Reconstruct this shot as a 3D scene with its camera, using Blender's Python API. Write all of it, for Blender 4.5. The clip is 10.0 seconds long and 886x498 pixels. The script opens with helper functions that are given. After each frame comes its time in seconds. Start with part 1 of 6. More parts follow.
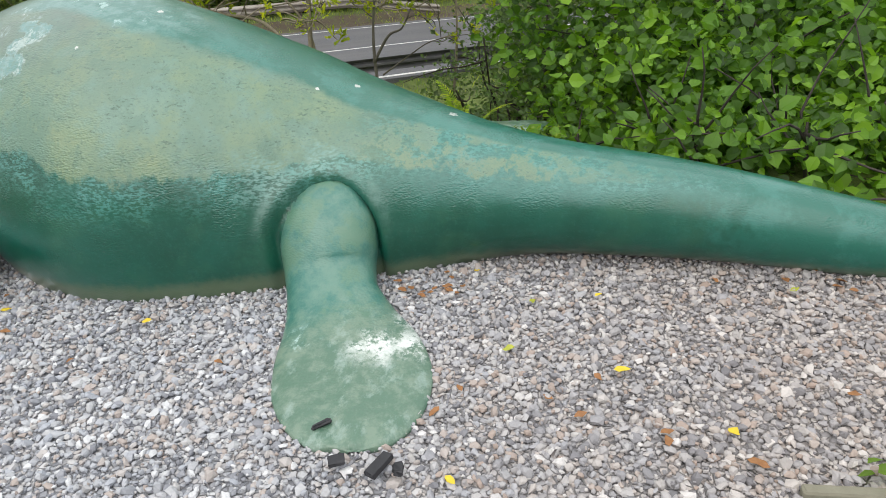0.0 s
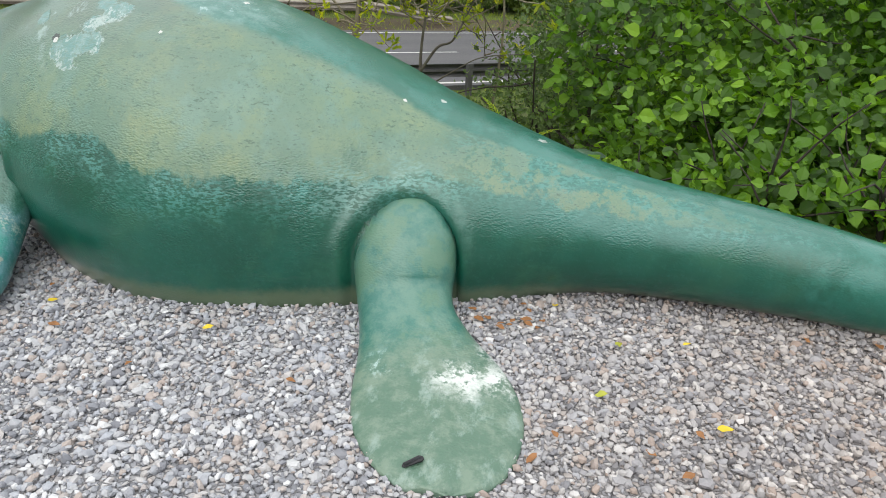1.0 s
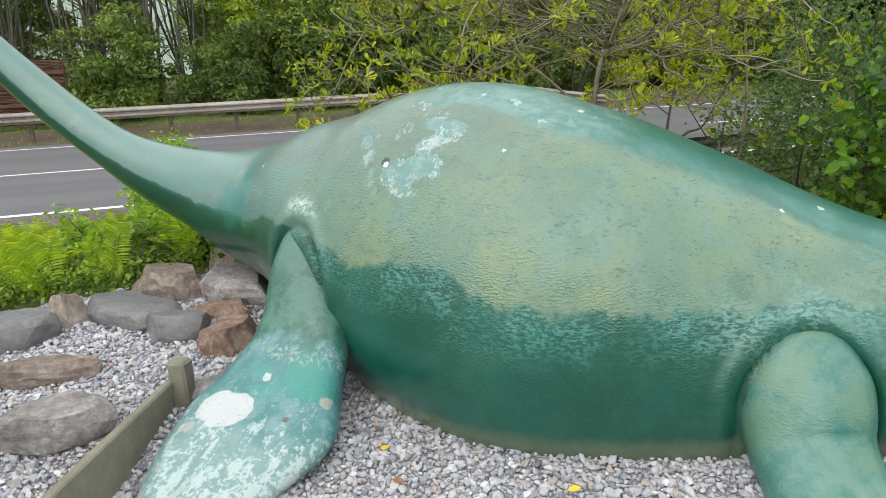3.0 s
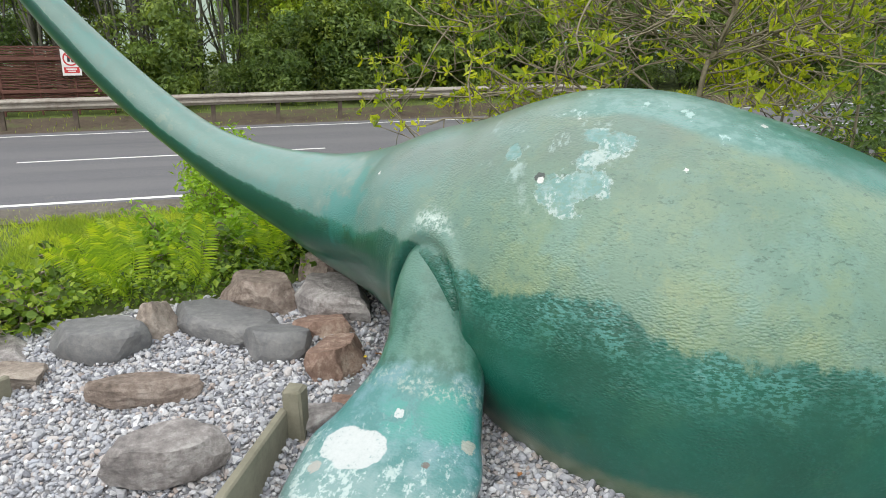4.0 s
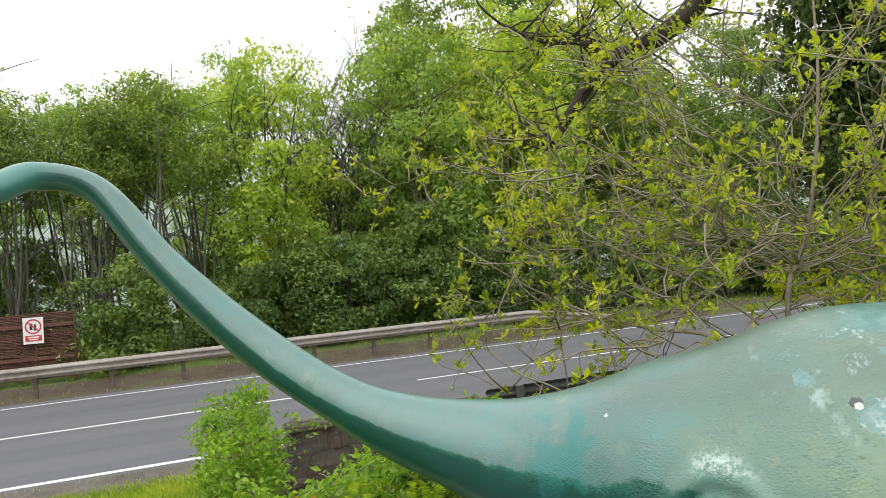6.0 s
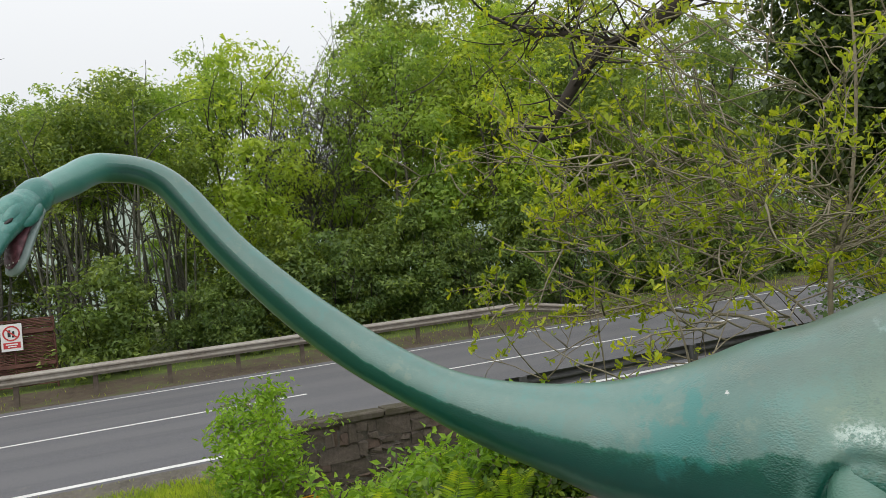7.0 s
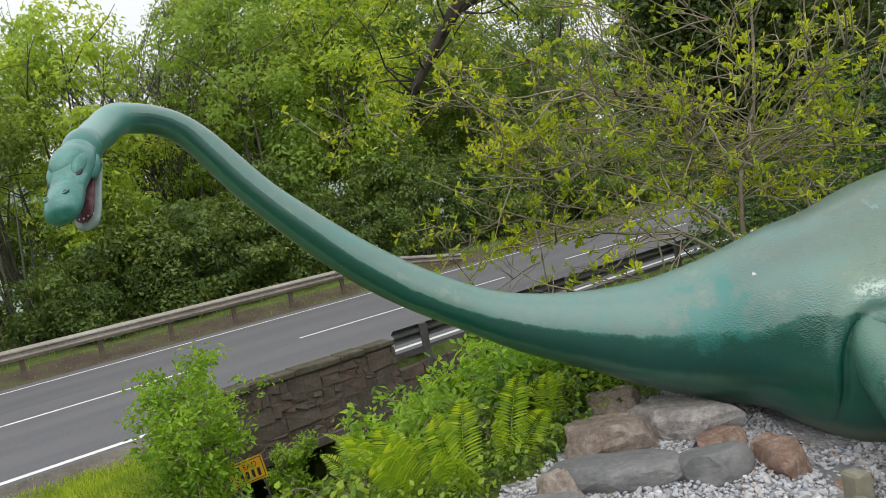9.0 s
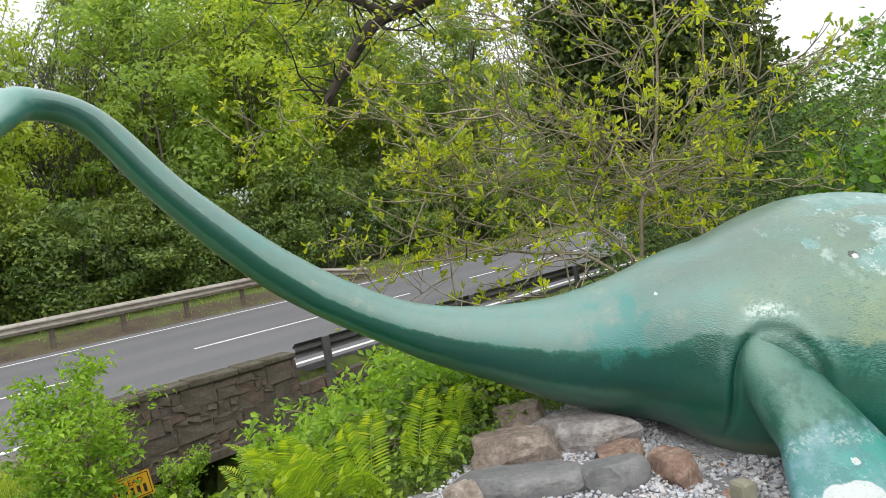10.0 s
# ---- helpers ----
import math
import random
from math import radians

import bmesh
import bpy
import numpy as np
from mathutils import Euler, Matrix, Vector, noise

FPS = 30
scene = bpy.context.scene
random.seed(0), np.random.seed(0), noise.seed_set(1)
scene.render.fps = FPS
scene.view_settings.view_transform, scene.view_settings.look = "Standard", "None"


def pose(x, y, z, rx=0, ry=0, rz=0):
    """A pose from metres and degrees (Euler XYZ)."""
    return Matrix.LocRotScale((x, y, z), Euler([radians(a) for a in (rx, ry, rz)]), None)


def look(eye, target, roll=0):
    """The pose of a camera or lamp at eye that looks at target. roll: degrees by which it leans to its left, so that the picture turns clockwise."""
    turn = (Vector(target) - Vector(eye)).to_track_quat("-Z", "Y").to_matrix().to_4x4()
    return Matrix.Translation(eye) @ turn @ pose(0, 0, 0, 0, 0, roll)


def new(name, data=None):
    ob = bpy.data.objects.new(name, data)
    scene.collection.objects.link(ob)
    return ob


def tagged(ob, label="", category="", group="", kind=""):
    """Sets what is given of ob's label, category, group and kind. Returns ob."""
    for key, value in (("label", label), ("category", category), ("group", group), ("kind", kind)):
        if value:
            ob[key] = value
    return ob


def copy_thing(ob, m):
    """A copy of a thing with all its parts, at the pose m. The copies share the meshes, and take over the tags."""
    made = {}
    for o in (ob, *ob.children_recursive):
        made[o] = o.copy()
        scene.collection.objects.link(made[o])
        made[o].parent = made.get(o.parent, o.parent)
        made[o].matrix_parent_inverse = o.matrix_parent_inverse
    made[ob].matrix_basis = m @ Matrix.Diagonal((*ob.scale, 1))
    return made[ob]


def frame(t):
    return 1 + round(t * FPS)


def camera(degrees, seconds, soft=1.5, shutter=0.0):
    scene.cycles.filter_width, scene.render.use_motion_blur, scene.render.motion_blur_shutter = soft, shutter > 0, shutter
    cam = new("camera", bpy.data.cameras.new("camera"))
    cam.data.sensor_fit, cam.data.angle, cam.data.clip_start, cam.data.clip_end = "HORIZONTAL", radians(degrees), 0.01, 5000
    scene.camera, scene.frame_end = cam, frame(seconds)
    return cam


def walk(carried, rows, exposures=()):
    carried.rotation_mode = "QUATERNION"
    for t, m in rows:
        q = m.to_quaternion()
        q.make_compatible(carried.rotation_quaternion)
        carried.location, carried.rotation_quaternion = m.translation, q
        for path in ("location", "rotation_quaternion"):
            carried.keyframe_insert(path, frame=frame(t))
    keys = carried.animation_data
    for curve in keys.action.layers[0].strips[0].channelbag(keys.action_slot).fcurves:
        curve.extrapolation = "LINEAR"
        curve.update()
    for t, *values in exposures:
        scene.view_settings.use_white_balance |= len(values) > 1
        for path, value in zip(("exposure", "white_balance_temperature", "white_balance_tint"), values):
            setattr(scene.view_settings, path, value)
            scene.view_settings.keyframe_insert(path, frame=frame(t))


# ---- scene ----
cam = camera(64.17, 10.0, soft=0.8)
PATH = [
    (0, (0.275, 0.777, 1.322), (-0.061, 2.605, 0.583), -3.14),
    (0.5, (0.034, 0.814, 1.315), (-0.276, 2.655, 0.598), 0.62),
    (1, (-0.154, 0.848, 1.337), (-0.431, 2.697, 0.626), 3.04),
    (1.5, (-0.297, 1.005, 1.368), (-0.768, 2.815, 0.658), -0.41),
    (2, (-0.539, 1.082, 1.367), (-1.153, 2.855, 0.675), 2.22),
    (2.5, (-0.803, 1.076, 1.403), (-1.432, 2.880, 0.813), -0.72),
    (2.7, (-0.906, 1.059, 1.408), (-1.551, 2.871, 0.861), -2.78),
    (3.8, (-1.494, 1.166, 1.372), (-2.204, 2.975, 0.900), 1.45),
    (4, (-1.594, 1.199, 1.436), (-2.312, 2.990, 0.912), -0.43),
    (4.5, (-1.836, 1.157, 1.465), (-2.543, 2.976, 1.028), -1.33),
    (5, (-2.069, 1.186, 1.494), (-2.717, 3.078, 1.468), -3.25),
    (5.5, (-2.365, 1.185, 1.520), (-2.971, 3.089, 1.598), -3.04),
    (5.7, (-2.512, 1.125, 1.501), (-3.093, 3.035, 1.620), -3.56),
    (6.8, (-3.221, 0.953, 1.513), (-3.763, 2.876, 1.597), -8.12),
    (7, (-3.312, 0.924, 1.510), (-3.777, 2.866, 1.606), -6.48),
    (7.5, (-3.631, 0.731, 1.504), (-3.807, 2.721, 1.580), -6.53),
    (8, (-3.945, 0.640, 1.500), (-4.093, 2.634, 1.532), -8.28),
    (8.5, (-4.124, 0.629, 1.489), (-4.258, 2.624, 1.502), -8.86),
    (9, (-4.295, 0.586, 1.505), (-4.325, 2.584, 1.420), -11.58),
    (9.5, (-4.398, 0.573, 1.519), (-4.404, 2.570, 1.426), -10.02),
    (10, (-4.360, 0.577, 1.485), (-4.116, 2.560, 1.399), -8.75),
]
walk(cam, [(t, look(eye, target, roll)) for t, eye, target, roll in PATH],
     [(0, 0.25), (2.5, 0.33), (4.5, 0.42), (5.5, 0.40), (6.8, 0.03), (7.5, -0.27), (8.5, -0.08), (9.0, 0.05), (9.5, 0.33), (10, 0.46)])

# ---- sky, sun, exposure ----
SKY, SUN = 1.0, 1.1
world = bpy.data.worlds.new("overcast_sky")
scene.world = world
world.use_nodes = True
wn, wl = world.node_tree.nodes, world.node_tree.links
wn.clear()
sky = wn.new("ShaderNodeTexSky")
sky.sky_type, sky.sun_disc, sky.sun_elevation, sky.sun_rotation = "NISHITA", False, radians(52), radians(205)
sky.dust_density, sky.air_density = 4.0, 1.0
scale_sky = wn.new("ShaderNodeVectorMath")
scale_sky.operation = "SCALE"
scale_sky.inputs["Scale"].default_value = 0.1
wl.new(sky.outputs[0], scale_sky.inputs[0])
# an overcast sky is brighter overhead than at the horizon
up_way = wn.new("ShaderNodeSeparateXYZ")
wl.new(wn.new("ShaderNodeTexCoord").outputs["Generated"], up_way.inputs[0])
zenith = wn.new("ShaderNodeMapRange")
zenith.inputs[3].default_value, zenith.inputs[4].default_value = 0.80, 1.66
wl.new(up_way.outputs[2], zenith.inputs[0])
cloud = wn.new("ShaderNodeVectorMath")
cloud.operation = "SCALE"
cloud.inputs[0].default_value = (0.985, 1.0, 1.01)
wl.new(zenith.outputs[0], cloud.inputs["Scale"])
cover = wn.new("ShaderNodeMixRGB")
cover.inputs[0].default_value = 0.85
wl.new(cloud.outputs[0], cover.inputs[2])
wl.new(scale_sky.outputs[0], cover.inputs[1])
back = wn.new("ShaderNodeBackground")
back.inputs[1].default_value = SKY
wl.new(cover.outputs[0], back.inputs[0])
wl.new(back.outputs[0], wn.new("ShaderNodeOutputWorld").inputs[0])
sun = new("sun", bpy.data.lights.new("sun", "SUN"))
sun.data.energy, sun.data.angle, sun.data.color = SUN, radians(75), (1.0, 0.96, 0.9)
sun.matrix_world = look((-4, -9, 15), (-2, 4, 0))

# ---- plan ----
RD = (0.8077, 0.5896)       # along the road
RN = (-0.5896, 0.8077)      # across it, away from the statue
NEAR_EDGE, MIDDLE, FAR_EDGE = 14.60, 18.55, 22.31
RAIL_O, FENCE_O = 23.4, 24.8


def road_z(x, y):
    return -0.661 - 0.0236 * (x + 8.7) + 0.0494 * (y - 14.79)


def at_road(s, o):
    return RD[0] * s + RN[0] * o, RD[1] * s + RN[1] * o


def step(a, b, v):
    t = np.clip((v - a) / (b - a), 0, 1)
    return t * t * (3 - 2 * t)


def bed_edge(x):
    return np.where(x > -3.1, 4.75, 4.75 + 0.75 * (np.maximum(x, -5.4) + 3.1))


def bed_z(x, y):
    return 0.0131 * x + 0.135 * (np.clip(y, 1.6, 4.9) - 3.045) + 0.055 + 0.09 * step(-2.7, -3.3, x) * step(2.3, 2.9, y)


def ground_z(x, y):
    x, y = np.asarray(x, float), np.asarray(y, float)
    o, s = RN[0] * x + RN[1] * y, RD[0] * x + RD[1] * y
    rz = road_z(np.clip(x, -60, 60), np.clip(y, -20, 70))
    ditch = step(-1.15, -0.25, s) * step(3.6, 2.9, s) * step(8.0, 11.0, o)
    foot = step(2.9, 3.3, s) * step(5.6, 4.9, s) * step(12.2, 13.3, o)
    low = rz - 0.12 - 1.7 * ditch - 0.95 * foot * (1 - ditch)
    drop = step(0.0, 4.2, y - bed_edge(x))
    left = step(-5.2, -9.0, x) * step(3.0, 7.0, o)
    z = bed_z(x, y) * (1 - np.maximum(drop, left)) + low * np.maximum(drop, left)
    z = np.where((o > 14.25) & ~((s > 0.1) & (s < 1.75) & (o < 16.5)), rz - 0.05, z)
    z = z + 0.25 * step(23.0, 25.0, o) * step(70, 30, o) - 7.0 * step(45, 90, o)
    return z


def gz(x, y):
    return float(ground_z(x, y))


# ---- mesh and material tools ----
def mesh_from(name, verts, faces, mats, idx=None, smooth=False):
    me = bpy.data.meshes.new(name)
    me.from_pydata(verts if isinstance(verts, list) else verts.tolist(), [], faces if isinstance(faces, list) else faces.tolist())
    for m in mats if isinstance(mats, (list, tuple)) else [mats]:
        me.materials.append(m)
    if idx is not None:
        me.polygons.foreach_set("material_index", np.asarray(idx, dtype=np.int32))
    if smooth:
        me.polygons.foreach_set("use_smooth", np.ones(len(me.polygons), dtype=bool))
    me.update()
    return me


def thing(name, verts, faces, mats, label, category, group="", kind="", idx=None, smooth=False):
    return tagged(new(name, mesh_from(name, verts, faces, mats, idx, smooth)), label, category, group, kind)


def empty(name, label, category, group="", kind="", m=None):
    ob = tagged(new(name), label, category, group, kind)
    if m is not None:
        ob.matrix_world = m
    return ob


def part(name, bm, material, parent, label=""):
    me = bpy.data.meshes.new(name)
    bm.to_mesh(me)
    bm.free()
    me.materials.append(material)
    ob = new(name, me)
    ob.parent = parent
    if label:
        ob["label"] = label
    return ob


def part_mesh(name, me, parent, label="", m=None):
    ob = new(name, me)
    ob.parent = parent
    if m is not None:
        ob.matrix_basis = m
    if label:
        ob["label"] = label
    return ob


def box(size, m=None, bevel=0.0, rough=0.0, seed=0):
    bm = bmesh.new()
    bmesh.ops.create_cube(bm, size=1.0, matrix=Matrix.Diagonal((*size, 1)))
    if bevel:
        bmesh.ops.bevel(bm, geom=bm.edges[:], offset=bevel, segments=1, affect="EDGES")
    if rough:
        rnd = random.Random(seed)
        for v in bm.verts:
            v.co += Vector((rnd.uniform(-1, 1), rnd.uniform(-1, 1), rnd.uniform(-1, 1))) * rough
    if m is not None:
        bm.transform(m)
    return bm


def tube(path, radii, sides=6):
    """Verts and quads of a tapered tube along a path."""
    path = np.asarray(path, float)
    n = len(path)
    tan = np.gradient(path, axis=0)
    tan /= np.linalg.norm(tan, axis=1, keepdims=True) + 1e-9
    ref = np.where(np.abs(tan[:, 2:3]) > 0.9, np.array([[1.0, 0, 0]]), np.array([[0, 0, 1.0]]))
    a = np.cross(tan, ref)
    a /= np.linalg.norm(a, axis=1, keepdims=True) + 1e-9
    b = np.cross(tan, a)
    ang = np.arange(sides) * 2 * np.pi / sides
    ring = a[:, None] * np.cos(ang)[None, :, None] + b[:, None] * np.sin(ang)[None, :, None]
    v = (path[:, None] + ring * np.asarray(radii, float)[:, None, None]).reshape(-1, 3)
    f = []
    for i in range(n - 1):
        for j in range(sides):
            k = (j + 1) % sides
            f.append((i * sides + j, i * sides + k, (i + 1) * sides + k, (i + 1) * sides + j))
    f.append(tuple(range(sides))[::-1])
    f.append(tuple((n - 1) * sides + j for j in range(sides)))
    return v, f


def join(pieces):
    verts, faces, k = [], [], 0
    for v, f in pieces:
        verts.append(np.asarray(v, float))
        faces += [tuple(i + k for i in q) for q in f]
        k += len(v)
    return np.concatenate(verts), faces


def frames_of(normals, rng):
    n = normals / (np.linalg.norm(normals, axis=1, keepdims=True) + 1e-9)
    r = rng.normal(size=n.shape)
    u = np.cross(n, r)
    u /= np.linalg.norm(u, axis=1, keepdims=True) + 1e-9
    return u, np.cross(n, u), n


LEAF3 = np.array([(0, 0, 0), (0.34, 0.50, 0.08), (-0.16, 1.0, -0.06)])
FACE3 = [(0, 1, 2)]
LEAF4 = np.array([(0, 0, 0), (0.34, 0.45, 0.10), (0, 1, -0.06), (-0.34, 0.45, 0.10)])
FACE4 = [(0, 1, 2), (0, 2, 3)]
SLIM = LEAF4 * np.array([0.66, 1, 1])
ROUND = np.array([(0, 0, 0), (0.36, 0.22, 0.08), (0.46, 0.58, 0.09), (0, 1.05, -0.10), (-0.46, 0.58, 0.09), (-0.36, 0.22, 0.08)])
FACER = [(0, 1, 2), (0, 2, 3), (0, 3, 4), (0, 4, 5)]
HAZEL = np.array([(0, 0, 0), (0.40, 0.22, 0.11), (0.44, 0.60, 0.11), (0, 1.10, -0.12), (-0.44, 0.60, 0.11), (-0.40, 0.22, 0.11), (0, 0.48, -0.02)])
FACEH = [(6, i, i + 1) for i in range(5)] + [(6, 5, 0)]
OAK = np.array([(0, 0, 0), (0.13, 0.38, 0.06), (0.11, 0.58, 0.04), (0.18, 0.80, 0.03), (0, 1, -0.08), (-0.18, 0.80, 0.03), (-0.11, 0.58, 0.04), (-0.13, 0.38, 0.06)])
FACEO = [(0, 1, 7), (1, 2, 6), (1, 6, 7), (2, 3, 5), (2, 5, 6), (3, 4, 5)]
ASH = np.array([(0, 0, 0), (0.16, 0.4, 0.05), (0, 1.0, -0.1), (-0.16, 0.4, 0.05), (0.5, 0.75, 0.02), (0.28, 0.2, 0.02), (-0.5, 0.75, 0.02), (-0.28, 0.2, 0.02)])
FACEA = [(0, 1, 2), (0, 2, 3), (0, 5, 4), (0, 4, 1), (0, 6, 7), (0, 3, 6)]


def leaves(points, sizes, normals, rng, shape=LEAF4, faces=FACE4, ways=None):
    """Verts and faces of one leaf of that shape at each point, pointing along its way where ways are given."""
    u, v, n = frames_of(normals, rng)
    if ways is not None:
        n, u, v = frames_of(ways, rng)
    sizes = np.asarray(sizes)[:, None, None]
    out = points[:, None] + sizes * (shape[None, :, 0:1] * u[:, None] + shape[None, :, 1:2] * v[:, None] + shape[None, :, 2:3] * n[:, None])
    base = (np.arange(len(points)) * len(shape))[:, None, None]
    f = (np.asarray(faces)[None] + base).reshape(-1, 3)
    return out.reshape(-1, 3), f


def ramp(nt, stops, interp="LINEAR"):
    r = nt.nodes.new("ShaderNodeValToRGB")
    r.color_ramp.interpolation = interp
    while len(r.color_ramp.elements) < len(stops):
        r.color_ramp.elements.new(0.5)
    for e, (p, c) in zip(r.color_ramp.elements, stops):
        e.position, e.color = p, (*c, 1)
    return r


def noise_node(nt, scale, detail=4, rough=0.6, vec=None, kind="ShaderNodeTexNoise"):
    n = nt.nodes.new(kind)
    n.inputs["Scale"].default_value = scale
    if kind == "ShaderNodeTexNoise":
        n.inputs["Detail"].default_value, n.inputs["Roughness"].default_value = detail, rough
    if vec is not None:
        nt.links.new(vec, n.inputs["Vector"])
    return n


def material(name, rough=0.7, metal=0.0):
    m = bpy.data.materials.new(name)
    m.use_nodes = True
    nt = m.node_tree
    b = nt.nodes["Principled BSDF"]
    b.inputs["Roughness"].default_value, b.inputs["Metallic"].default_value = rough, metal
    return m, nt, b


def bump(nt, b, height, strength=0.4, dist=0.01):
    n = nt.nodes.new("ShaderNodeBump")
    n.inputs["Strength"].default_value, n.inputs["Distance"].default_value = strength, dist
    nt.links.new(height, n.inputs["Height"])
    nt.links.new(n.outputs[0], b.inputs["Normal"])
    return n


def mix(nt, fac, a, b, kind="MIX"):
    n = nt.nodes.new("ShaderNodeMixRGB")
    n.blend_type = kind
    for sock, v in ((n.inputs[0], fac), (n.inputs[1], a), (n.inputs[2], b)):
        if isinstance(v, (int, float)):
            sock.default_value = v
        elif isinstance(v, tuple):
            sock.default_value = (*v, 1)
        else:
            nt.links.new(v, sock)
    return n.outputs[0]


def calc(nt, op, a, b=0.0, c=0.0):
    n = nt.nodes.new("ShaderNodeMath")
    n.operation = op
    for sock, v in zip(n.inputs, (a, b, c)):
        if isinstance(v, (int, float)):
            sock.default_value = v
        else:
            nt.links.new(v, sock)
    return n.outputs[0]


def between(nt, v, lo, hi, a=0.0, b=1.0):
    n = nt.nodes.new("ShaderNodeMapRange")
    n.interpolation_type = "SMOOTHSTEP"
    for sock, val in zip(n.inputs[1:5], (lo, hi, a, b)):
        sock.default_value = val
    nt.links.new(v, n.inputs[0])
    return n.outputs[0]


def grainy(name, stops, scale=8.0, rough=0.85, bump_scale=60.0, strength=0.4, dist=0.006, large=1.2):
    """A plain mottled surface: two sizes of noise through a ramp, with fine relief."""
    m, nt, b = material(name, rough)
    co = nt.nodes.new("ShaderNodeTexCoord").outputs["Object"]
    big, small = noise_node(nt, large, 3, 0.6, co), noise_node(nt, scale, 6, 0.7, co)
    v = calc(nt, "ADD", calc(nt, "MULTIPLY", big.outputs[0], 0.5), calc(nt, "MULTIPLY", small.outputs[0], 0.5))
    r = ramp(nt, stops)
    nt.links.new(v, r.inputs[0])
    nt.links.new(r.outputs[0], b.inputs["Base Color"])
    bump(nt, b, noise_node(nt, bump_scale, 6, 0.7, co).outputs[0], strength, dist)
    return m


def leafy(name, stops, trans=0.35, rough=0.6, warm=1.2, cool=0.007, own=0.0):
    """Leaves whose colour varies from leaf to leaf; some light passes through."""
    m, nt, b = material(name, rough)
    g = nt.nodes.new("ShaderNodeNewGeometry")
    r = ramp(nt, [(p, (min(1, c[0] * warm + 0.006), c[1] * 0.97, c[2] * 1.4 + cool)) for p, c in stops])
    nt.links.new(g.outputs["Random Per Island"], r.inputs[0])
    n = noise_node(nt, 0.9, 3, 0.6, nt.nodes.new("ShaderNodeTexCoord").outputs["Object"])
    col = mix(nt, between(nt, n.outputs[0], 0.38, 0.62), mix(nt, 1.0, r.outputs[0], (0.62, 0.72, 0.70), "MULTIPLY"), r.outputs[0])
    if own:
        ob = nt.nodes.new("ShaderNodeObjectInfo")
        tint = ramp(nt, [(0.0, (1 - own, 1 - 0.8 * own, 1 - 0.5 * own)), (0.35, (0.95, 0.98, 1.15)), (0.7, (1 + 0.35 * own, 1 + 0.2 * own, 0.9)), (1.0, (1 + 0.6 * own, 1 + 0.4 * own, 1.0))])
        nt.links.new(ob.outputs["Random"], tint.inputs[0])
        col = mix(nt, 1.0, col, tint.outputs[0], "MULTIPLY")
    nt.links.new(col, b.inputs["Base Color"])
    t = nt.nodes.new("ShaderNodeBsdfTranslucent")
    nt.links.new(mix(nt, 1.0, col, (1.6, 1.55, 0.8), "MULTIPLY"), t.inputs[0])
    s = nt.nodes.new("ShaderNodeMixShader")
    s.inputs[0].default_value = trans
    nt.links.new(b.outputs[0], s.inputs[1])
    nt.links.new(t.outputs[0], s.inputs[2])
    nt.links.new(s.outputs[0], nt.nodes["Material Output"].inputs[0])
    return m


# ---- materials ----
M_SOIL = grainy("soil_and_grass", [(0.3, (0.045, 0.045, 0.018)), (0.45, (0.085, 0.115, 0.025)), (0.62, (0.14, 0.195, 0.035)), (0.8, (0.11, 0.085, 0.045))], 5.0, 0.95, 25, 0.8, 0.03)
M_EDGE = grainy("gravelly_road_edge", [(0.3, (0.065, 0.058, 0.045)), (0.5, (0.135, 0.122, 0.102)), (0.7, (0.22, 0.205, 0.18))], 18.0, 0.95, 60, 0.8, 0.015)
M_STEM = grainy("pale_grey_stem", [(0.3, (0.060, 0.060, 0.042)), (0.5, (0.112, 0.110, 0.084)), (0.7, (0.175, 0.170, 0.138))], 6.0, 0.9, 40, 0.6, 0.01)


def worn_tarmac(name):
    """Grey tarmac: paler in the wheel tracks, patched and stained, with fine stones."""
    m, nt, b = material(name, 0.85)
    co = nt.nodes.new("ShaderNodeTexCoord").outputs["Object"]
    across = nt.nodes.new("ShaderNodeVectorMath")
    across.operation = "DOT_PRODUCT"
    across.inputs[1].default_value = (RN[0], RN[1], 0)
    nt.links.new(co, across.inputs[0])
    sway = calc(nt, "MULTIPLY_ADD", noise_node(nt, 0.35, 3, 0.6, co).outputs[0], 0.7, across.outputs["Value"])
    track = calc(nt, "COSINE", calc(nt, "MULTIPLY", calc(nt, "SUBTRACT", sway, MIDDLE + 1.25), 2 * math.pi / 1.85))
    along = nt.nodes.new("ShaderNodeMapping")
    along.vector_type = "TEXTURE"
    along.inputs["Scale"].default_value = (8.0, 0.6, 1)
    along.inputs["Rotation"].default_value = (0, 0, 0.6306)
    nt.links.new(co, along.inputs["Vector"])
    smear, spots, grit = noise_node(nt, 1.0, 5, 0.65, along.outputs[0]).outputs[0], noise_node(nt, 1.7, 5, 0.7, co).outputs[0], noise_node(nt, 55, 4, 0.8, co).outputs[0]
    col = mix(nt, between(nt, grit, 0.35, 0.68), (0.092, 0.092, 0.102), (0.155, 0.155, 0.166))
    col = mix(nt, between(nt, track, -0.6, 1.0, 0.0, 0.45), col, (0.155, 0.154, 0.160))
    col = mix(nt, between(nt, smear, 0.50, 0.70, 0.0, 0.5), col, (0.088, 0.087, 0.095))
    col = mix(nt, between(nt, spots, 0.60, 0.74, 0.0, 0.45), col, (0.17, 0.165, 0.158))
    nt.links.new(col, b.inputs["Base Color"])
    bump(nt, b, noise_node(nt, 220, 5, 0.7, co).outputs[0], 0.5, 0.004)
    return m


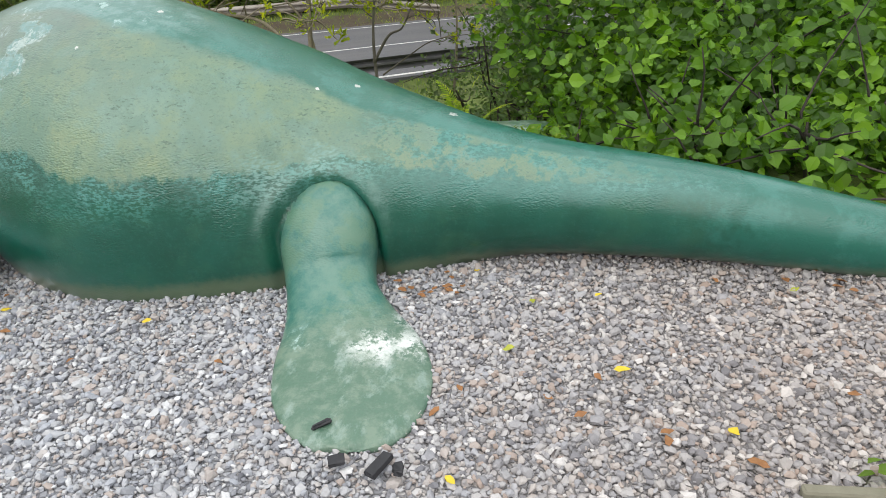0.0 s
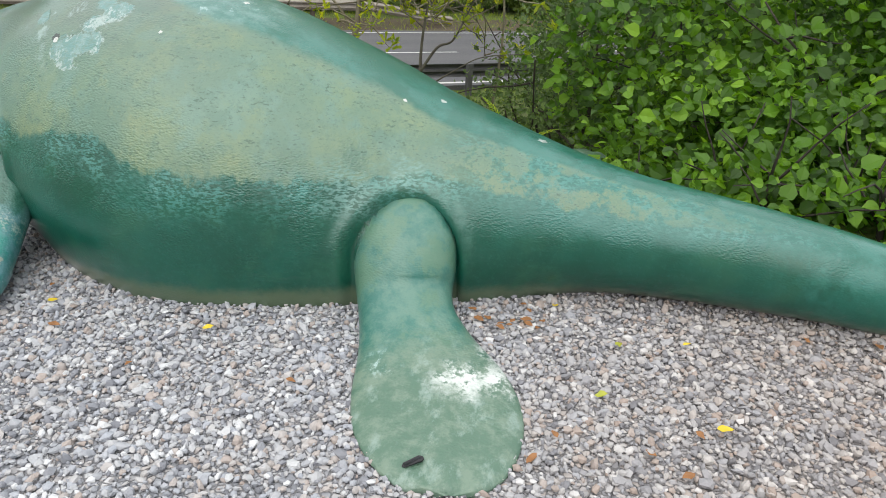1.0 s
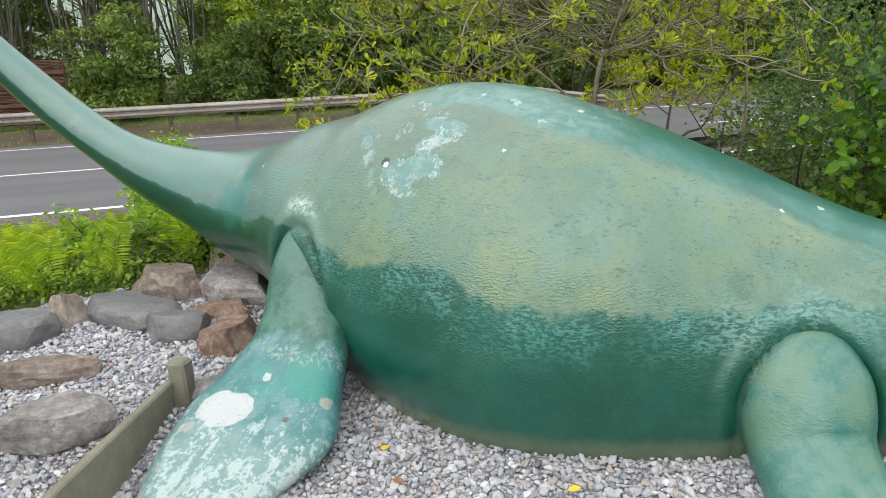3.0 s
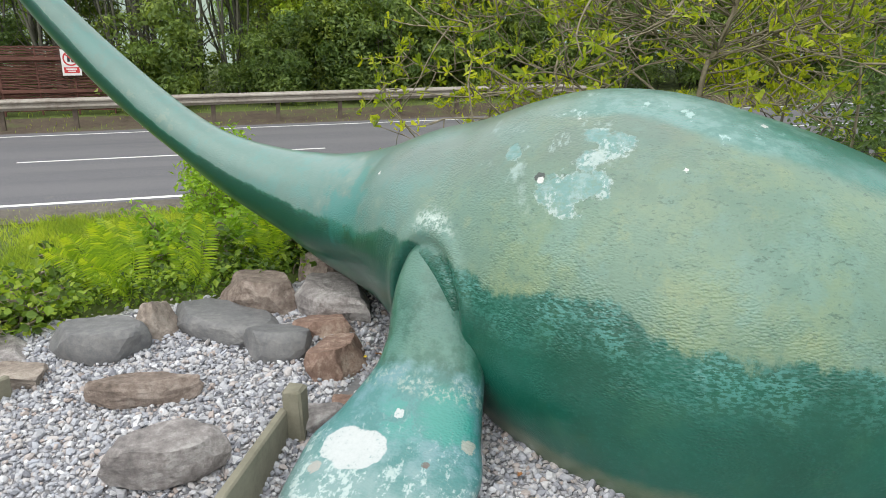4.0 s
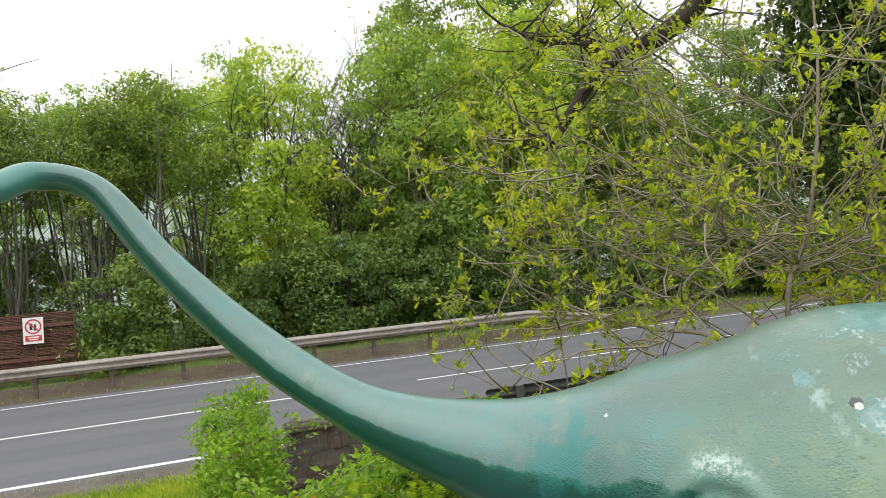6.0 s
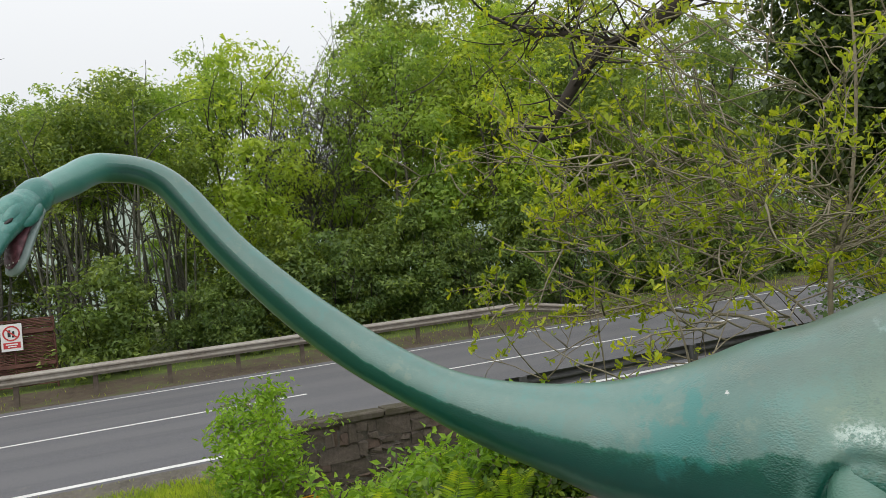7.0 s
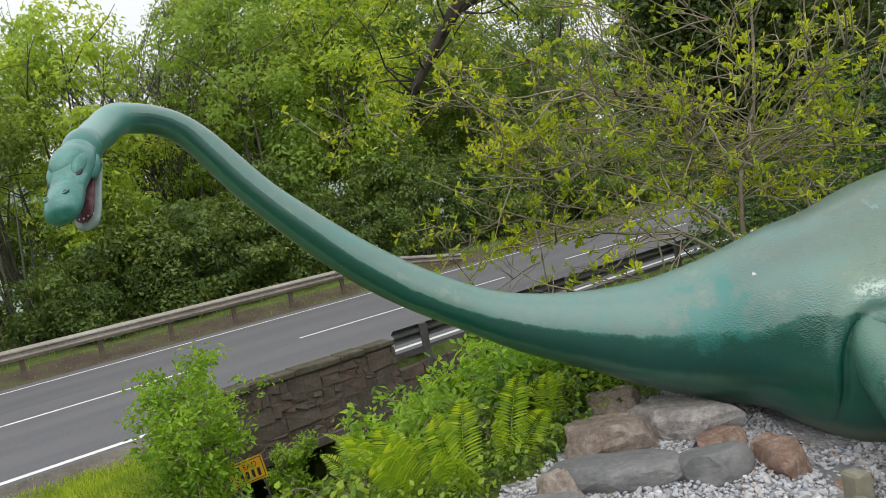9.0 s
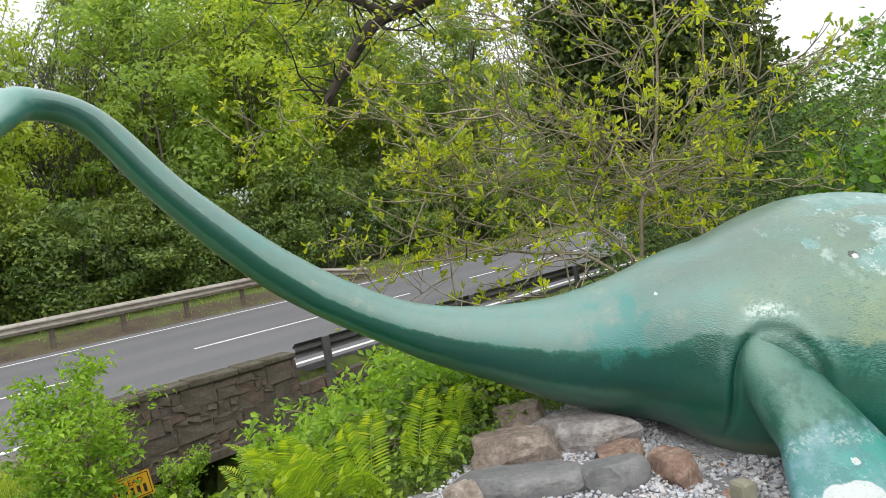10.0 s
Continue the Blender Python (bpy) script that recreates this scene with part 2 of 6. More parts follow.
M_TARMAC = worn_tarmac("tarmac")
M_LINE = grainy("road_paint", [(0.30, (0.16, 0.16, 0.165)), (0.37, (0.60, 0.60, 0.585)), (0.6, (0.76, 0.76, 0.74)), (0.8, (0.5, 0.5, 0.49))], 14.0, 0.7, 120, 0.3, 0.003, 3.0)
M_BARK = grainy("bark", [(0.3, (0.05, 0.042, 0.032)), (0.55, (0.11, 0.10, 0.078)), (0.8, (0.17, 0.165, 0.13))], 14.0, 0.9, 40, 0.8, 0.01)
M_TWIG = grainy("pale_twig", [(0.3, (0.10, 0.084, 0.056)), (0.5, (0.22, 0.19, 0.13)), (0.7, (0.38, 0.345, 0.26))], 20.0, 0.85, 60, 0.5, 0.004)
M_DARKBARK = grainy("dark_bark", [(0.3, (0.025, 0.02, 0.016)), (0.6, (0.055, 0.045, 0.036)), (0.8, (0.085, 0.075, 0.06))], 12.0, 0.9, 35, 0.9, 0.015)
M_TIMBER = grainy("weathered_timber", [(0.3, (0.13, 0.125, 0.09)), (0.5, (0.20, 0.19, 0.14)), (0.75, (0.26, 0.25, 0.19))], 18.0, 0.85, 50, 0.6, 0.004)
M_RAIL = grainy("weathered_rail_metal", [(0.3, (0.17, 0.14, 0.115)), (0.48, (0.30, 0.27, 0.235)), (0.7, (0.40, 0.38, 0.34))], 9.0, 0.6, 60, 0.3, 0.003)
M_RAILDARK = grainy("dull_rail_metal", [(0.3, (0.045, 0.045, 0.046)), (0.6, (0.085, 0.085, 0.088)), (0.8, (0.13, 0.125, 0.12))], 6.0, 0.6, 60, 0.3, 0.003)
M_WALLSTONE = grainy("mossy_wall_stone", [(0.3, (0.032, 0.030, 0.022)), (0.45, (0.078, 0.064, 0.053)), (0.58, (0.125, 0.100, 0.083)), (0.75, (0.20, 0.175, 0.152))], 16.0, 0.9, 40, 0.9, 0.016, 1.6)
M_WALLSTONE2 = grainy("red_wall_stone", [(0.28, (0.036, 0.029, 0.022)), (0.46, (0.086, 0.062, 0.050)), (0.6, (0.135, 0.093, 0.074)), (0.8, (0.20, 0.165, 0.14))], 12.0, 0.9, 40, 0.9, 0.016, 1.6)
M_MORTAR = grainy("weathered_mortar", [(0.3, (0.04, 0.036, 0.029)), (0.5, (0.092, 0.081, 0.069)), (0.72, (0.20, 0.188, 0.17))], 22.0, 0.95, 60, 0.9, 0.015, 2.2)
M_RAILPOST = grainy("brown_rail_post", [(0.3, (0.06, 0.045, 0.035)), (0.55, (0.12, 0.095, 0.075)), (0.8, (0.18, 0.15, 0.12))], 10.0, 0.85, 50, 0.5, 0.004)
M_MOSS = grainy("mossy_coping", [(0.3, (0.030, 0.028, 0.016)), (0.45, (0.065, 0.058, 0.034)), (0.58, (0.095, 0.082, 0.064)), (0.75, (0.15, 0.132, 0.108))], 9.0, 0.95, 40, 0.9, 0.015)
# near-black colour stands in for the unlit depth of the culvert
M_CULVERT_SHADE = grainy("culvert_shade_black", [(0.3, (0.010, 0.010, 0.009)), (0.7, (0.03, 0.028, 0.025))], 8.0, 0.8, 30, 0.5, 0.01)
M_WATTLE = grainy("red_brown_wattle", [(0.3, (0.07, 0.03, 0.022)), (0.55, (0.13, 0.055, 0.04)), (0.8, (0.19, 0.10, 0.075))], 10.0, 0.85, 40, 0.6, 0.006)
M_WHITE = grainy("white_sign_face", [(0.3, (0.74, 0.74, 0.73)), (0.7, (0.82, 0.82, 0.81))], 6.0, 0.45, 60, 0.05, 0.001)
M_RED = grainy("red_sign_paint", [(0.3, (0.50, 0.035, 0.04)), (0.7, (0.58, 0.05, 0.055))], 6.0, 0.45, 60, 0.05, 0.001)
M_BLACK = grainy("black_paint", [(0.3, (0.015, 0.015, 0.016)), (0.7, (0.03, 0.03, 0.03))], 6.0, 0.5, 60, 0.05, 0.001)
M_YELLOW = grainy("yellow_sign_face", [(0.3, (0.70, 0.36, 0.01)), (0.7, (0.80, 0.44, 0.015))], 6.0, 0.45, 60, 0.05, 0.001)
M_WATER = grainy("loch_water", [(0.3, (0.30, 0.34, 0.36)), (0.7, (0.36, 0.40, 0.42))], 0.05, 0.25, 0.5, 0.1, 0.02)
# distance haze is mixed into the hill's green
M_HILL = grainy("hazed_far_hill", [(0.3, (0.20, 0.26, 0.22)), (0.7, (0.30, 0.36, 0.30))], 0.02, 0.95, 0.1, 0.1, 0.1)
M_SCRAP = grainy("black_rubber", [(0.3, (0.012, 0.012, 0.015)), (0.7, (0.035, 0.035, 0.04))], 20.0, 0.6, 80, 0.3, 0.002)

M_HAZEL = leafy("hazel_leaf", [(0.0, (0.034, 0.090, 0.006)), (0.35, (0.080, 0.190, 0.008)), (0.7, (0.148, 0.305, 0.012)), (1.0, (0.26, 0.45, 0.018))], 0.42, 0.5, 0.92, 0.0)
M_PRIVET = leafy("small_dark_leaf", [(0.0, (0.040, 0.095, 0.013)), (0.6, (0.071, 0.162, 0.019)), (1.0, (0.128, 0.257, 0.032))], 0.3)
M_SPRING = leafy("spring_leaf", [(0.0, (0.19, 0.31, 0.010)), (0.5, (0.33, 0.46, 0.012)), (1.0, (0.48, 0.59, 0.018))], 0.45, 0.55, 1.16, 0.006)
M_WOOD1 = leafy("woodland_leaf", [(0.0, (0.115, 0.195, 0.026)), (0.6, (0.195, 0.295, 0.033)), (1.0, (0.29, 0.41, 0.044))], 0.42, 0.6, 1.06, 0.019, 0.40)
M_WOOD2 = leafy("yellow_woodland_leaf", [(0.0, (0.28, 0.41, 0.035)), (0.6, (0.36, 0.50, 0.04)), (1.0, (0.46, 0.60, 0.055))], 0.5, 0.6, 1.03, 0.026, 0.35)
M_IVY = leafy("ivy_leaf", [(0.0, (0.034, 0.076, 0.011)), (0.6, (0.066, 0.125, 0.016)), (1.0, (0.155, 0.25, 0.028))], 0.32, 0.5)
M_FERN = leafy("fern_frond", [(0.0, (0.17, 0.32, 0.012)), (0.5, (0.31, 0.49, 0.014)), (1.0, (0.48, 0.61, 0.022))], 0.45, 0.55, 1.05, 0.004)
M_NETTLE = leafy("undergrowth_leaf", [(0.0, (0.04, 0.10, 0.008)), (0.5, (0.13, 0.28, 0.017)), (1.0, (0.28, 0.46, 0.029))], 0.4)
M_GRASS = leafy("grass_blade", [(0.0, (0.20, 0.34, 0.02)), (0.5, (0.31, 0.49, 0.03)), (1.0, (0.44, 0.60, 0.05))], 0.45)
# bare brown dirt, toned darker for the shadow below the far rail
M_DIRT = grainy("shaded_roadside_dirt", [(0.3, (0.05, 0.038, 0.028)), (0.5, (0.105, 0.08, 0.056)), (0.62, (0.10, 0.12, 0.04)), (0.8, (0.15, 0.125, 0.095))], 5.0, 0.95, 40, 0.8, 0.02)
M_SHRUB = leafy("ash_shrub_leaf", [(0.0, (0.135, 0.28, 0.015)), (0.5, (0.225, 0.41, 0.02)), (1.0, (0.32, 0.52, 0.03))], 0.42, 0.55, 1.05)


def island_stone(name):
    """Gravel chips: each one its own grey, pink or white."""
    m, nt, b = material(name, 0.8)
    g = nt.nodes.new("ShaderNodeNewGeometry")
    r = ramp(nt, [(0.0, (0.19, 0.195, 0.215)), (0.18, (0.32, 0.33, 0.355)), (0.36, (0.44, 0.442, 0.45)), (0.52, (0.36, 0.378, 0.415)), (0.68, (0.46, 0.448, 0.44)), (0.8, (0.37, 0.31, 0.275)), (0.9, (0.51, 0.515, 0.52)), (1.0, (0.63, 0.635, 0.64))])
    nt.links.new(g.outputs["Random Per Island"], r.inputs[0])
    co = nt.nodes.new("ShaderNodeTexCoord").outputs["Object"]
    n = noise_node(nt, 90, 4, 0.7, co)
    col = mix(nt, 1.0, r.outputs[0], mix(nt, n.outputs[0], (0.75, 0.74, 0.72), (1.12, 1.1, 1.08)), "MULTIPLY")
    place = nt.nodes.new("ShaderNodeSeparateXYZ")
    nt.links.new(co, place.inputs[0])
    # chips run paler and bluer towards -x, browner and darker towards +x
    along_x = calc(nt, "MULTIPLY_ADD", noise_node(nt, 1.3, 3, 0.6, co).outputs[0], 1.6, place.outputs[0])
    col = mix(nt, 1.0, col, mix(nt, between(nt, along_x, -0.4, 2.0), (1.07, 1.095, 1.14), (0.955, 0.895, 0.86)), "MULTIPLY")
    nt.links.new(col, b.inputs["Base Color"])
    bump(nt, b, noise_node(nt, 220, 3, 0.6, co).outputs[0], 0.4, 0.002)
    return m


M_GRAVEL = island_stone("gravel_chip")


def packed_gravel(name):
    """Chips packed close: cells of grey and pink with dark joints."""
    m, nt, b = material(name, 0.9)
    co = nt.nodes.new("ShaderNodeTexCoord").outputs["Object"]
    cell, edge = noise_node(nt, 42, vec=co, kind="ShaderNodeTexVoronoi"), noise_node(nt, 42, vec=co, kind="ShaderNodeTexVoronoi")
    edge.feature = "DISTANCE_TO_EDGE"
    r = ramp(nt, [(0.0, (0.20, 0.205, 0.22)), (0.4, (0.36, 0.36, 0.37)), (0.7, (0.42, 0.39, 0.37)), (1.0, (0.56, 0.56, 0.555))])
    split = nt.nodes.new("ShaderNodeSeparateColor")
    nt.links.new(cell.outputs["Color"], split.inputs[0])
    nt.links.new(split.outputs[0], r.inputs[0])
    gap = between(nt, edge.outputs["Distance"], 0.0, 0.12)
    place = nt.nodes.new("ShaderNodeSeparateXYZ")
    nt.links.new(co, place.inputs[0])
    # same change of tint along x as the loose chips
    along_x = calc(nt, "MULTIPLY_ADD", noise_node(nt, 1.3, 3, 0.6, co).outputs[0], 1.6, place.outputs[0])
    tone = mix(nt, between(nt, along_x, -0.4, 2.0), (1.04, 1.06, 1.10), (0.955, 0.895, 0.86))
    nt.links.new(mix(nt, 1.0, mix(nt, gap, (0.27, 0.268, 0.27), r.outputs[0]), tone, "MULTIPLY"), b.inputs["Base Color"])
    bump(nt, b, gap, 0.8, 0.012)
    return m


M_GRIT = packed_gravel("gravel_base")


def rock_material(name, a, b_, c):
    m = grainy(name, [(0.36, a), (0.5, b_), (0.62, c)], 34.0, 0.85, 38, 1.0, 0.014, 6.0)
    return m


M_SLATE = grainy("slate_rock", [(0.36, (0.105, 0.108, 0.112)), (0.5, (0.15, 0.152, 0.155)), (0.62, (0.205, 0.205, 0.20))], 30.0, 0.8, 60, 0.6, 0.006, 5.0)
M_BROWNROCK = rock_material("brown_rock", (0.106, 0.083, 0.068), (0.224, 0.177, 0.147), (0.354, 0.301, 0.26))
M_REDROCK = rock_material("red_rock", (0.138, 0.083, 0.063), (0.253, 0.167, 0.127), (0.437, 0.345, 0.276))
M_GREYROCK = rock_material("grey_rock", (0.13, 0.12, 0.117), (0.26, 0.24, 0.231), (0.429, 0.41, 0.397))
M_TANROCK = rock_material("tan_rock", (0.161, 0.132, 0.109), (0.299, 0.253, 0.213), (0.437, 0.385, 0.333))


# ---- statue ----
def statue_paint(name, where):
    """Old glossy sea-green paint, faded to sage on top, chipped to white filler."""
    m, nt, b = material(name, 0.4)
    co = nt.nodes.new("ShaderNodeTexCoord").outputs["Object"]
    big, mid, fine = noise_node(nt, 2.6, 5, 0.6, co).outputs[0], noise_node(nt, 11, 6, 0.7, co).outputs[0], noise_node(nt, 55, 5, 0.75, co).outputs[0]
    streak = noise_node(nt, 1.0, 6, 0.7).outputs[0]
    stretch = nt.nodes.new("ShaderNodeMapping")
    stretch.inputs["Scale"].default_value = (11, 7, 7)
    nt.links.new(co, stretch.inputs["Vector"])
    nt.links.new(stretch.outputs[0], streak.node.inputs["Vector"])

    def attr(n):
        a = nt.nodes.new("ShaderNodeAttribute")
        a.attribute_name = n
        return a.outputs["Fac"]

    def spot(c, r, edge=0.5, grain=None, wobble=1.6):
        d = nt.nodes.new("ShaderNodeVectorMath")
        d.operation = "DISTANCE"
        d.inputs[1].default_value = c
        nt.links.new(co, d.inputs[0])
        wob = calc(nt, "MULTIPLY_ADD", calc(nt, "SUBTRACT", grain or mid, 0.5), r * wobble, d.outputs["Value"])
        return between(nt, wob, r, r * (1 - edge))

    patchy = noise_node(nt, 5.0, 7, 0.68, co).outputs[0]
    dark = mix(nt, between(nt, big, 0.35, 0.65), (0.004, 0.072, 0.045), (0.007, 0.100, 0.068))
    dark = mix(nt, between(nt, patchy, 0.50, 0.66, 0, 0.55), dark, (0.020, 0.112, 0.066))
    dark = mix(nt, between(nt, fine, 0.5, 0.75, 0, 0.22), dark, (0.045, 0.20, 0.165))
    turq = mix(nt, mid, (0.04, 0.20, 0.175), (0.10, 0.29, 0.26))
    sage = mix(nt, between(nt, big, 0.40, 0.60), (0.112, 0.205, 0.145), (0.155, 0.236, 0.138))
    sage = mix(nt, between(nt, patchy, 0.50, 0.64, 0, 0.55), sage, (0.120, 0.240, 0.205))
    sage = mix(nt, between(nt, patchy, 0.46, 0.34, 0, 0.5), sage, (0.190, 0.250, 0.128))
    sage = mix(nt, between(nt, mid, 0.48, 0.64, 0, 0.5), sage, (0.078, 0.168, 0.122))
    dash = noise_node(nt, 1.0, 3, 0.6)
    squash = nt.nodes.new("ShaderNodeMapping")
    squash.inputs["Scale"].default_value = (45, 45, 120)
    nt.links.new(co, squash.inputs["Vector"])
    nt.links.new(squash.outputs[0], dash.inputs["Vector"])
    sage = mix(nt, between(nt, fine, 0.52, 0.66, 0, 0.45), sage, (0.078, 0.150, 0.110))
    sage = mix(nt, calc(nt, "MULTIPLY", between(nt, dash.outputs[0], 0.57, 0.65), between(nt, mid, 0.40, 0.58, 0.05, 0.62)), sage, (0.035, 0.085, 0.062))
    dirt = mix(nt, mid, (0.13, 0.16, 0.085), (0.22, 0.23, 0.14))
    chalk = mix(nt, fine, (0.55, 0.60, 0.58), (0.78, 0.80, 0.78))
    rough = 0.45
    if where == "body":
        k, el = attr("along"), attr("elev")
        jag = calc(nt, "ADD", calc(nt, "MULTIPLY", calc(nt, "SUBTRACT", streak, 0.5), 15), calc(nt, "MULTIPLY", calc(nt, "SUBTRACT", big, 0.5), 11))
        # the height of the faded paint's lower edge along the body, as a share of 60 degrees
        border = ramp(nt, [(p / 16, (h / 60,) * 3) for p, h in ((0.0, 58), (1.2, 50), (1.5, 37), (1.8, 30), (2.7, 31), (3.2, 36), (3.7, 30), (4.25, 23), (4.8, 17), (5.3, 15), (6.5, 8.6), (7.3, 12), (8.8, 10), (9.6, 8), (10.6, 3), (11.6, 0.5), (13.0, 10))])
        nt.links.new(calc(nt, "DIVIDE", k, 16.0), border.inputs[0])
        above = calc(nt, "MULTIPLY_ADD", border.outputs[0], -60.0, el)
        e = calc(nt, "ADD", calc(nt, "ADD", above, 17.0), jag)
        raw_e = calc(nt, "ADD", el, calc(nt, "MULTIPLY", jag, 0.45))
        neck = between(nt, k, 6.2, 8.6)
        # neck paint, lifted towards pale blue for the sky's sheen on its top
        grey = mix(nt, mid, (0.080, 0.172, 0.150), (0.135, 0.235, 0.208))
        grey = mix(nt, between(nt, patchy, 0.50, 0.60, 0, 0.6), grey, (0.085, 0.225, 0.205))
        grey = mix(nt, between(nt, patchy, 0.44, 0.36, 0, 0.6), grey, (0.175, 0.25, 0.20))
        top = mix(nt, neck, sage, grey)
        pale = calc(nt, "MULTIPLY", between(nt, e, 15.5, 18.5), between(nt, k, 0.9, 2.3, 0.0, 1.0))
        pale = calc(nt, "MULTIPLY", pale, calc(nt, "MAXIMUM", between(nt, k, 2.4, 3.6), between(nt, mid, 0.42, 0.56)))
        lengths = calc(nt, "MULTIPLY", between(nt, patchy, 0.40, 0.60, 0.25, 1.0), between(nt, k, 6.6, 7.6, 1.0, 0.25))
        fringe = calc(nt, "MULTIPLY", calc(nt, "MULTIPLY", between(nt, e, 1, 14), between(nt, calc(nt, "MULTIPLY_ADD", calc(nt, "SUBTRACT", fine, 0.5), 0.6, dash.outputs[0]), 0.44, 0.58)), lengths)
        col = mix(nt, calc(nt, "MULTIPLY", fringe, 0.85), dark, turq)
        tail = between(nt, k, 3.2, 2.2)
        col = mix(nt, calc(nt, "MULTIPLY", calc(nt, "MULTIPLY", tail, between(nt, e, -12, 8)), 0.40), col, turq)
        col = mix(nt, pale, col, top)
        cap = calc(nt, "MULTIPLY", between(nt, raw_e, 62, 67), between(nt, k, 7.0, 6.2))
        cap = calc(nt, "MAXIMUM", cap, between(nt, calc(nt, "MULTIPLY_ADD", calc(nt, "SUBTRACT", mid, 0.5), 0.9, k), 1.3, 0.9))
        # greyer paint over the shoulders, also darkened to offset the bright sky above
        shoulder_dim = calc(nt, "MULTIPLY", between(nt, raw_e, 28, 52), calc(nt, "MULTIPLY", between(nt, k, 4.4, 6.0), between(nt, k, 9.5, 8.0)))
        col = mix(nt, calc(nt, "MULTIPLY", shoulder_dim, between(nt, patchy, 0.36, 0.60, 0.75, 0.45)), col, (0.086, 0.130, 0.110))
        worn_cap = mix(nt, between(nt, patchy, 0.46, 0.62), (0.010, 0.120, 0.086), (0.030, 0.165, 0.132))
        front_cap = mix(nt, between(nt, mid, 0.42, 0.60), (0.055, 0.175, 0.150), (0.115, 0.245, 0.220))
        front_cap = mix(nt, between(nt, streak, 0.60, 0.66, 0, 0.75), front_cap, (0.34, 0.50, 0.49))
        worn_cap = mix(nt, between(nt, calc(nt, "MULTIPLY_ADD", calc(nt, "SUBTRACT", mid, 0.5), 1.5, k), 4.6, 5.3), worn_cap, front_cap)
        col = mix(nt, calc(nt, "MULTIPLY", cap, between(nt, patchy, 0.30, 0.40, 0.75, 0.97)), col, worn_cap)
        # turquoise and chalky rub over the root of the hind flipper
        rub = calc(nt, "MULTIPLY", spot((-0.92, 3.38, 0.57), 0.16, 0.8), between(nt, dash.outputs[0], 0.40, 0.60))
        rub = calc(nt, "MAXIMUM", rub, calc(nt, "MULTIPLY", spot((-0.72, 3.47, 0.64), 0.11, 0.8), between(nt, dash.outputs[0], 0.42, 0.62)))
        col = mix(nt, calc(nt, "MULTIPLY", rub, 0.75), col, mix(nt, streak, (0.085, 0.25, 0.215), (0.22, 0.37, 0.33)))
        # darker band low on the neck's side, a paler strip below it
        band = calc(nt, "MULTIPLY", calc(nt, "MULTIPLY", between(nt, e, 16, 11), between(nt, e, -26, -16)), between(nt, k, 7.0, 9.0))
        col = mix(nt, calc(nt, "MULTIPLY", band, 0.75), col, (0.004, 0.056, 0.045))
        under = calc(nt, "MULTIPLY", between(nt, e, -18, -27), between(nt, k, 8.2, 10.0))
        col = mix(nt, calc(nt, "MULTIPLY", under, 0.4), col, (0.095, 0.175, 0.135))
        place = nt.nodes.new("ShaderNodeSeparateXYZ")
        nt.links.new(co, place.inputs[0])
        height = calc(nt, "SUBTRACT", calc(nt, "MULTIPLY_ADD", place.outputs[1], -0.135, place.outputs[2]), -0.356)
        rim = between(nt, calc(nt, "MULTIPLY_ADD", calc(nt, "SUBTRACT", mid, 0.5), 0.10, height), 0.10, 0.03)
        col = mix(nt, calc(nt, "MULTIPLY", rim, 0.55), col, dirt)
        stain = calc(nt, "MULTIPLY", spot((-3.18, 3.90, 0.87), 0.30, 0.7), between(nt, patchy, 0.46, 0.54))
        col = mix(nt, calc(nt, "MULTIPLY", stain, 0.62), col, (0.022, 0.195, 0.180))
        col = mix(nt, calc(nt, "MULTIPLY", between(nt, k, 14.6, 15.4), 0.9), col, mix(nt, mid, (0.05, 0.205, 0.17), (0.085, 0.26, 0.22)))
        ridge = attr("ridge")
        col = mix(nt, calc(nt, "MULTIPLY", calc(nt, "MULTIPLY", ridge, between(nt, mid, 0.42, 0.60)), 0.30), col, (0.16, 0.30, 0.26))
        scuff = calc(nt, "MULTIPLY", ridge, spot((-2.58, 3.52, 0.88), 0.16, 0.7))
        col = mix(nt, calc(nt, "MULTIPLY", scuff, between(nt, fine, 0.42, 0.58)), col, (0.45, 0.55, 0.51))
        peel = None
        for c, r in (((-2.115, 3.45, 1.005), 0.062), ((-2.02, 3.45, 1.03), 0.085), ((-1.955, 3.45, 1.05), 0.05), ((-2.01, 3.52, 1.10), 0.058), ((-1.93, 3.575, 1.155), 0.072), ((-2.0, 3.62, 1.18), 0.045), ((-2.29, 3.61, 1.11), 0.035), ((-2.07, 3.41, 0.97), 0.05)):
            s = spot(c, r, 0.3, None, 3.2)
            peel = s if peel is None else calc(nt, "MAXIMUM", peel, s)
        raw = mix(nt, between(nt, mid, 0.42, 0.58), (0.105, 0.245, 0.232), (0.20, 0.322, 0.312))
        raw = mix(nt, between(nt, calc(nt, "MULTIPLY_ADD", calc(nt, "SUBTRACT", fine, 0.5), 0.5, streak), 0.54, 0.60, 0, 0.8), raw, (0.38, 0.46, 0.45))
        lip = calc(nt, "MULTIPLY", calc(nt, "MULTIPLY", peel, calc(nt, "SUBTRACT", 1.0, peel)), 4.0)
        lip = calc(nt, "MAXIMUM", calc(nt, "MULTIPLY", lip, between(nt, fine, 0.40, 0.58)), calc(nt, "MULTIPLY", peel, between(nt, fine, 0.62, 0.70)))
        scrape = calc(nt, "MULTIPLY", between(nt, streak, 0.56, 0.66), spot((-2.15, 3.65, 1.18), 0.42, 0.9))
        col = mix(nt, calc(nt, "MULTIPLY", scrape, 0.7), col, (0.32, 0.44, 0.42))
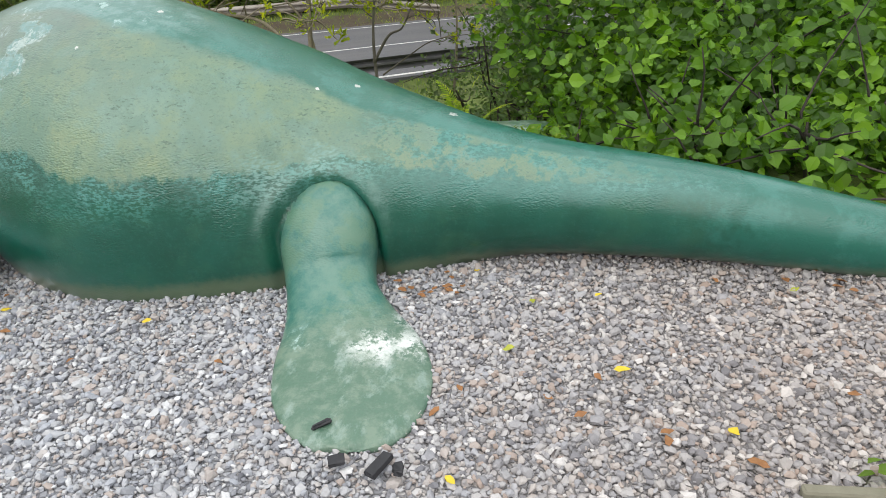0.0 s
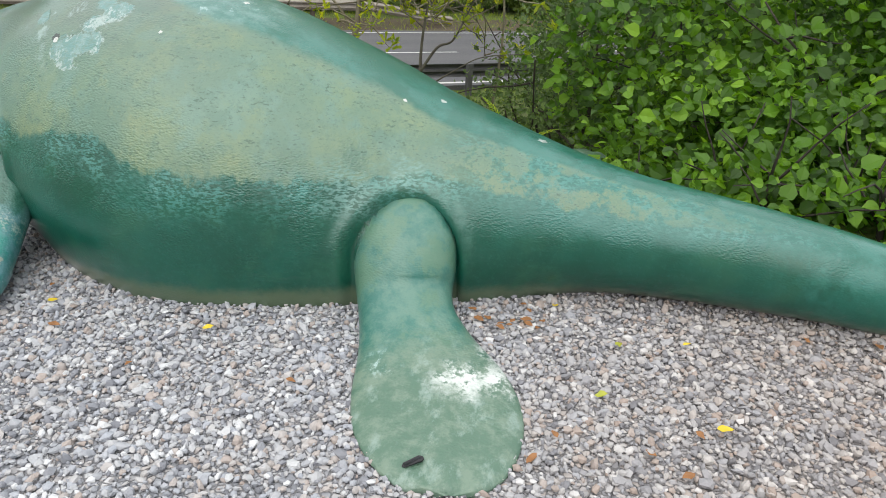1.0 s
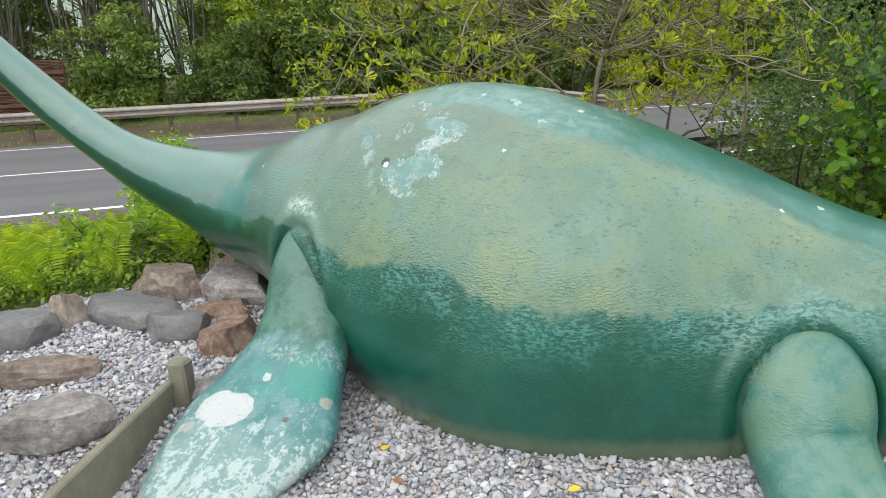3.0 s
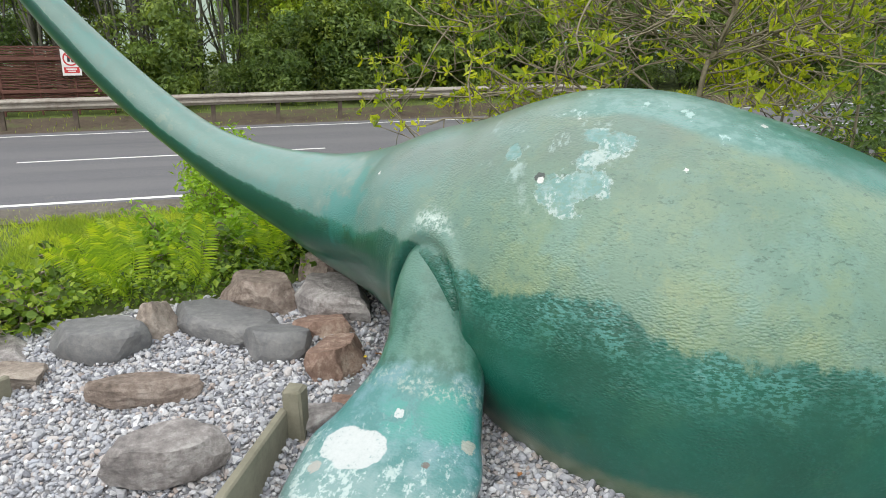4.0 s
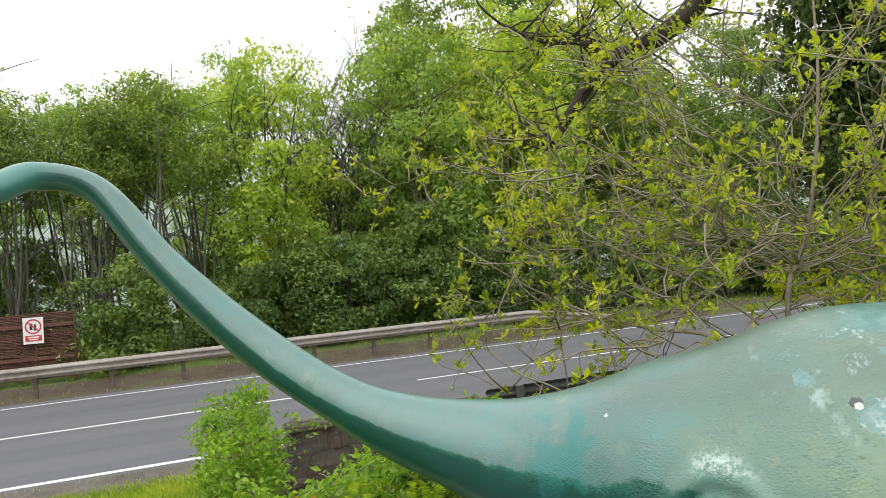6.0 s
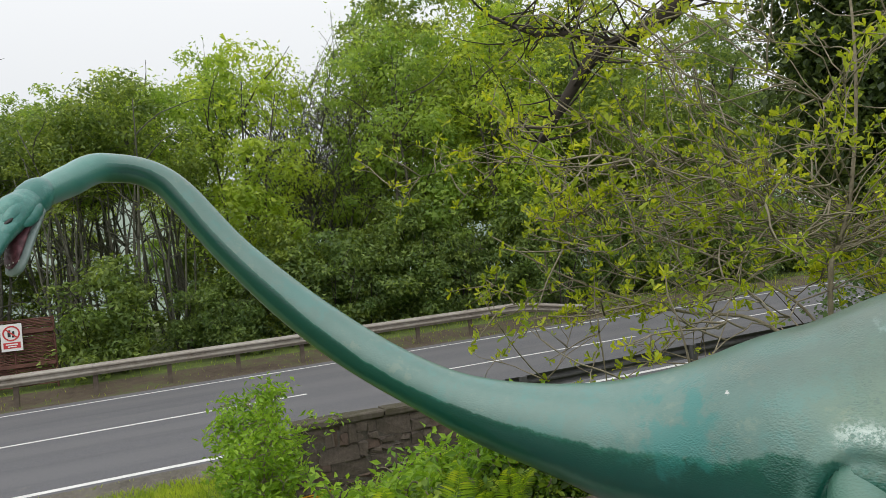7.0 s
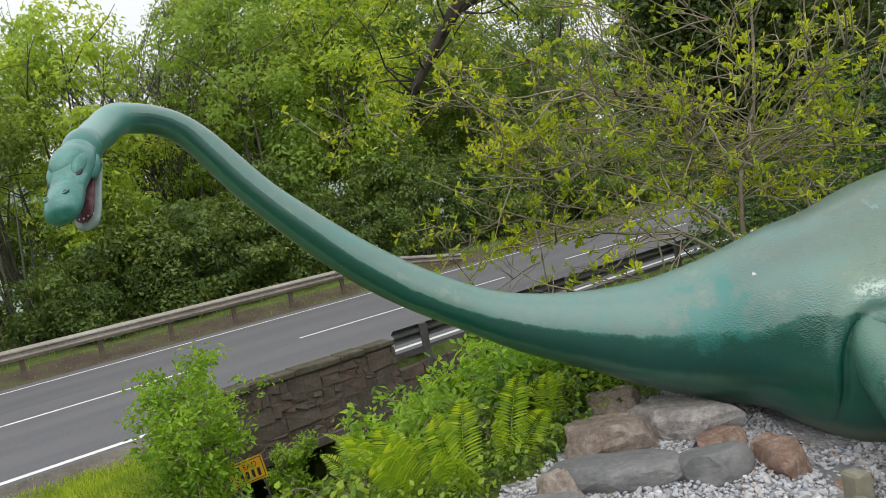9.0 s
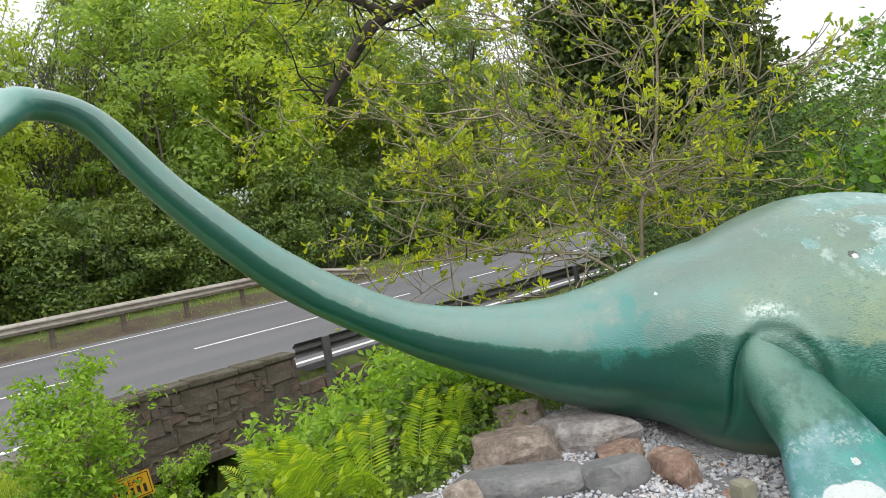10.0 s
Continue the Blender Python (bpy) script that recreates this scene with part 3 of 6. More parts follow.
        col = mix(nt, calc(nt, "MULTIPLY", peel, between(nt, fine, 0.38, 0.55, 0.45, 0.9)), col, raw)
        col = mix(nt, calc(nt, "MULTIPLY", lip, between(nt, streak, 0.42, 0.58, 0.0, 0.6)), col, (0.40, 0.49, 0.47))
        # dark spot painted for the shaded inside of a small slot
        col = mix(nt, spot((-2.166, 3.502, 1.046), 0.021, 0.15, fine, 1.6), col, (0.03, 0.045, 0.04))
        chips = spot((-2.160, 3.492, 1.036), 0.014, 0.15, fine, 1.4)
        for c, r in (((-0.77, 3.71, 0.87), 0.016), ((-0.63, 3.84, 0.86), 0.024), ((-0.20, 3.79, 0.73), 0.030), ((-0.17, 3.80, 0.71), 0.020), ((-1.70, 3.48, 1.10), 0.018), ((-1.48, 3.80, 1.21), 0.022), ((-2.08, 3.72, 1.21), 0.026), ((-2.95, 3.87, 0.96), 0.016), ((-0.80, 3.62, 0.80), 0.02), ((-1.62, 3.46, 1.09), 0.012)):
            chips = calc(nt, "MAXIMUM", chips, spot(c, r * 0.62, 0.25, fine, 4.0))
        col = mix(nt, chips, col, mix(nt, fine, (0.40, 0.42, 0.40), (0.66, 0.68, 0.66)))
        rough = calc(nt, "ADD", between(nt, pale, 0, 1, 0.24, 0.38), calc(nt, "MULTIPLY", fine, 0.12))
    elif where == "fore":
        out = attr("along")
        base = mix(nt, between(nt, mid, 0.38, 0.62, 0.05, 0.55), dark, mix(nt, 0.5, turq, sage))
        base = mix(nt, calc(nt, "MULTIPLY", spot((-2.66, 3.56, 0.64), 0.17, 0.8), 0.75), base, (0.085, 0.20, 0.150))
        fan = mix(nt, between(nt, mid, 0.42, 0.6), (0.034, 0.165, 0.160), (0.090, 0.215, 0.235))
        vivid = calc(nt, "MAXIMUM", spot((-2.37, 3.17, 0.27), 0.13, 0.6), calc(nt, "MULTIPLY", spot((-2.52, 3.14, 0.27), 0.20, 0.8), between(nt, mid, 0.46, 0.56)))
        fan = mix(nt, calc(nt, "MULTIPLY", vivid, 0.8), fan, (0.012, 0.222, 0.180))
        wash = mix(nt, mid, (0.105, 0.215, 0.205), (0.20, 0.31, 0.305))
        fan = mix(nt, between(nt, calc(nt, "MULTIPLY_ADD", calc(nt, "SUBTRACT", mid, 0.5), 0.25, out), 0.60, 0.74), fan, wash)
        bend = calc(nt, "MULTIPLY_ADD", calc(nt, "SUBTRACT", mid, 0.5), 0.10, out)
        col = mix(nt, between(nt, bend, 0.43, 0.48), base, fan)
        # pale crust along the bend, below which the paint has gone
        crust = calc(nt, "MULTIPLY", between(nt, bend, 0.455, 0.475), between(nt, bend, 0.512, 0.485))
        col = mix(nt, calc(nt, "MULTIPLY", crust, between(nt, fine, 0.46, 0.62, 0, 0.75)), col, mix(nt, streak, (0.14, 0.25, 0.21), (0.42, 0.48, 0.43)))
        scuffed = noise_node(nt, 1.0, 8, 0.72)
        lengthwise = nt.nodes.new("ShaderNodeMapping")
        lengthwise.inputs["Scale"].default_value = (24, 9, 12)
        nt.links.new(co, lengthwise.inputs["Vector"])
        nt.links.new(lengthwise.outputs[0], scuffed.inputs["Vector"])
        worn = calc(nt, "MULTIPLY_ADD", calc(nt, "SUBTRACT", fine, 0.5), 0.75, scuffed.outputs[0])
        worn = calc(nt, "MULTIPLY_ADD", between(nt, out, 0.55, 0.90), 0.16, worn)
        flake = between(nt, worn, 0.575, 0.66)
        col = mix(nt, calc(nt, "MULTIPLY", flake, between(nt, out, 0.50, 0.72, 0, 0.85)), col, mix(nt, fine, (0.28, 0.39, 0.38), (0.48, 0.56, 0.55)))
        filler = mix(nt, fine, (0.36, 0.40, 0.40), (0.50, 0.53, 0.53))
        for c, r, paint in (((-2.69, 3.02, 0.195), 0.075, filler), ((-2.64, 3.005, 0.19), 0.082, filler), ((-2.60, 3.01, 0.20), 0.075, filler), ((-2.535, 3.14, 0.28), 0.019, filler),
                            ((-2.285, 3.12, 0.21), 0.026, (0.27, 0.29, 0.25)), ((-2.75, 2.93, 0.155), 0.026, (0.30, 0.30, 0.27)), ((-2.385, 3.01, 0.19), 0.013, (0.10, 0.075, 0.06))):
            col = mix(nt, calc(nt, "MULTIPLY", spot(c, r, 0.10, worn if r < 0.07 else patchy, 2.2 if r < 0.07 else 1.1), between(nt, fine, 0.34, 0.46, 0.45, 0.95)), col, paint)
    elif where == "hind":
        out = attr("along")
        base = mix(nt, between(nt, mid, 0.36, 0.62), mix(nt, 0.4, dark, turq), (0.085, 0.205, 0.158))
        base = mix(nt, calc(nt, "MULTIPLY", between(nt, patchy, 0.50, 0.60), 0.7), base, (0.095, 0.20, 0.125))
        fan = mix(nt, between(nt, mid, 0.4, 0.62), (0.075, 0.155, 0.105), (0.15, 0.225, 0.165))
        # pale streaks put some of the fan's glints into its colour
        fan = mix(nt, between(nt, streak, 0.52, 0.66, 0, 0.5), fan, (0.30, 0.40, 0.36))
        col = mix(nt, between(nt, calc(nt, "MULTIPLY_ADD", calc(nt, "SUBTRACT", mid, 0.5), 0.2, out), 0.48, 0.66), base, fan)
        # worn white on the fan, with whitish glints painted in as streaks
        worn = calc(nt, "MULTIPLY", between(nt, calc(nt, "MULTIPLY_ADD", calc(nt, "SUBTRACT", fine, 0.5), 0.6, streak), 0.42, 0.58), calc(nt, "MAXIMUM", calc(nt, "MAXIMUM", spot((-0.38, 2.90, 0.09), 0.13, 0.9), spot((-0.26, 2.94, 0.07), 0.13, 0.9)), calc(nt, "MAXIMUM", spot((-0.28, 3.10, 0.09), 0.12, 0.9), spot((-0.20, 3.00, 0.06), 0.10, 0.9))))
        col = mix(nt, worn, col, chalk)
        col = mix(nt, calc(nt, "MULTIPLY", between(nt, streak, 0.5, 0.62), spot((-0.66, 2.92, 0.06), 0.10, 0.8)), col, (0.45, 0.60, 0.58))
    else:
        col = mix(nt, between(nt, mid, 0.4, 0.65), (0.020, 0.150, 0.126), (0.055, 0.222, 0.192))
    nt.links.new(col, b.inputs["Base Color"])
    if isinstance(rough, float):
        b.inputs["Roughness"].default_value = rough
    else:
        nt.links.new(rough, b.inputs["Roughness"])
    scaly = nt.nodes.new("ShaderNodeMapping")
    scaly.inputs["Scale"].default_value = (0.72, 1.0, 1.30)
    nt.links.new(co, scaly.inputs["Vector"])
    hide = noise_node(nt, 125, vec=scaly.outputs[0], kind="ShaderNodeTexVoronoi")
    hide.feature = "SMOOTH_F1"
    pits = between(nt, noise_node(nt, 7, 2, 0.5, co).outputs[0], 0.42, 0.62, 0.25, 1.0) if where == "body" else 0.3 if where == "head" else 0.8
    if where == "body":
        # coarser hide on the flank, smoother towards the neck and low on the belly
        flank = calc(nt, "MULTIPLY", between(nt, k, 10.5, 8.0, 0.25, 1.0), between(nt, e, -22, 4, 0.30, 1.25))
        pits = calc(nt, "MULTIPLY", pits, flank)
    h = calc(nt, "ADD", calc(nt, "MULTIPLY", hide.outputs["Distance"], pits), calc(nt, "MULTIPLY", mid, 0.45))
    if where == "body":
        h = calc(nt, "MULTIPLY_ADD", peel, -1.1, h)
    bump(nt, b, h, 0.5, 0.0042)
    b.inputs["Coat Weight"].default_value, b.inputs["Coat Roughness"].default_value = 0.6, 0.17
    b.inputs["Specular IOR Level"].default_value = 0.4
    nt.links.new(b.inputs["Normal"].links[0].from_socket, b.inputs["Coat Normal"])
    return m


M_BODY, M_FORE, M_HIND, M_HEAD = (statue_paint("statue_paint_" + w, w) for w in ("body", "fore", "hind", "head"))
M_MOUTH = grainy("painted_mouth", [(0.3, (0.014, 0.006, 0.008)), (0.5, (0.065, 0.016, 0.024)), (0.72, (0.24, 0.09, 0.11))], 30, 0.5, 60, 0.4, 0.004)
M_LIP = grainy("grey_lip", [(0.3, (0.13, 0.19, 0.18)), (0.55, (0.21, 0.27, 0.26)), (0.75, (0.30, 0.34, 0.34))], 20, 0.5, 60, 0.4, 0.004)
M_TOOTH = grainy("painted_tooth", [(0.3, (0.62, 0.60, 0.54)), (0.7, (0.76, 0.75, 0.70))], 30, 0.4, 60, 0.1, 0.001)
M_EYE = grainy("dark_painted_eye", [(0.3, (0.008, 0.009, 0.009)), (0.7, (0.022, 0.020, 0.018))], 30, 0.55, 60, 0.1, 0.001)

SPINE = [(2.75, 3.40, 0.05, 0.03), (2.093, 3.482, 0.147, 0.089), (0.984, 3.623, 0.326, 0.185), (0.099, 3.754, 0.386, 0.265), (-0.41, 3.852, 0.361, 0.421),
         (-0.834, 3.995, 0.282, 0.625), (-1.595, 3.979, 0.408, 0.819), (-2.028, 4.055, 0.563, 0.748), (-2.354, 4.062, 0.594, 0.609), (-2.69, 4.128, 0.665, 0.476),
         (-2.994, 4.226, 0.66, 0.377), (-3.487, 4.27, 0.728, 0.245), (-4.114, 4.273, 0.934, 0.133), (-4.712, 4.272, 1.308, 0.109), (-5.157, 4.188, 1.754, 0.093),
         (-5.481, 4.093, 2.179, 0.074), (-5.683, 3.905, 2.26, 0.075), (-5.71, 3.68, 2.17, 0.072), (-5.68, 3.47, 2.085, 0.062)]


def spline(knots, m):
    k = np.asarray(knots, float)
    q = np.vstack([2 * k[0] - k[1], k, 2 * k[-1] - k[-2]])
    out, par = [], []
    for i in range(1, len(k)):
        a, b, c, d = q[i - 1:i + 3]
        for u in np.arange(m) / m:
            out.append(0.5 * (2 * b + (c - a) * u + (2 * a - 5 * b + 4 * c - d) * u * u + (3 * b - a - 3 * c + d) * u ** 3))
            par.append(i - 1 + u)
    return np.array(out + [k[-1]]), np.array(par + [len(k) - 1.0])


AXIS, AXIS_K = spline(SPINE, 36)


def envelope(axis, ring):
    """Rings round the axis, pushed out to the skin of the spheres that run along it."""
    x, r = axis[:, :3], axis[:, 3]
    tan = np.gradient(x, axis=0)
    tan /= np.linalg.norm(tan, axis=1, keepdims=True)
    soft = tan.copy()
    for _ in range(3):
        pad = np.pad(soft, ((28, 28), (0, 0)), "edge")
        soft = np.mean([pad[j:j + len(tan)] for j in range(57)], axis=0)
    body = (step(3.0, 4.5, AXIS_K) * step(11.5, 9.5, AXIS_K))[:, None]
    tan = tan * (1 - body) + soft * body
    tan /= np.linalg.norm(tan, axis=1, keepdims=True)
    side = np.cross(tan, (0, 0, 1.0))
    side /= np.linalg.norm(side, axis=1, keepdims=True)
    up = np.cross(side, tan)
    ang = np.arange(ring) * 2 * np.pi / ring
    way = side[:, None] * np.cos(ang)[None, :, None] + up[:, None] * np.sin(ang)[None, :, None]
    dist = np.repeat(r[:, None], ring, 1)
    for i in range(len(x)):
        wide = int(np.interp(AXIS_K[i], (8.5, 13.0), (130, 42)))
        lo, hi = max(0, i - wide), min(len(x), i + wide + 1)
        d = x[lo:hi] - x[i]
        al = way[i] @ d.T
        off = (d ** 2).sum(1)[None] - al ** 2
        reach = np.where(r[lo:hi][None] ** 2 > off, al + np.sqrt(np.maximum(r[lo:hi][None] ** 2 - off, 0)), 0)
        dist[i] = np.maximum(r[i], reach.max(1))
    for _ in range(100):
        dist[1:-1] = 0.25 * dist[:-2] + 0.5 * dist[1:-1] + 0.25 * dist[2:]
    v = x[:, None] + way * dist[..., None]
    elev = np.degrees(np.arcsin(np.clip(way @ np.array([0, 0, 1.0]) / np.maximum(np.sqrt(1 - tan[:, 2:3] ** 2), 0.3), -1, 1)))
    return v, elev, way


def limb_rim(v, way, cx, cz, a, b, height):
    """The swelling and the groove round the root of a flipper."""
    x, z = v[..., 0] - cx, v[..., 2] - cz
    q = np.sqrt((x / a) ** 2 + (np.maximum(z, 0) / b) ** 2)
    on = (v[..., 1] < 4.0) * step(-0.32, -0.05, z)
    lift = height * np.exp(-((q - 1.20) / 0.15) ** 2) - height * 2.2 * np.exp(-((q - 0.99) / 0.055) ** 2)
    ridge = np.exp(-((q - 1.32) / 0.12) ** 2) * on * step(0.0, 0.15, z)
    return v + way * (lift * on)[..., None], ridge


def quads(n, ring, k=0):
    f = []
    for i in range(n - 1):
        for j in range(ring):
            j2 = (j + 1) % ring
            f.append((k + i * ring + j, k + (i + 1) * ring + j, k + (i + 1) * ring + j2, k + i * ring + j2))
    return f


def flipper(stations, ring=48, m=7, toes=0):
    st, par = spline(stations, m)
    c, w, t = st[:, :3], np.maximum(st[:, 3], 0.004), np.maximum(st[:, 4], 0.004)
    tan = np.gradient(c, axis=0)
    tan /= np.linalg.norm(tan, axis=1, keepdims=True)
    across = np.array([1.0, 0, 0]) - tan * tan[:, :1]
    across /= np.linalg.norm(across, axis=1, keepdims=True)
    nor = np.cross(across, tan)
    ang = np.arange(ring) * 2 * np.pi / ring
    ca, sa = np.cos(ang), np.sin(ang)
    p = par / par[-1]
    wave = 1 + 0.16 * np.cos(ca[None] * 9) * step(0.55, 0.85, p)[:, None] * toes
    v = c[:, None] + across[:, None] * (w[:, None] * ca[None])[..., None] + nor[:, None] * (t[:, None] * wave * np.sign(sa)[None] * np.abs(sa)[None] ** 0.8)[..., None]
    return v.reshape(-1, 3), len(st), np.repeat(p, ring)


HIND = [(-0.69, 3.55, 0.525, 0.05, 0.04), (-0.69, 3.495, 0.465, 0.14, 0.10), (-0.69, 3.45, 0.38, 0.193, 0.135), (-0.685, 3.40, 0.28, 0.203, 0.15), (-0.668, 3.33, 0.18, 0.188, 0.14),
        (-0.63, 3.22, 0.115, 0.185, 0.11), (-0.57, 3.09, 0.075, 0.215, 0.075), (-0.49, 2.92, 0.05, 0.265, 0.05), (-0.42, 2.74, 0.02, 0.275, 0.04), (-0.37, 2.58, -0.005, 0.22, 0.035),
        (-0.345, 2.48, -0.02, 0.13, 0.025), (-0.34, 2.45, -0.025, 0.02, 0.01)]
FORE = [(-2.605, 3.64, 0.765, 0.05, 0.04), (-2.595, 3.61, 0.70, 0.105, 0.08), (-2.58, 3.575, 0.61, 0.145, 0.115), (-2.56, 3.52, 0.50, 0.165, 0.14), (-2.53, 3.45, 0.40, 0.185, 0.14),
        (-2.515, 3.34, 0.31, 0.21, 0.11), (-2.525, 3.20, 0.235, 0.265, 0.065), (-2.535, 3.06, 0.165, 0.32, 0.05), (-2.56, 2.88, 0.10, 0.285, 0.04), (-2.555, 2.70, 0.045, 0.225, 0.035),
        (-2.54, 2.53, -0.01, 0.145, 0.03), (-2.53, 2.46, -0.03, 0.02, 0.01)]
FORE = [(x, y, z - 0.035, w, t + 0.035) if y < 3.3 else (x, y, z, w, t) for x, y, z, w, t in FORE]

# the head is cocked a little to one side
HEAD_C, HEAD_F = Vector((-5.675, 3.31, 1.966)), Vector((0.05, -0.78, -0.625)).normalized()
HEAD_R = Matrix.Rotation(radians(14), 3, HEAD_F) @ HEAD_F.cross(Vector((0, 0, 1))).normalized()
HEAD_U = HEAD_R.cross(HEAD_F)


def in_head(f, r, u):
    return np.array(HEAD_C + (HEAD_F * f + HEAD_R * r + HEAD_U * u) * 0.88)


def head_loft(rows, ring=28, m=5, bend=0.0):
    """Rows: along, middle's height, half width, rise above and fall below the middle."""
    st, _ = spline(rows, m)
    ang = np.arange(ring) * 2 * np.pi / ring
    v = []
    for f, cu, w, up, dn in st:
        for a in ang:
            s = math.sin(a)
            v.append(in_head(f, math.cos(a) * max(w, 0.0004), cu + s * max(up if s > 0 else dn, 0.0004)))
    return np.array(v), len(st)


def ball(f, r, u, rf, rr, ru, seg=12):
    v, faces = [], []
    for i in range(seg // 2 + 1):
        th = math.pi * i / (seg // 2)
        for j in range(seg):
            ph = 2 * math.pi * j / seg
            v.append(in_head(f + rf * math.cos(th), r + rr * math.sin(th) * math.cos(ph), u + ru * math.sin(th) * math.sin(ph)))
    for i in range(seg // 2):
        for j in range(seg):
            j2 = (j + 1) % seg
            faces.append((i * seg + j, (i + 1) * seg + j, (i + 1) * seg + j2, i * seg + j2))
    return np.array(v), faces


def ring_of(f, r, u, big, small, seg=14, sub=6):
    v, faces = [], []
    for i in range(seg):
        a = 2 * math.pi * i / seg
        for j in range(sub):
            b = 2 * math.pi * j / sub
            q = big + small * math.cos(b)
            v.append(in_head(f + q * math.cos(a), r + q * math.sin(a), u + small * math.sin(b)))
    for i in range(seg):
        for j in range(sub):
            i2, j2 = (i + 1) % seg, (j + 1) % sub
            faces.append((i * sub + j, i2 * sub + j, i2 * sub + j2, i * sub + j2))
    return np.array(v), faces


def build_statue():
    ring = 136
    v, elev, way = envelope(AXIS, ring)
    v, r1 = limb_rim(v, way, -0.69, 0.29, 0.205, 0.235, 0.015)
    v, r2 = limb_rim(v, way, -2.59, 0.50, 0.165, 0.27, 0.013)
    lump = np.array([noise.noise(Vector(p) * 2.2) for p in v.reshape(-1, 3)[::1]]).reshape(v.shape[:2])
    v = v + way * (lump * 0.010)[..., None]
    n = len(AXIS)
    verts, faces, idx = [v.reshape(-1, 3)], quads(n, ring), []
    along, el, ridge = [np.repeat(np.maximum(AXIS_K - 1, 0), ring)], [elev.ravel()], [np.maximum(r1, r2).ravel()]
    idx += [0] * len(faces)
    k = n * ring

    def add(vv, ff, mat, al=None):
        nonlocal k
        verts.append(vv)
        faces.extend(tuple(i + k for i in q) for q in ff)
        idx.extend([mat] * len(ff))
        along.append(np.zeros(len(vv)) if al is None else al)
        el.append(np.zeros(len(vv)))
        ridge.append(np.zeros(len(vv)))
        k += len(vv)

    for stations, mat in ((FORE, 1), (HIND, 2)):
        vv, rows, al = flipper(stations, toes=1)
        add(vv, quads(rows, 48), mat, al)
    # the flippers of the far side
    for stations, mat in ((FORE, 1), (HIND, 2)):
        far = [(x, 2 * 4.05 - y, z + 0.10 * (4.05 - y) - 0.05, w, t) for x, y, z, w, t in stations]
        if mat == 2:
            far = [(x + 0.42 * max(0, 3.5 - y), 2 * 4.05 - y, z + 0.31 * min(1, max(0, 3.5 - y) / 0.8), w * 0.9, t) for x, y, z, w, t in stations]
        vv, rows, al = flipper(far, toes=1)
        add(vv, [q[::-1] for q in quads(rows, 48)], mat, al)
    # head: skull, lower jaw, mouth, brows, eyes, nostrils, teeth
    skull, rows = head_loft([(-0.27, -0.005, 0.060, 0.060, 0.060), (-0.18, 0.0, 0.074, 0.072, 0.072), (-0.10, 0.004, 0.090, 0.080, 0.078), (-0.02, 0.004, 0.100, 0.082, 0.075), (0.05, -0.004, 0.092, 0.070, 0.060),
                            (0.12, -0.012, 0.084, 0.056, 0.050), (0.19, -0.020, 0.089, 0.060, 0.046), (0.245, -0.028, 0.087, 0.058, 0.044), (0.285, -0.036, 0.066, 0.044, 0.036), (0.300, -0.040, 0.0, 0.0, 0.0)])
    add(skull, quads(rows, 28), 3)
    add(*ball(-0.19, 0.0, -0.004, 0.14, 0.086, 0.086, 24), 3)
    add(*ball(-0.035, 0.0, 0.030, 0.112, 0.088, 0.068, 28), 3)
    jaw, rows = head_loft([(-0.12, -0.055, 0.080, 0.030, 0.030), (-0.02, -0.085, 0.078, 0.022, 0.034), (0.08, -0.118, 0.074, 0.018, 0.034), (0.15, -0.146, 0.066, 0.018, 0.032), (0.195, -0.162, 0.050, 0.016, 0.026), (0.218, -0.172, 0.0, 0.0, 0.0)])
    add(jaw, quads(rows, 28), 4)
    inner, rows = head_loft([(-0.10, -0.050, 0.068, 0.020, 0.02), (0.0, -0.062, 0.064, 0.02, 0.026), (0.10, -0.100, 0.056, 0.034, 0.018), (0.17, -0.130, 0.044, 0.012, 0.010), (0.20, -0.146, 0.01, 0.004, 0.004)])
    add(inner, quads(rows, 28), 5)
    for s in (-1, 1):
        add(*ball(0.000, 0.060 * s, 0.024, 0.098, 0.034, 0.038, 28), 3)
        add(*ball(0.095, 0.060 * s, -0.006, 0.085, 0.030, 0.032, 24), 3)
        add(*ball(0.078, 0.069 * s, 0.022, 0.030, 0.020, 0.010), 6)
        add(*ring_of(0.212, 0.044 * s, 0.029, 0.013, 0.005), 3)
        add(*ball(0.212, 0.044 * s, 0.028, 0.011, 0.011, 0.006), 6)
        add(*ball(-0.04, 0.076 * s, -0.030, 0.090, 0.020, 0.040), 3)
    for i in range(5):
        a = (i - 2) * 0.5
        for s, u in ((1, -0.142), (0, -0.056)):
            tv, tf = ball(0.145 + 0.040 * math.cos(a), 0.044 * math.sin(a), u + (0.008 if s else 0.0), 0.005, 0.005, 0.008, 8)
            add(tv, tf, 7)
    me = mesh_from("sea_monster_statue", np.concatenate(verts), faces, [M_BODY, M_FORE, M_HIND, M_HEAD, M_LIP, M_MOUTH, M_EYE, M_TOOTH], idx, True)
    for name, val in (("along", along), ("elev", el), ("ridge", ridge)):
        me.attributes.new(name, "FLOAT", "POINT").data.foreach_set("value", np.concatenate(val).astype(np.float32))
    return tagged(new("sea_monster_statue", me), "weathered green painted long-necked sea monster statue lying on gravel", "statue")


build_statue()

# ---- ground, gravel, road ----
def grid(xs, ys, zf):
    gx, gy = np.meshgrid(xs, ys)
    v = np.stack([gx, gy, zf(gx, gy)], -1).reshape(-1, 3)
    nx, ny = len(xs), len(ys)
    i = (np.arange(ny - 1)[:, None] * nx + np.arange(nx - 1)[None]).ravel()
    return v, np.stack([i, i + 1, i + nx + 1, i + nx], -1)


near_x = np.arange(-16, 8.01, 0.25)
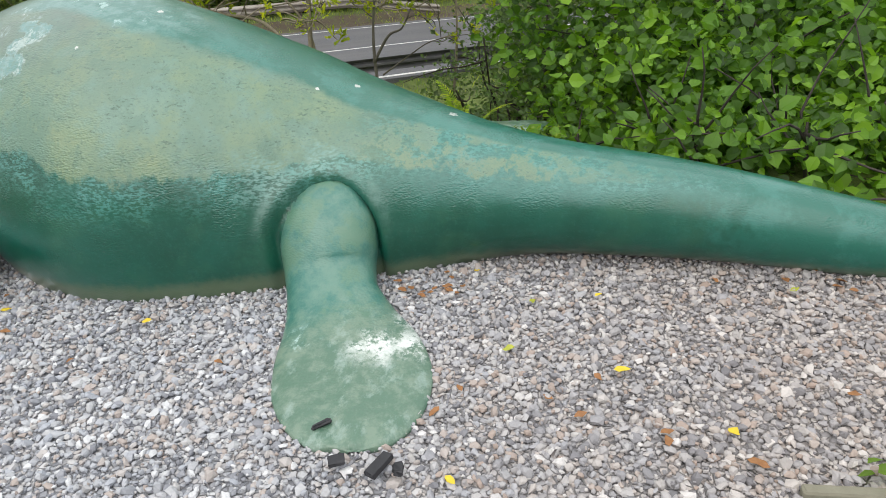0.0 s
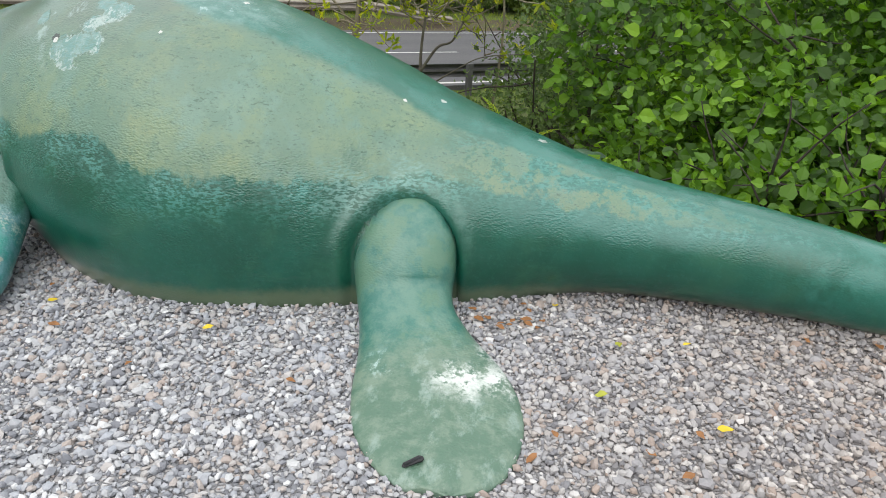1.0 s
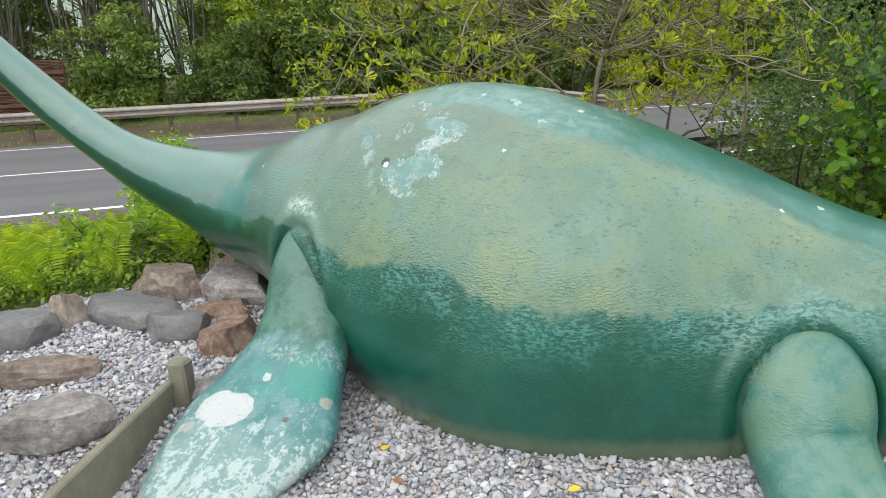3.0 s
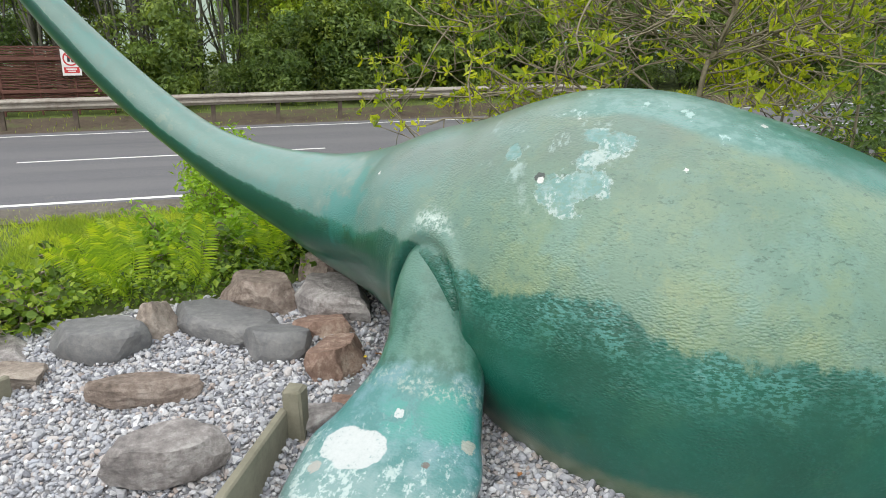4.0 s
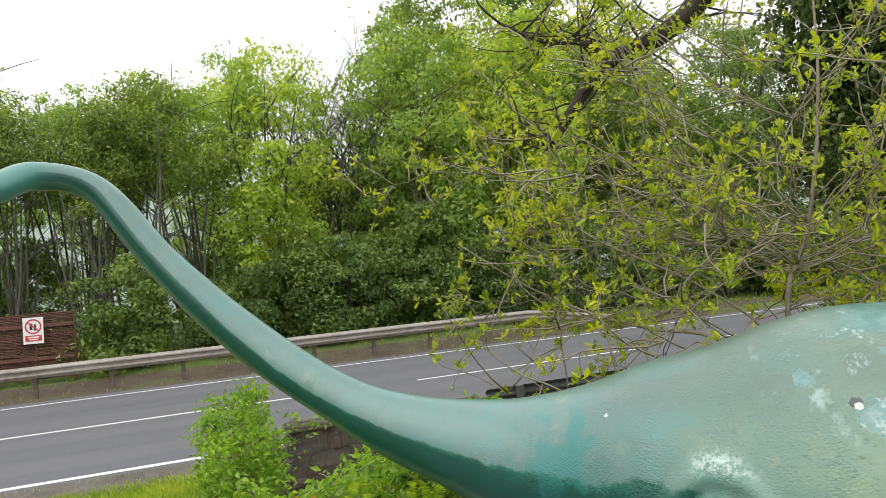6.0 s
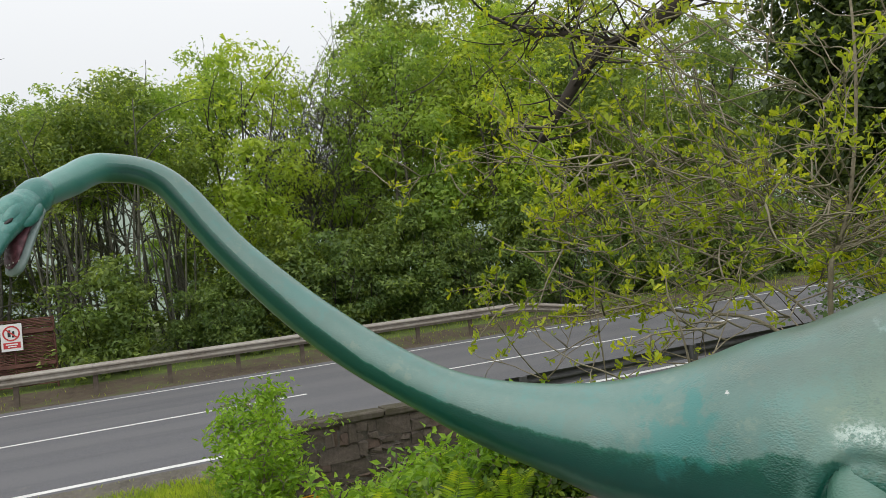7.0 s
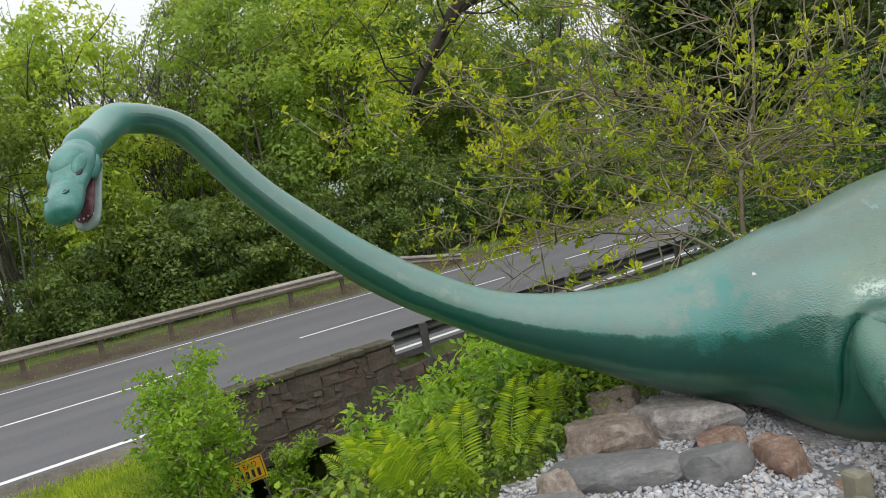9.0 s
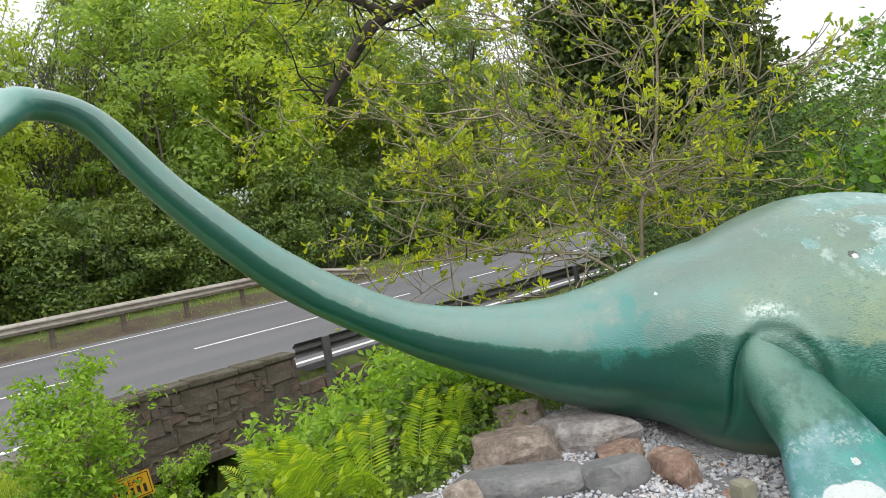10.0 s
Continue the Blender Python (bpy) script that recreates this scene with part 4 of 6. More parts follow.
xs = np.concatenate([[-900, -400, -200, -120, -80, -60], np.arange(-48, -16.1, 0.5), near_x, [11, 15, 20, 28, 40, 60, 100, 200, 400, 900]])
ys = np.concatenate([[-900, -300, -100, -40, -15, -6, -3], np.arange(-1, 27.01, 0.25), [28.5, 31, 35, 40, 48, 60, 80, 110, 160, 300, 900]])
v, f = grid(xs, ys, lambda x, y: ground_z(x, y) - 0.012)
thing("ground", v, f, M_SOIL, "soil and rough grass sloping to a roadside ditch", "ground", kind="structure", smooth=True)

xs, ys = np.arange(-5.3, 3.61, 0.1), np.arange(-1.5, 4.96, 0.1)
v, f = grid(xs, ys, lambda x, y: bed_z(x, y) + 0.0)
cen = v[f].mean(1)
f = f[(cen[:, 1] < bed_edge(cen[:, 0]) - 0.02) & ((cen[:, 0] < -0.2) | (cen[:, 1] < 4.0))]
thing("gravel_bed", v, f, M_GRIT, "bed of grey and pink gravel under the statue", "gravel", kind="structure", smooth=True)


def gravel():
    rng = np.random.default_rng(5)
    step_ = 0.0188
    gx, gy = np.meshgrid(np.arange(-5.2, 2.7, step_), np.arange(2.0, 4.9, step_))
    p = np.stack([gx.ravel(), gy.ravel()], -1) + rng.uniform(-0.5, 0.5, (gx.size, 2)) * step_ * 0.9
    keep = p[:, 1] < bed_edge(p[:, 0]) - 0.1 + rng.normal(0, 0.06, len(p))
    keep &= (p[:, 1] < 3.75) | (p[:, 0] < -2.9)
    p = p[keep]
    z = bed_z(p[:, 0], p[:, 1])
    q = np.c_[p, z]
    inside = np.zeros(len(q), bool)
    for i in range(0, len(AXIS), 9):
        inside |= ((q - AXIS[i, :3]) ** 2).sum(1) < (AXIS[i, 3] - 0.05) ** 2
    q = q[~inside]
    bm = bmesh.new()
    bmesh.ops.create_icosphere(bm, subdivisions=1, radius=1.0)
    base = np.array([w.co[:] for w in bm.verts])
    tri = np.array([[w.index for w in t.verts] for t in bm.faces])
    bm.free()
    shapes = np.stack([base * rng.uniform(0.62, 1.22, (12, 1)) for _ in range(40)])
    n = len(q)
    s = shapes[rng.integers(0, 40, n)]
    size = rng.gamma(6, 0.0118 / 6, (n, 1, 1)).clip(0.006, 0.025)
    s = s * size * np.stack([rng.uniform(0.8, 1.35, n), rng.uniform(0.65, 1.0, n), rng.uniform(0.45, 0.85, n)], -1)[:, None]
    a, b = rng.uniform(0, 2 * np.pi, n), rng.normal(0, 0.55, n)
    x1 = s[..., 0] * np.cos(b)[:, None] - s[..., 2] * np.sin(b)[:, None]
    z1 = s[..., 0] * np.sin(b)[:, None] + s[..., 2] * np.cos(b)[:, None]
    x2 = x1 * np.cos(a)[:, None] - s[..., 1] * np.sin(a)[:, None]
    y2 = x1 * np.sin(a)[:, None] + s[..., 1] * np.cos(a)[:, None]
    out = q[:, None] + np.stack([x2, y2, z1], -1)
    out[..., 2] += rng.uniform(0.0, 0.014, (n, 1))
    faces = (tri[None] + (np.arange(n) * 12)[:, None, None]).reshape(-1, 3)
    thing("gravel", out.reshape(-1, 3), faces, M_GRAVEL, "loose grey, pink and white gravel chips", "gravel", kind="stuff")


gravel()


def strip(o0, o1, s0, s1, lift, n=60):
    v, f = [], []
    for s in np.linspace(s0, s1, n):
        for o in (o0, o1):
            x, y = at_road(s, o)
            v.append((x, y, road_z(x, y) + lift))
    for i in range(n - 1):
        f.append((2 * i, 2 * i + 2, 2 * i + 3, 2 * i + 1))
    return np.array(v), f


v, f = strip(14.32, 22.85, -110, 130, 0.0)
v2 = v.copy()
v2[:, 2] -= 0.12
n = len(v)
f = [q for q in f] + [tuple(i + n for i in q[::-1]) for q in f] + [(2 * i, 2 * i + n, 2 * i + 2 + n, 2 * i + 2) for i in range(n // 2 - 1)]
road = thing("road", np.vstack([v, v2]), f, M_TARMAC, "grey tarmac road with a dashed centre line", "road", kind="structure")
for o, w in ((NEAR_EDGE, 0.15), (FAR_EDGE, 0.11)):
    v, f = strip(o - w / 2, o + w / 2, -110, 130, 0.005, 120)
    thing("road_line", v, f, M_LINE, "worn white edge line on the tarmac", "road line", kind="structure")
v, f = [], []
for s in np.arange(-60, 60.1, 0.5):
    for o in np.linspace(22.80, 24.5, 9):
        x, y = at_road(s, o)
        v.append((x, y, gz(x, y) + 0.018))
for i in range(len(v) // 9 - 1):
    for j in range(8):
        f.append((i * 9 + j, i * 9 + j + 9, i * 9 + j + 10, i * 9 + j + 1))
thing("verge", v, f, M_DIRT, "bare brown dirt strip along the far road edge", "verge", kind="structure")
v, f = [], []
for s in np.arange(-40, -0.6, 0.2):
    ragged = 13.86 + 0.16 * noise.noise(Vector((s * 0.9, 4.0, 0.0))) + 0.07 * noise.noise(Vector((s * 3.7, 9.0, 0.0)))
    for j, o in enumerate(np.linspace(ragged, 14.40 + 0.06 * noise.noise(Vector((s * 2.3, 1.0, 0.0))), 6)):
        x, y = at_road(s, o)
        low, high = gz(x, y) + 0.004, road_z(x, y) + 0.004
        v.append((x, y, low + (high - low) * float(step(13.8, 14.34, o)) + 0.012 * noise.noise(Vector((x * 5, y * 5, 2.0))) * (0 < j < 5)))
for i in range(len(v) // 6 - 1):
    for j in range(5):
        f.append((i * 6 + j, i * 6 + j + 6, i * 6 + j + 7, i * 6 + j + 1))
thing("verge", v, f, M_EDGE, "crumbling dirt strip between the road and near grass", "verge", kind="structure")
S_GAP = 0.847
for i in range(-12, 13):
    s0 = S_GAP + 2.49 + i * 8.95
    v, f = strip(MIDDLE - 0.055, MIDDLE + 0.055, s0, s0 + 6.46, 0.005, 8)
    thing("road_line", v, f, M_LINE, "white dash of the road's centre line", "road line", "centre line dashes", "structure")

# ---- rocks, timber, litter round the gravel bed ----
def rock(x, y, size, turn, mat, label, seed, sink=0.085, tilt=0.0, worn=0.0, peak=0.0):
    bm = bmesh.new()
    bmesh.ops.create_icosphere(bm, subdivisions=4, radius=0.5)
    off = Vector((seed * 7.3, seed * 3.1, seed * 1.7))
    rnd = random.Random(seed)
    cuts = [(Vector((rnd.uniform(-1, 1), rnd.uniform(-1, 1), rnd.uniform(-0.35, 0.4))).normalized(), rnd.uniform(*((0.40, 0.50) if max(size[:2]) > 2.2 * min(size[:2]) else (0.27, 0.42)))) for _ in range(int(17 - 11 * worn))] + [(Vector((rnd.uniform(-0.15, 0.15), rnd.uniform(-0.15, 0.15), 1)).normalized(), 0.27)]
    cuts = [(n, far + 0.10 * worn) for n, far in cuts[:-1]] + cuts[-1:]
    power = 3.6 - 1.5 * worn
    for w in bm.verts:
        d = w.co.normalized()
        p = d * 0.5 / (abs(d.x) ** power + abs(d.y) ** power + abs(d.z) ** power) ** (1 / power)
        for n, far in cuts:
            h = p.dot(n) - far
            if h > 0:
                p -= n * h
        p *= 1 + 0.07 * noise.noise(p * 2.5 + off) + (1 - 0.6 * worn) * (0.05 * noise.noise(p * 7.0 + off) + 0.035 * noise.noise(p * 19.0 + off))
        p.z += 0.03 * noise.noise(Vector((p.x * 5, p.y * 5, seed * 2.0)))
        slim = 1 - peak * (p.z + 0.5)
        w.co = Vector((p.x * size[0] * slim, p.y * size[1] * slim, p.z * size[2]))
    for k in range(3):
        low, high = min(w.co[k] for w in bm.verts), max(w.co[k] for w in bm.verts)
        for w in bm.verts:
            w.co[k] = ((w.co[k] - low) / (high - low) - 0.5) * size[k] * 1.06
    lo = min(w.co.z for w in bm.verts)
    me = bpy.data.meshes.new("rock")
    bm.to_mesh(me)
    bm.free()
    me.materials.append(mat)
    ob = new("rock", me)
    ob.matrix_world = pose(x, y, gz(x, y) - lo - sink - 0.025 * (sink > 0.03), tilt, 0, turn)
    return tagged(ob, label, "rock", "rocks edging the gravel bed")


rock(-3.78, 3.79, (0.66, 0.36, 0.15), -20, M_SLATE, "broad flat slate-grey rock on the gravel edge", 1, 0.06, -6, 0.9)
rock(-3.37, 3.65, (0.30, 0.27, 0.18), 10, M_SLATE, "rounded slate-grey rock on the gravel edge", 2, 0.06, -8, 1.0)
rock(-3.70, 4.03, (0.46, 0.30, 0.24), -18, M_BROWNROCK, "blocky brown rock in front of the ferns", 3, 0.075)
rock(-3.33, 4.10, (0.54, 0.34, 0.22), -20, M_GREYROCK, "pale grey angular rock under the statue's neck", 4)
rock(-3.26, 3.86, (0.28, 0.20, 0.17), 20, M_REDROCK, "small reddish rock wedged between others", 5)
rock(-3.07, 3.65, (0.29, 0.25, 0.21), 40, M_REDROCK, "red and tan streaked rock beside the flipper", 26, 0.085, 0, 0.35, 0.2)
rock(-2.90, 3.50, (0.18, 0.22, 0.13), 15, M_SLATE, "small slate-grey rock beside the flipper", 7, 0.085, 0, 0.6)
rock(-4.20, 3.43, (0.47, 0.29, 0.21), 8, M_SLATE, "dark grey rounded boulder in front of the plants", 8, 0.06, 0, 1.0)
rock(-4.05, 3.63, (0.27, 0.19, 0.27), 30, M_TANROCK, "upright tan rock among the edging stones", 9, 0.085, 0, 0.0, 0.62)
rock(-3.67, 3.15, (0.44, 0.15, 0.11), 30, M_BROWNROCK, "long low pinkish stone lying on the gravel", 10, 0.01)
rock(-3.25, 2.81, (0.40, 0.18, 0.17), 48, M_GREYROCK, "long grey stone lying on the gravel", 11, 0.01)
rock(-4.37, 3.13, (0.34, 0.22, 0.12), 5, M_TANROCK, "low tan stone by the timber edging", 12, 0.04)
rock(-4.70, 3.24, (0.50, 0.28, 0.13), -10, M_GREYROCK, "flat pale grey stone by the plants", 13, 0.05)
rock(-2.96, 3.28, (0.24, 0.14, 0.07), 35, M_GREYROCK, "flat grey slab half sunk in gravel", 14, 0.015)
rock(-2.88, 3.42, (0.16, 0.10, 0.06), 20, M_REDROCK, "flat reddish stone half sunk in gravel", 15, 0.015)
rock(-3.62, 4.42, (0.30, 0.22, 0.22), -25, M_BROWNROCK, "brown rock behind the neck", 16)
rock(-3.52, 3.93, (0.16, 0.12, 0.11), 0, M_GREYROCK, "small pale stone between larger rocks", 17)
rock(-0.40, 3.44, (0.14, 0.08, 0.08), 15, M_SCRAP, "dark stone tucked beside the hind flipper", 18)


def edging(name, a, b, height, thick, post_at, label):
    """A board on edge from a to b with a squared post."""
    top = empty(name, label, "edging", "timber edging")
    a, b = Vector(a), Vector(b)
    d = b - a
    m = Matrix.Translation((a + b) / 2) @ Matrix.Rotation(math.atan2(d.y, d.x), 4, "Z")
    bm = box((d.length, thick, height), m @ pose(0, 0, height / 2 - 0.04), 0.006, 0.002, 3)
    part("board", bm, M_TIMBER, top)
    if post_at:
        m2 = Matrix.Translation(Vector(post_at)) @ Matrix.Rotation(math.atan2(d.y, d.x), 4, "Z")
        part("post", box((0.085, 0.075, height + 0.03), m2 @ pose(0, 0, height / 2 - 0.045), 0.01, 0.003, 5), M_TIMBER, top)
    return top


edging("timber_edging", (-3.02, 3.17, 0.09), (-2.80, 2.30, -0.02), 0.20, 0.035, (-2.99, 3.20, 0.10), "weathered grey timber edging board with a squared post")
edging("timber_edging", (-4.27, 3.02, 0.06), (-4.30, 2.20, -0.02), 0.20, 0.035, None, "weathered grey timber edging board beside tan stones")
edging("timber_edging", (0.90, 2.385, -0.05), (2.2, 2.42, -0.03), 0.09, 0.04, None, "low timber edging board at the gravel's border")

M_LEAFY = grainy("yellow_fallen_leaf", [(0.3, (0.55, 0.40, 0.02)), (0.7, (0.72, 0.56, 0.04))], 40, 0.6, 80, 0.3, 0.002)
M_LEAFG = grainy("green_fallen_leaf", [(0.3, (0.26, 0.30, 0.03)), (0.7, (0.42, 0.42, 0.05))], 40, 0.6, 80, 0.3, 0.002)
M_LEAFB = grainy("brown_fallen_leaf", [(0.3, (0.17, 0.075, 0.03)), (0.7, (0.36, 0.17, 0.06))], 40, 0.7, 80, 0.3, 0.002)


def fallen_leaf(x, y, size, mat, label, seed):
    rnd = random.Random(seed)
    v = [Vector((a * (1 + rnd.uniform(-0.2, 0.2)), b, c + rnd.uniform(-0.1, 0.15))) * size for a, b, c in ((0, -0.7, 0), (0.3, -0.4, 0.1), (0.42, 0, 0.12), (0.25, 0.4, 0.06), (0, 0.75, 0.05), (-0.25, 0.4, 0.1), (-0.42, 0, 0.16), (-0.3, -0.4, 0.1))]
    me = mesh_from("fallen_leaf", [tuple(p) for p in v] + [(0, 0, 0.0)], [(8, i, (i + 1) % 8) for i in range(8)], mat, smooth=True)
    ob = new("fallen_leaf", me)
    ob.matrix_world = pose(x, y, float(bed_z(x, y)) + 0.026, rnd.uniform(-12, 12), rnd.uniform(-12, 12), rnd.uniform(0, 360))
    tagged(ob, label, "leaf", "fallen leaves")


LEAF_MATS = (M_LEAFY, M_LEAFG, M_LEAFB)
LEAF_TXT = ("bright yellow fallen leaf on the gravel", "yellow-green fallen leaf on the gravel", "curled brown fallen leaf on the gravel")
for i, (x, y, c, s) in enumerate(((-1.37, 3.07, 0, 30), (-2.06, 3.13, 0, 30), (-0.08, 3.47, 0, 26), (0.16, 3.25, 1, 30), (0.41, 3.30, 0, 22), (0.09, 2.95, 1, 32), (0.47, 2.85, 0, 42), (0.77, 2.59, 0, 34), (-0.12, 2.62, 2, 34), (0.58, 2.54, 2, 34),
                                  (0.81, 2.47, 2, 42), (1.15, 2.77, 2, 30), (1.31, 3.41, 2, 40), (0.79, 3.60, 2, 34), (-0.03, 2.35, 0, 30), (1.13, 3.35, 1, 26), (-2.36, 2.98, 0, 24), (-2.72, 2.83, 2, 30), (-0.95, 2.83, 2, 26), (-2.98, 3.72, 0, 26))):
    fallen_leaf(x, y, s / 1000, LEAF_MATS[c], LEAF_TXT[c], i)
rw = random.Random(8)
for i, (cx, cy, spread, n) in enumerate(((-0.24, 3.32, 0.09, 13), (1.2, 3.42, 0.22, 8), (-2.9, 3.76, 0.07, 4), (0.35, 2.6, 0.35, 5), (-0.98, 3.37, 0.05, 3), (-1.6, 2.8, 0.35, 3))):
    for j in range(n):
        fallen_leaf(cx + rw.gauss(0, spread), cy + rw.gauss(0, spread * 0.6), rw.uniform(0.02, 0.036), M_LEAFB, LEAF_TXT[2], 100 + i * 20 + j)

for i, (x, y, l, w, t) in enumerate(((-0.24, 2.37, 0.10, 0.035, 70), (-0.37, 2.38, 0.05, 0.04, 20), (-0.46, 2.52, 0.06, 0.018, 35), (-0.18, 2.36, 0.04, 0.03, 100))):
    bm = box((l, w, 0.018), None, 0.004, 0.004, i)
    me = bpy.data.meshes.new("rubber_scrap")
    bm.to_mesh(me)
    bm.free()
    me.materials.append(M_SCRAP)
    ob = tagged(new("rubber_scrap", me), "torn black rubber scrap lying on the gravel", "litter", "rubber scraps")
    ob.matrix_world = pose(x, y, float(bed_z(x, y)) + 0.045, 8, -5, t)


# ---- guard rails ----
def rail_profile(face):
    """A W-beam section: offset across, height."""
    return [(0.0, 0.0), (face * 0.02, 0.03), (face * 0.075, 0.07), (face * 0.075, 0.10), (0.0, 0.135), (0.0, 0.175), (face * 0.075, 0.21), (face * 0.075, 0.24), (face * 0.02, 0.28), (0.0, 0.31)]


def beam(o, path, face, scale=1.0):
    """path: (s, rise of the lower edge above the road, o shift)."""
    prof = rail_profile(face)
    v, f = [], []
    for s, h, do in path:
        x, y = at_road(s, o + do)
        for a, b in prof:
            v.append((x + RN[0] * a, y + RN[1] * a, road_z(x, y) + h + b * scale))
    m = len(prof)
    for v_ in list(v):
        v.append((v_[0] + RN[0] * 0.008 * face, v_[1] + RN[1] * 0.008 * face, v_[2]))
    n = len(path)
    for i in range(n - 1):
        for j in range(m - 1):
            a = i * m + j
            f.append((a, a + m, a + m + 1, a + 1))
            a += n * m
            f.append((a, a + 1, a + m + 1, a + m))
    return v, f


far_rail = empty("guard_rail", "weathered pale metal guard rail along the far verge", "guard rail")
marks = [-41.5 + 5.4 * i for i in range(11)]
for a, b in zip(marks[:-1], marks[1:]):
    b = min(b, 8.8)
    if a < b:
        v, f = beam(RAIL_O, [(a, 0.53, 0), ((a + b) / 2, 0.53, 0.0), (b + 0.02, 0.53, 0)], -1)
        part_mesh("beam", mesh_from("beam", v, f, M_RAIL, smooth=False), far_rail)
v, f = beam(RAIL_O, [(8.8, 0.53, 0), (9.6, 0.45, 0.05), (10.8, 0.25, 0.15), (12.2, 0.05, 0.25)], -1)
part_mesh("beam_end", mesh_from("beam_end", v, f, M_RAIL), far_rail, "end of the rail ramped down to the verge")
post_me = None
for i in range(-18, 9):
    s = -5.47 + 1.81 * i + 5.43
    if s > 9:
        continue
    x, y = at_road(s, RAIL_O + 0.10)
    bm = box((0.12, 0.10, 1.05), None, 0.008)
    if post_me is None:
        post_me = bpy.data.meshes.new("post")
        bm.to_mesh(post_me)
        post_me.materials.append(M_RAILPOST)
    bm.free()
    part_mesh("post", post_me, far_rail, "", pose(x, y, road_z(x, y) + 0.18, 0, 0, 36.1))

near_rail = empty("guard_rail", "dull grey metal guard rail above the ditch", "guard rail")
for a, b in ((3.2, 7.0), (7.0, 10.8), (10.8, 14.6), (14.6, 20.0), (20.0, 26.0)):
    v, f = beam(14.0, [(a, 0.24, 0), ((a + b) / 2, 0.24, 0), (b + 0.02, 0.24, 0)], 1, 0.85)
    part_mesh("beam", mesh_from("beam", v, f, M_RAILDARK), near_rail)
post2 = None
for i in range(6):
    s = 3.80 + 3.85 * i
    x, y = at_road(s, 13.92)
    bm = box((0.13, 0.09, 1.1), None, 0.008)
    if post2 is None:
        post2 = bpy.data.meshes.new("post")
        bm.to_mesh(post2)
        post2.materials.append(M_RAILDARK)
    bm.free()
    part_mesh("post", post2, near_rail, "", pose(x, y, road_z(x, y) - 0.03, 0, 0, 36.1))


# ---- stone wall over the ditch ----
wall = empty("wall_ditch", "mossy red-brown stone parapet wall beside the road", "wall", kind="structure")
ROADTURN = 36.13


def wall_block(name, s0, s1, z0, z1, o0, o1, mat, bevel=0.02, rough=0.012, seed=0, label=""):
    x, y = at_road((s0 + s1) / 2, (o0 + o1) / 2)
    me = bpy.data.meshes.new(name)
    bm = box((s1 - s0, o1 - o0, z1 - z0), None, bevel, rough, seed)
    bm.to_mesh(me)
    bm.free()
    me.materials.append(mat)
    return part_mesh(name, me, wall, label, pose(x, y, (z0 + z1) / 2, 0, 0, ROADTURN))


WT = -0.42
W0, W1 = -0.28, 3.12
for s0, s1, z0, z1 in ((W0, -0.05, -2.9, WT - 0.2), (-0.05, 1.95, -1.62, WT - 0.2), (1.95, W1, -2.9, WT - 0.2)):
    wall_block("core", s0, s1, z0, z1, 13.912, 14.28, M_MORTAR, 0.0, 0.0)
rw = random.Random(11)
s = W0
while s < W1 - 0.05:
    w = min(rw.uniform(0.4, 1.1), W1 - s)
    wall_block("coping", s, s + w - 0.006, WT - 0.12 + rw.uniform(-0.03, 0.02), WT + rw.uniform(-0.005, 0.004), 13.85 + rw.uniform(-0.015, 0.02), 14.30, M_MOSS, 0.022, 0.011, int(s * 100))
    s += w
for z0, z1 in ((-0.86, WT - 0.11), (-1.10, -0.86), (-1.36, -1.10), (-1.62, -1.36), (-2.1, -1.62), (-2.7, -2.1)):
    s = W0 - rw.uniform(0.0, 0.1)
    while s < W1 - 0.04:
        w = min(rw.choice((0.14, 0.2, 0.28, 0.4, 0.6)) * rw.uniform(0.8, 1.2), W1 - s)
        cut = rw.uniform(0.35, 0.65) if w < 0.5 and rw.random() < 0.6 else None
        rows = ((z0, z1),) if cut is None else ((z0, z0 + (z1 - z0) * cut), (z0 + (z1 - z0) * cut, z1))
        if w > 0.06 and not (s + w > 0.0 and s < 1.9 and z0 < -1.65):
            for a, b in rows:
                wall_block("stone", s, s + w + 0.002, a + rw.uniform(-0.012, 0.008), b + rw.uniform(-0.008, 0.012), 13.90 + rw.uniform(-0.02, 0.015), 14.0, rw.choice((M_WALLSTONE, M_WALLSTONE, M_WALLSTONE, M_WALLSTONE2)), 0.016, 0.026, int(s * 1000 + a * 77))
        s += w
# lower retaining wall beyond the parapet's end
W2, LOW = 5.0, -0.98
wall_block("core", W1, W2, -2.9, LOW - 0.06, 13.912, 14.24, M_MORTAR, 0.0, 0.0)
for z0, z1 in ((-1.22, LOW), (-1.48, -1.22), (-1.78, -1.48), (-2.2, -1.78)):
    s = W1
    while s < W2 - 0.04:
        w = min(rw.choice((0.2, 0.3, 0.45, 0.6)) * rw.uniform(0.8, 1.2), W2 - s)
        wall_block("stone", s, s + w + 0.002, z0 + rw.uniform(-0.012, 0.008), z1 + rw.uniform(-0.03, 0.012), 13.90 + rw.uniform(-0.03, 0.02), 14.0, rw.choice((M_WALLSTONE, M_WALLSTONE, M_WALLSTONE2)), 0.02, 0.022, int(s * 1000 + z0 * 77))
        s += w
wall_block("lintel", -0.15, 2.05, -1.76, -1.60, 13.84, 14.25, M_WALLSTONE, 0.02, 0.012, 91, "long stone lintel over the dark culvert")
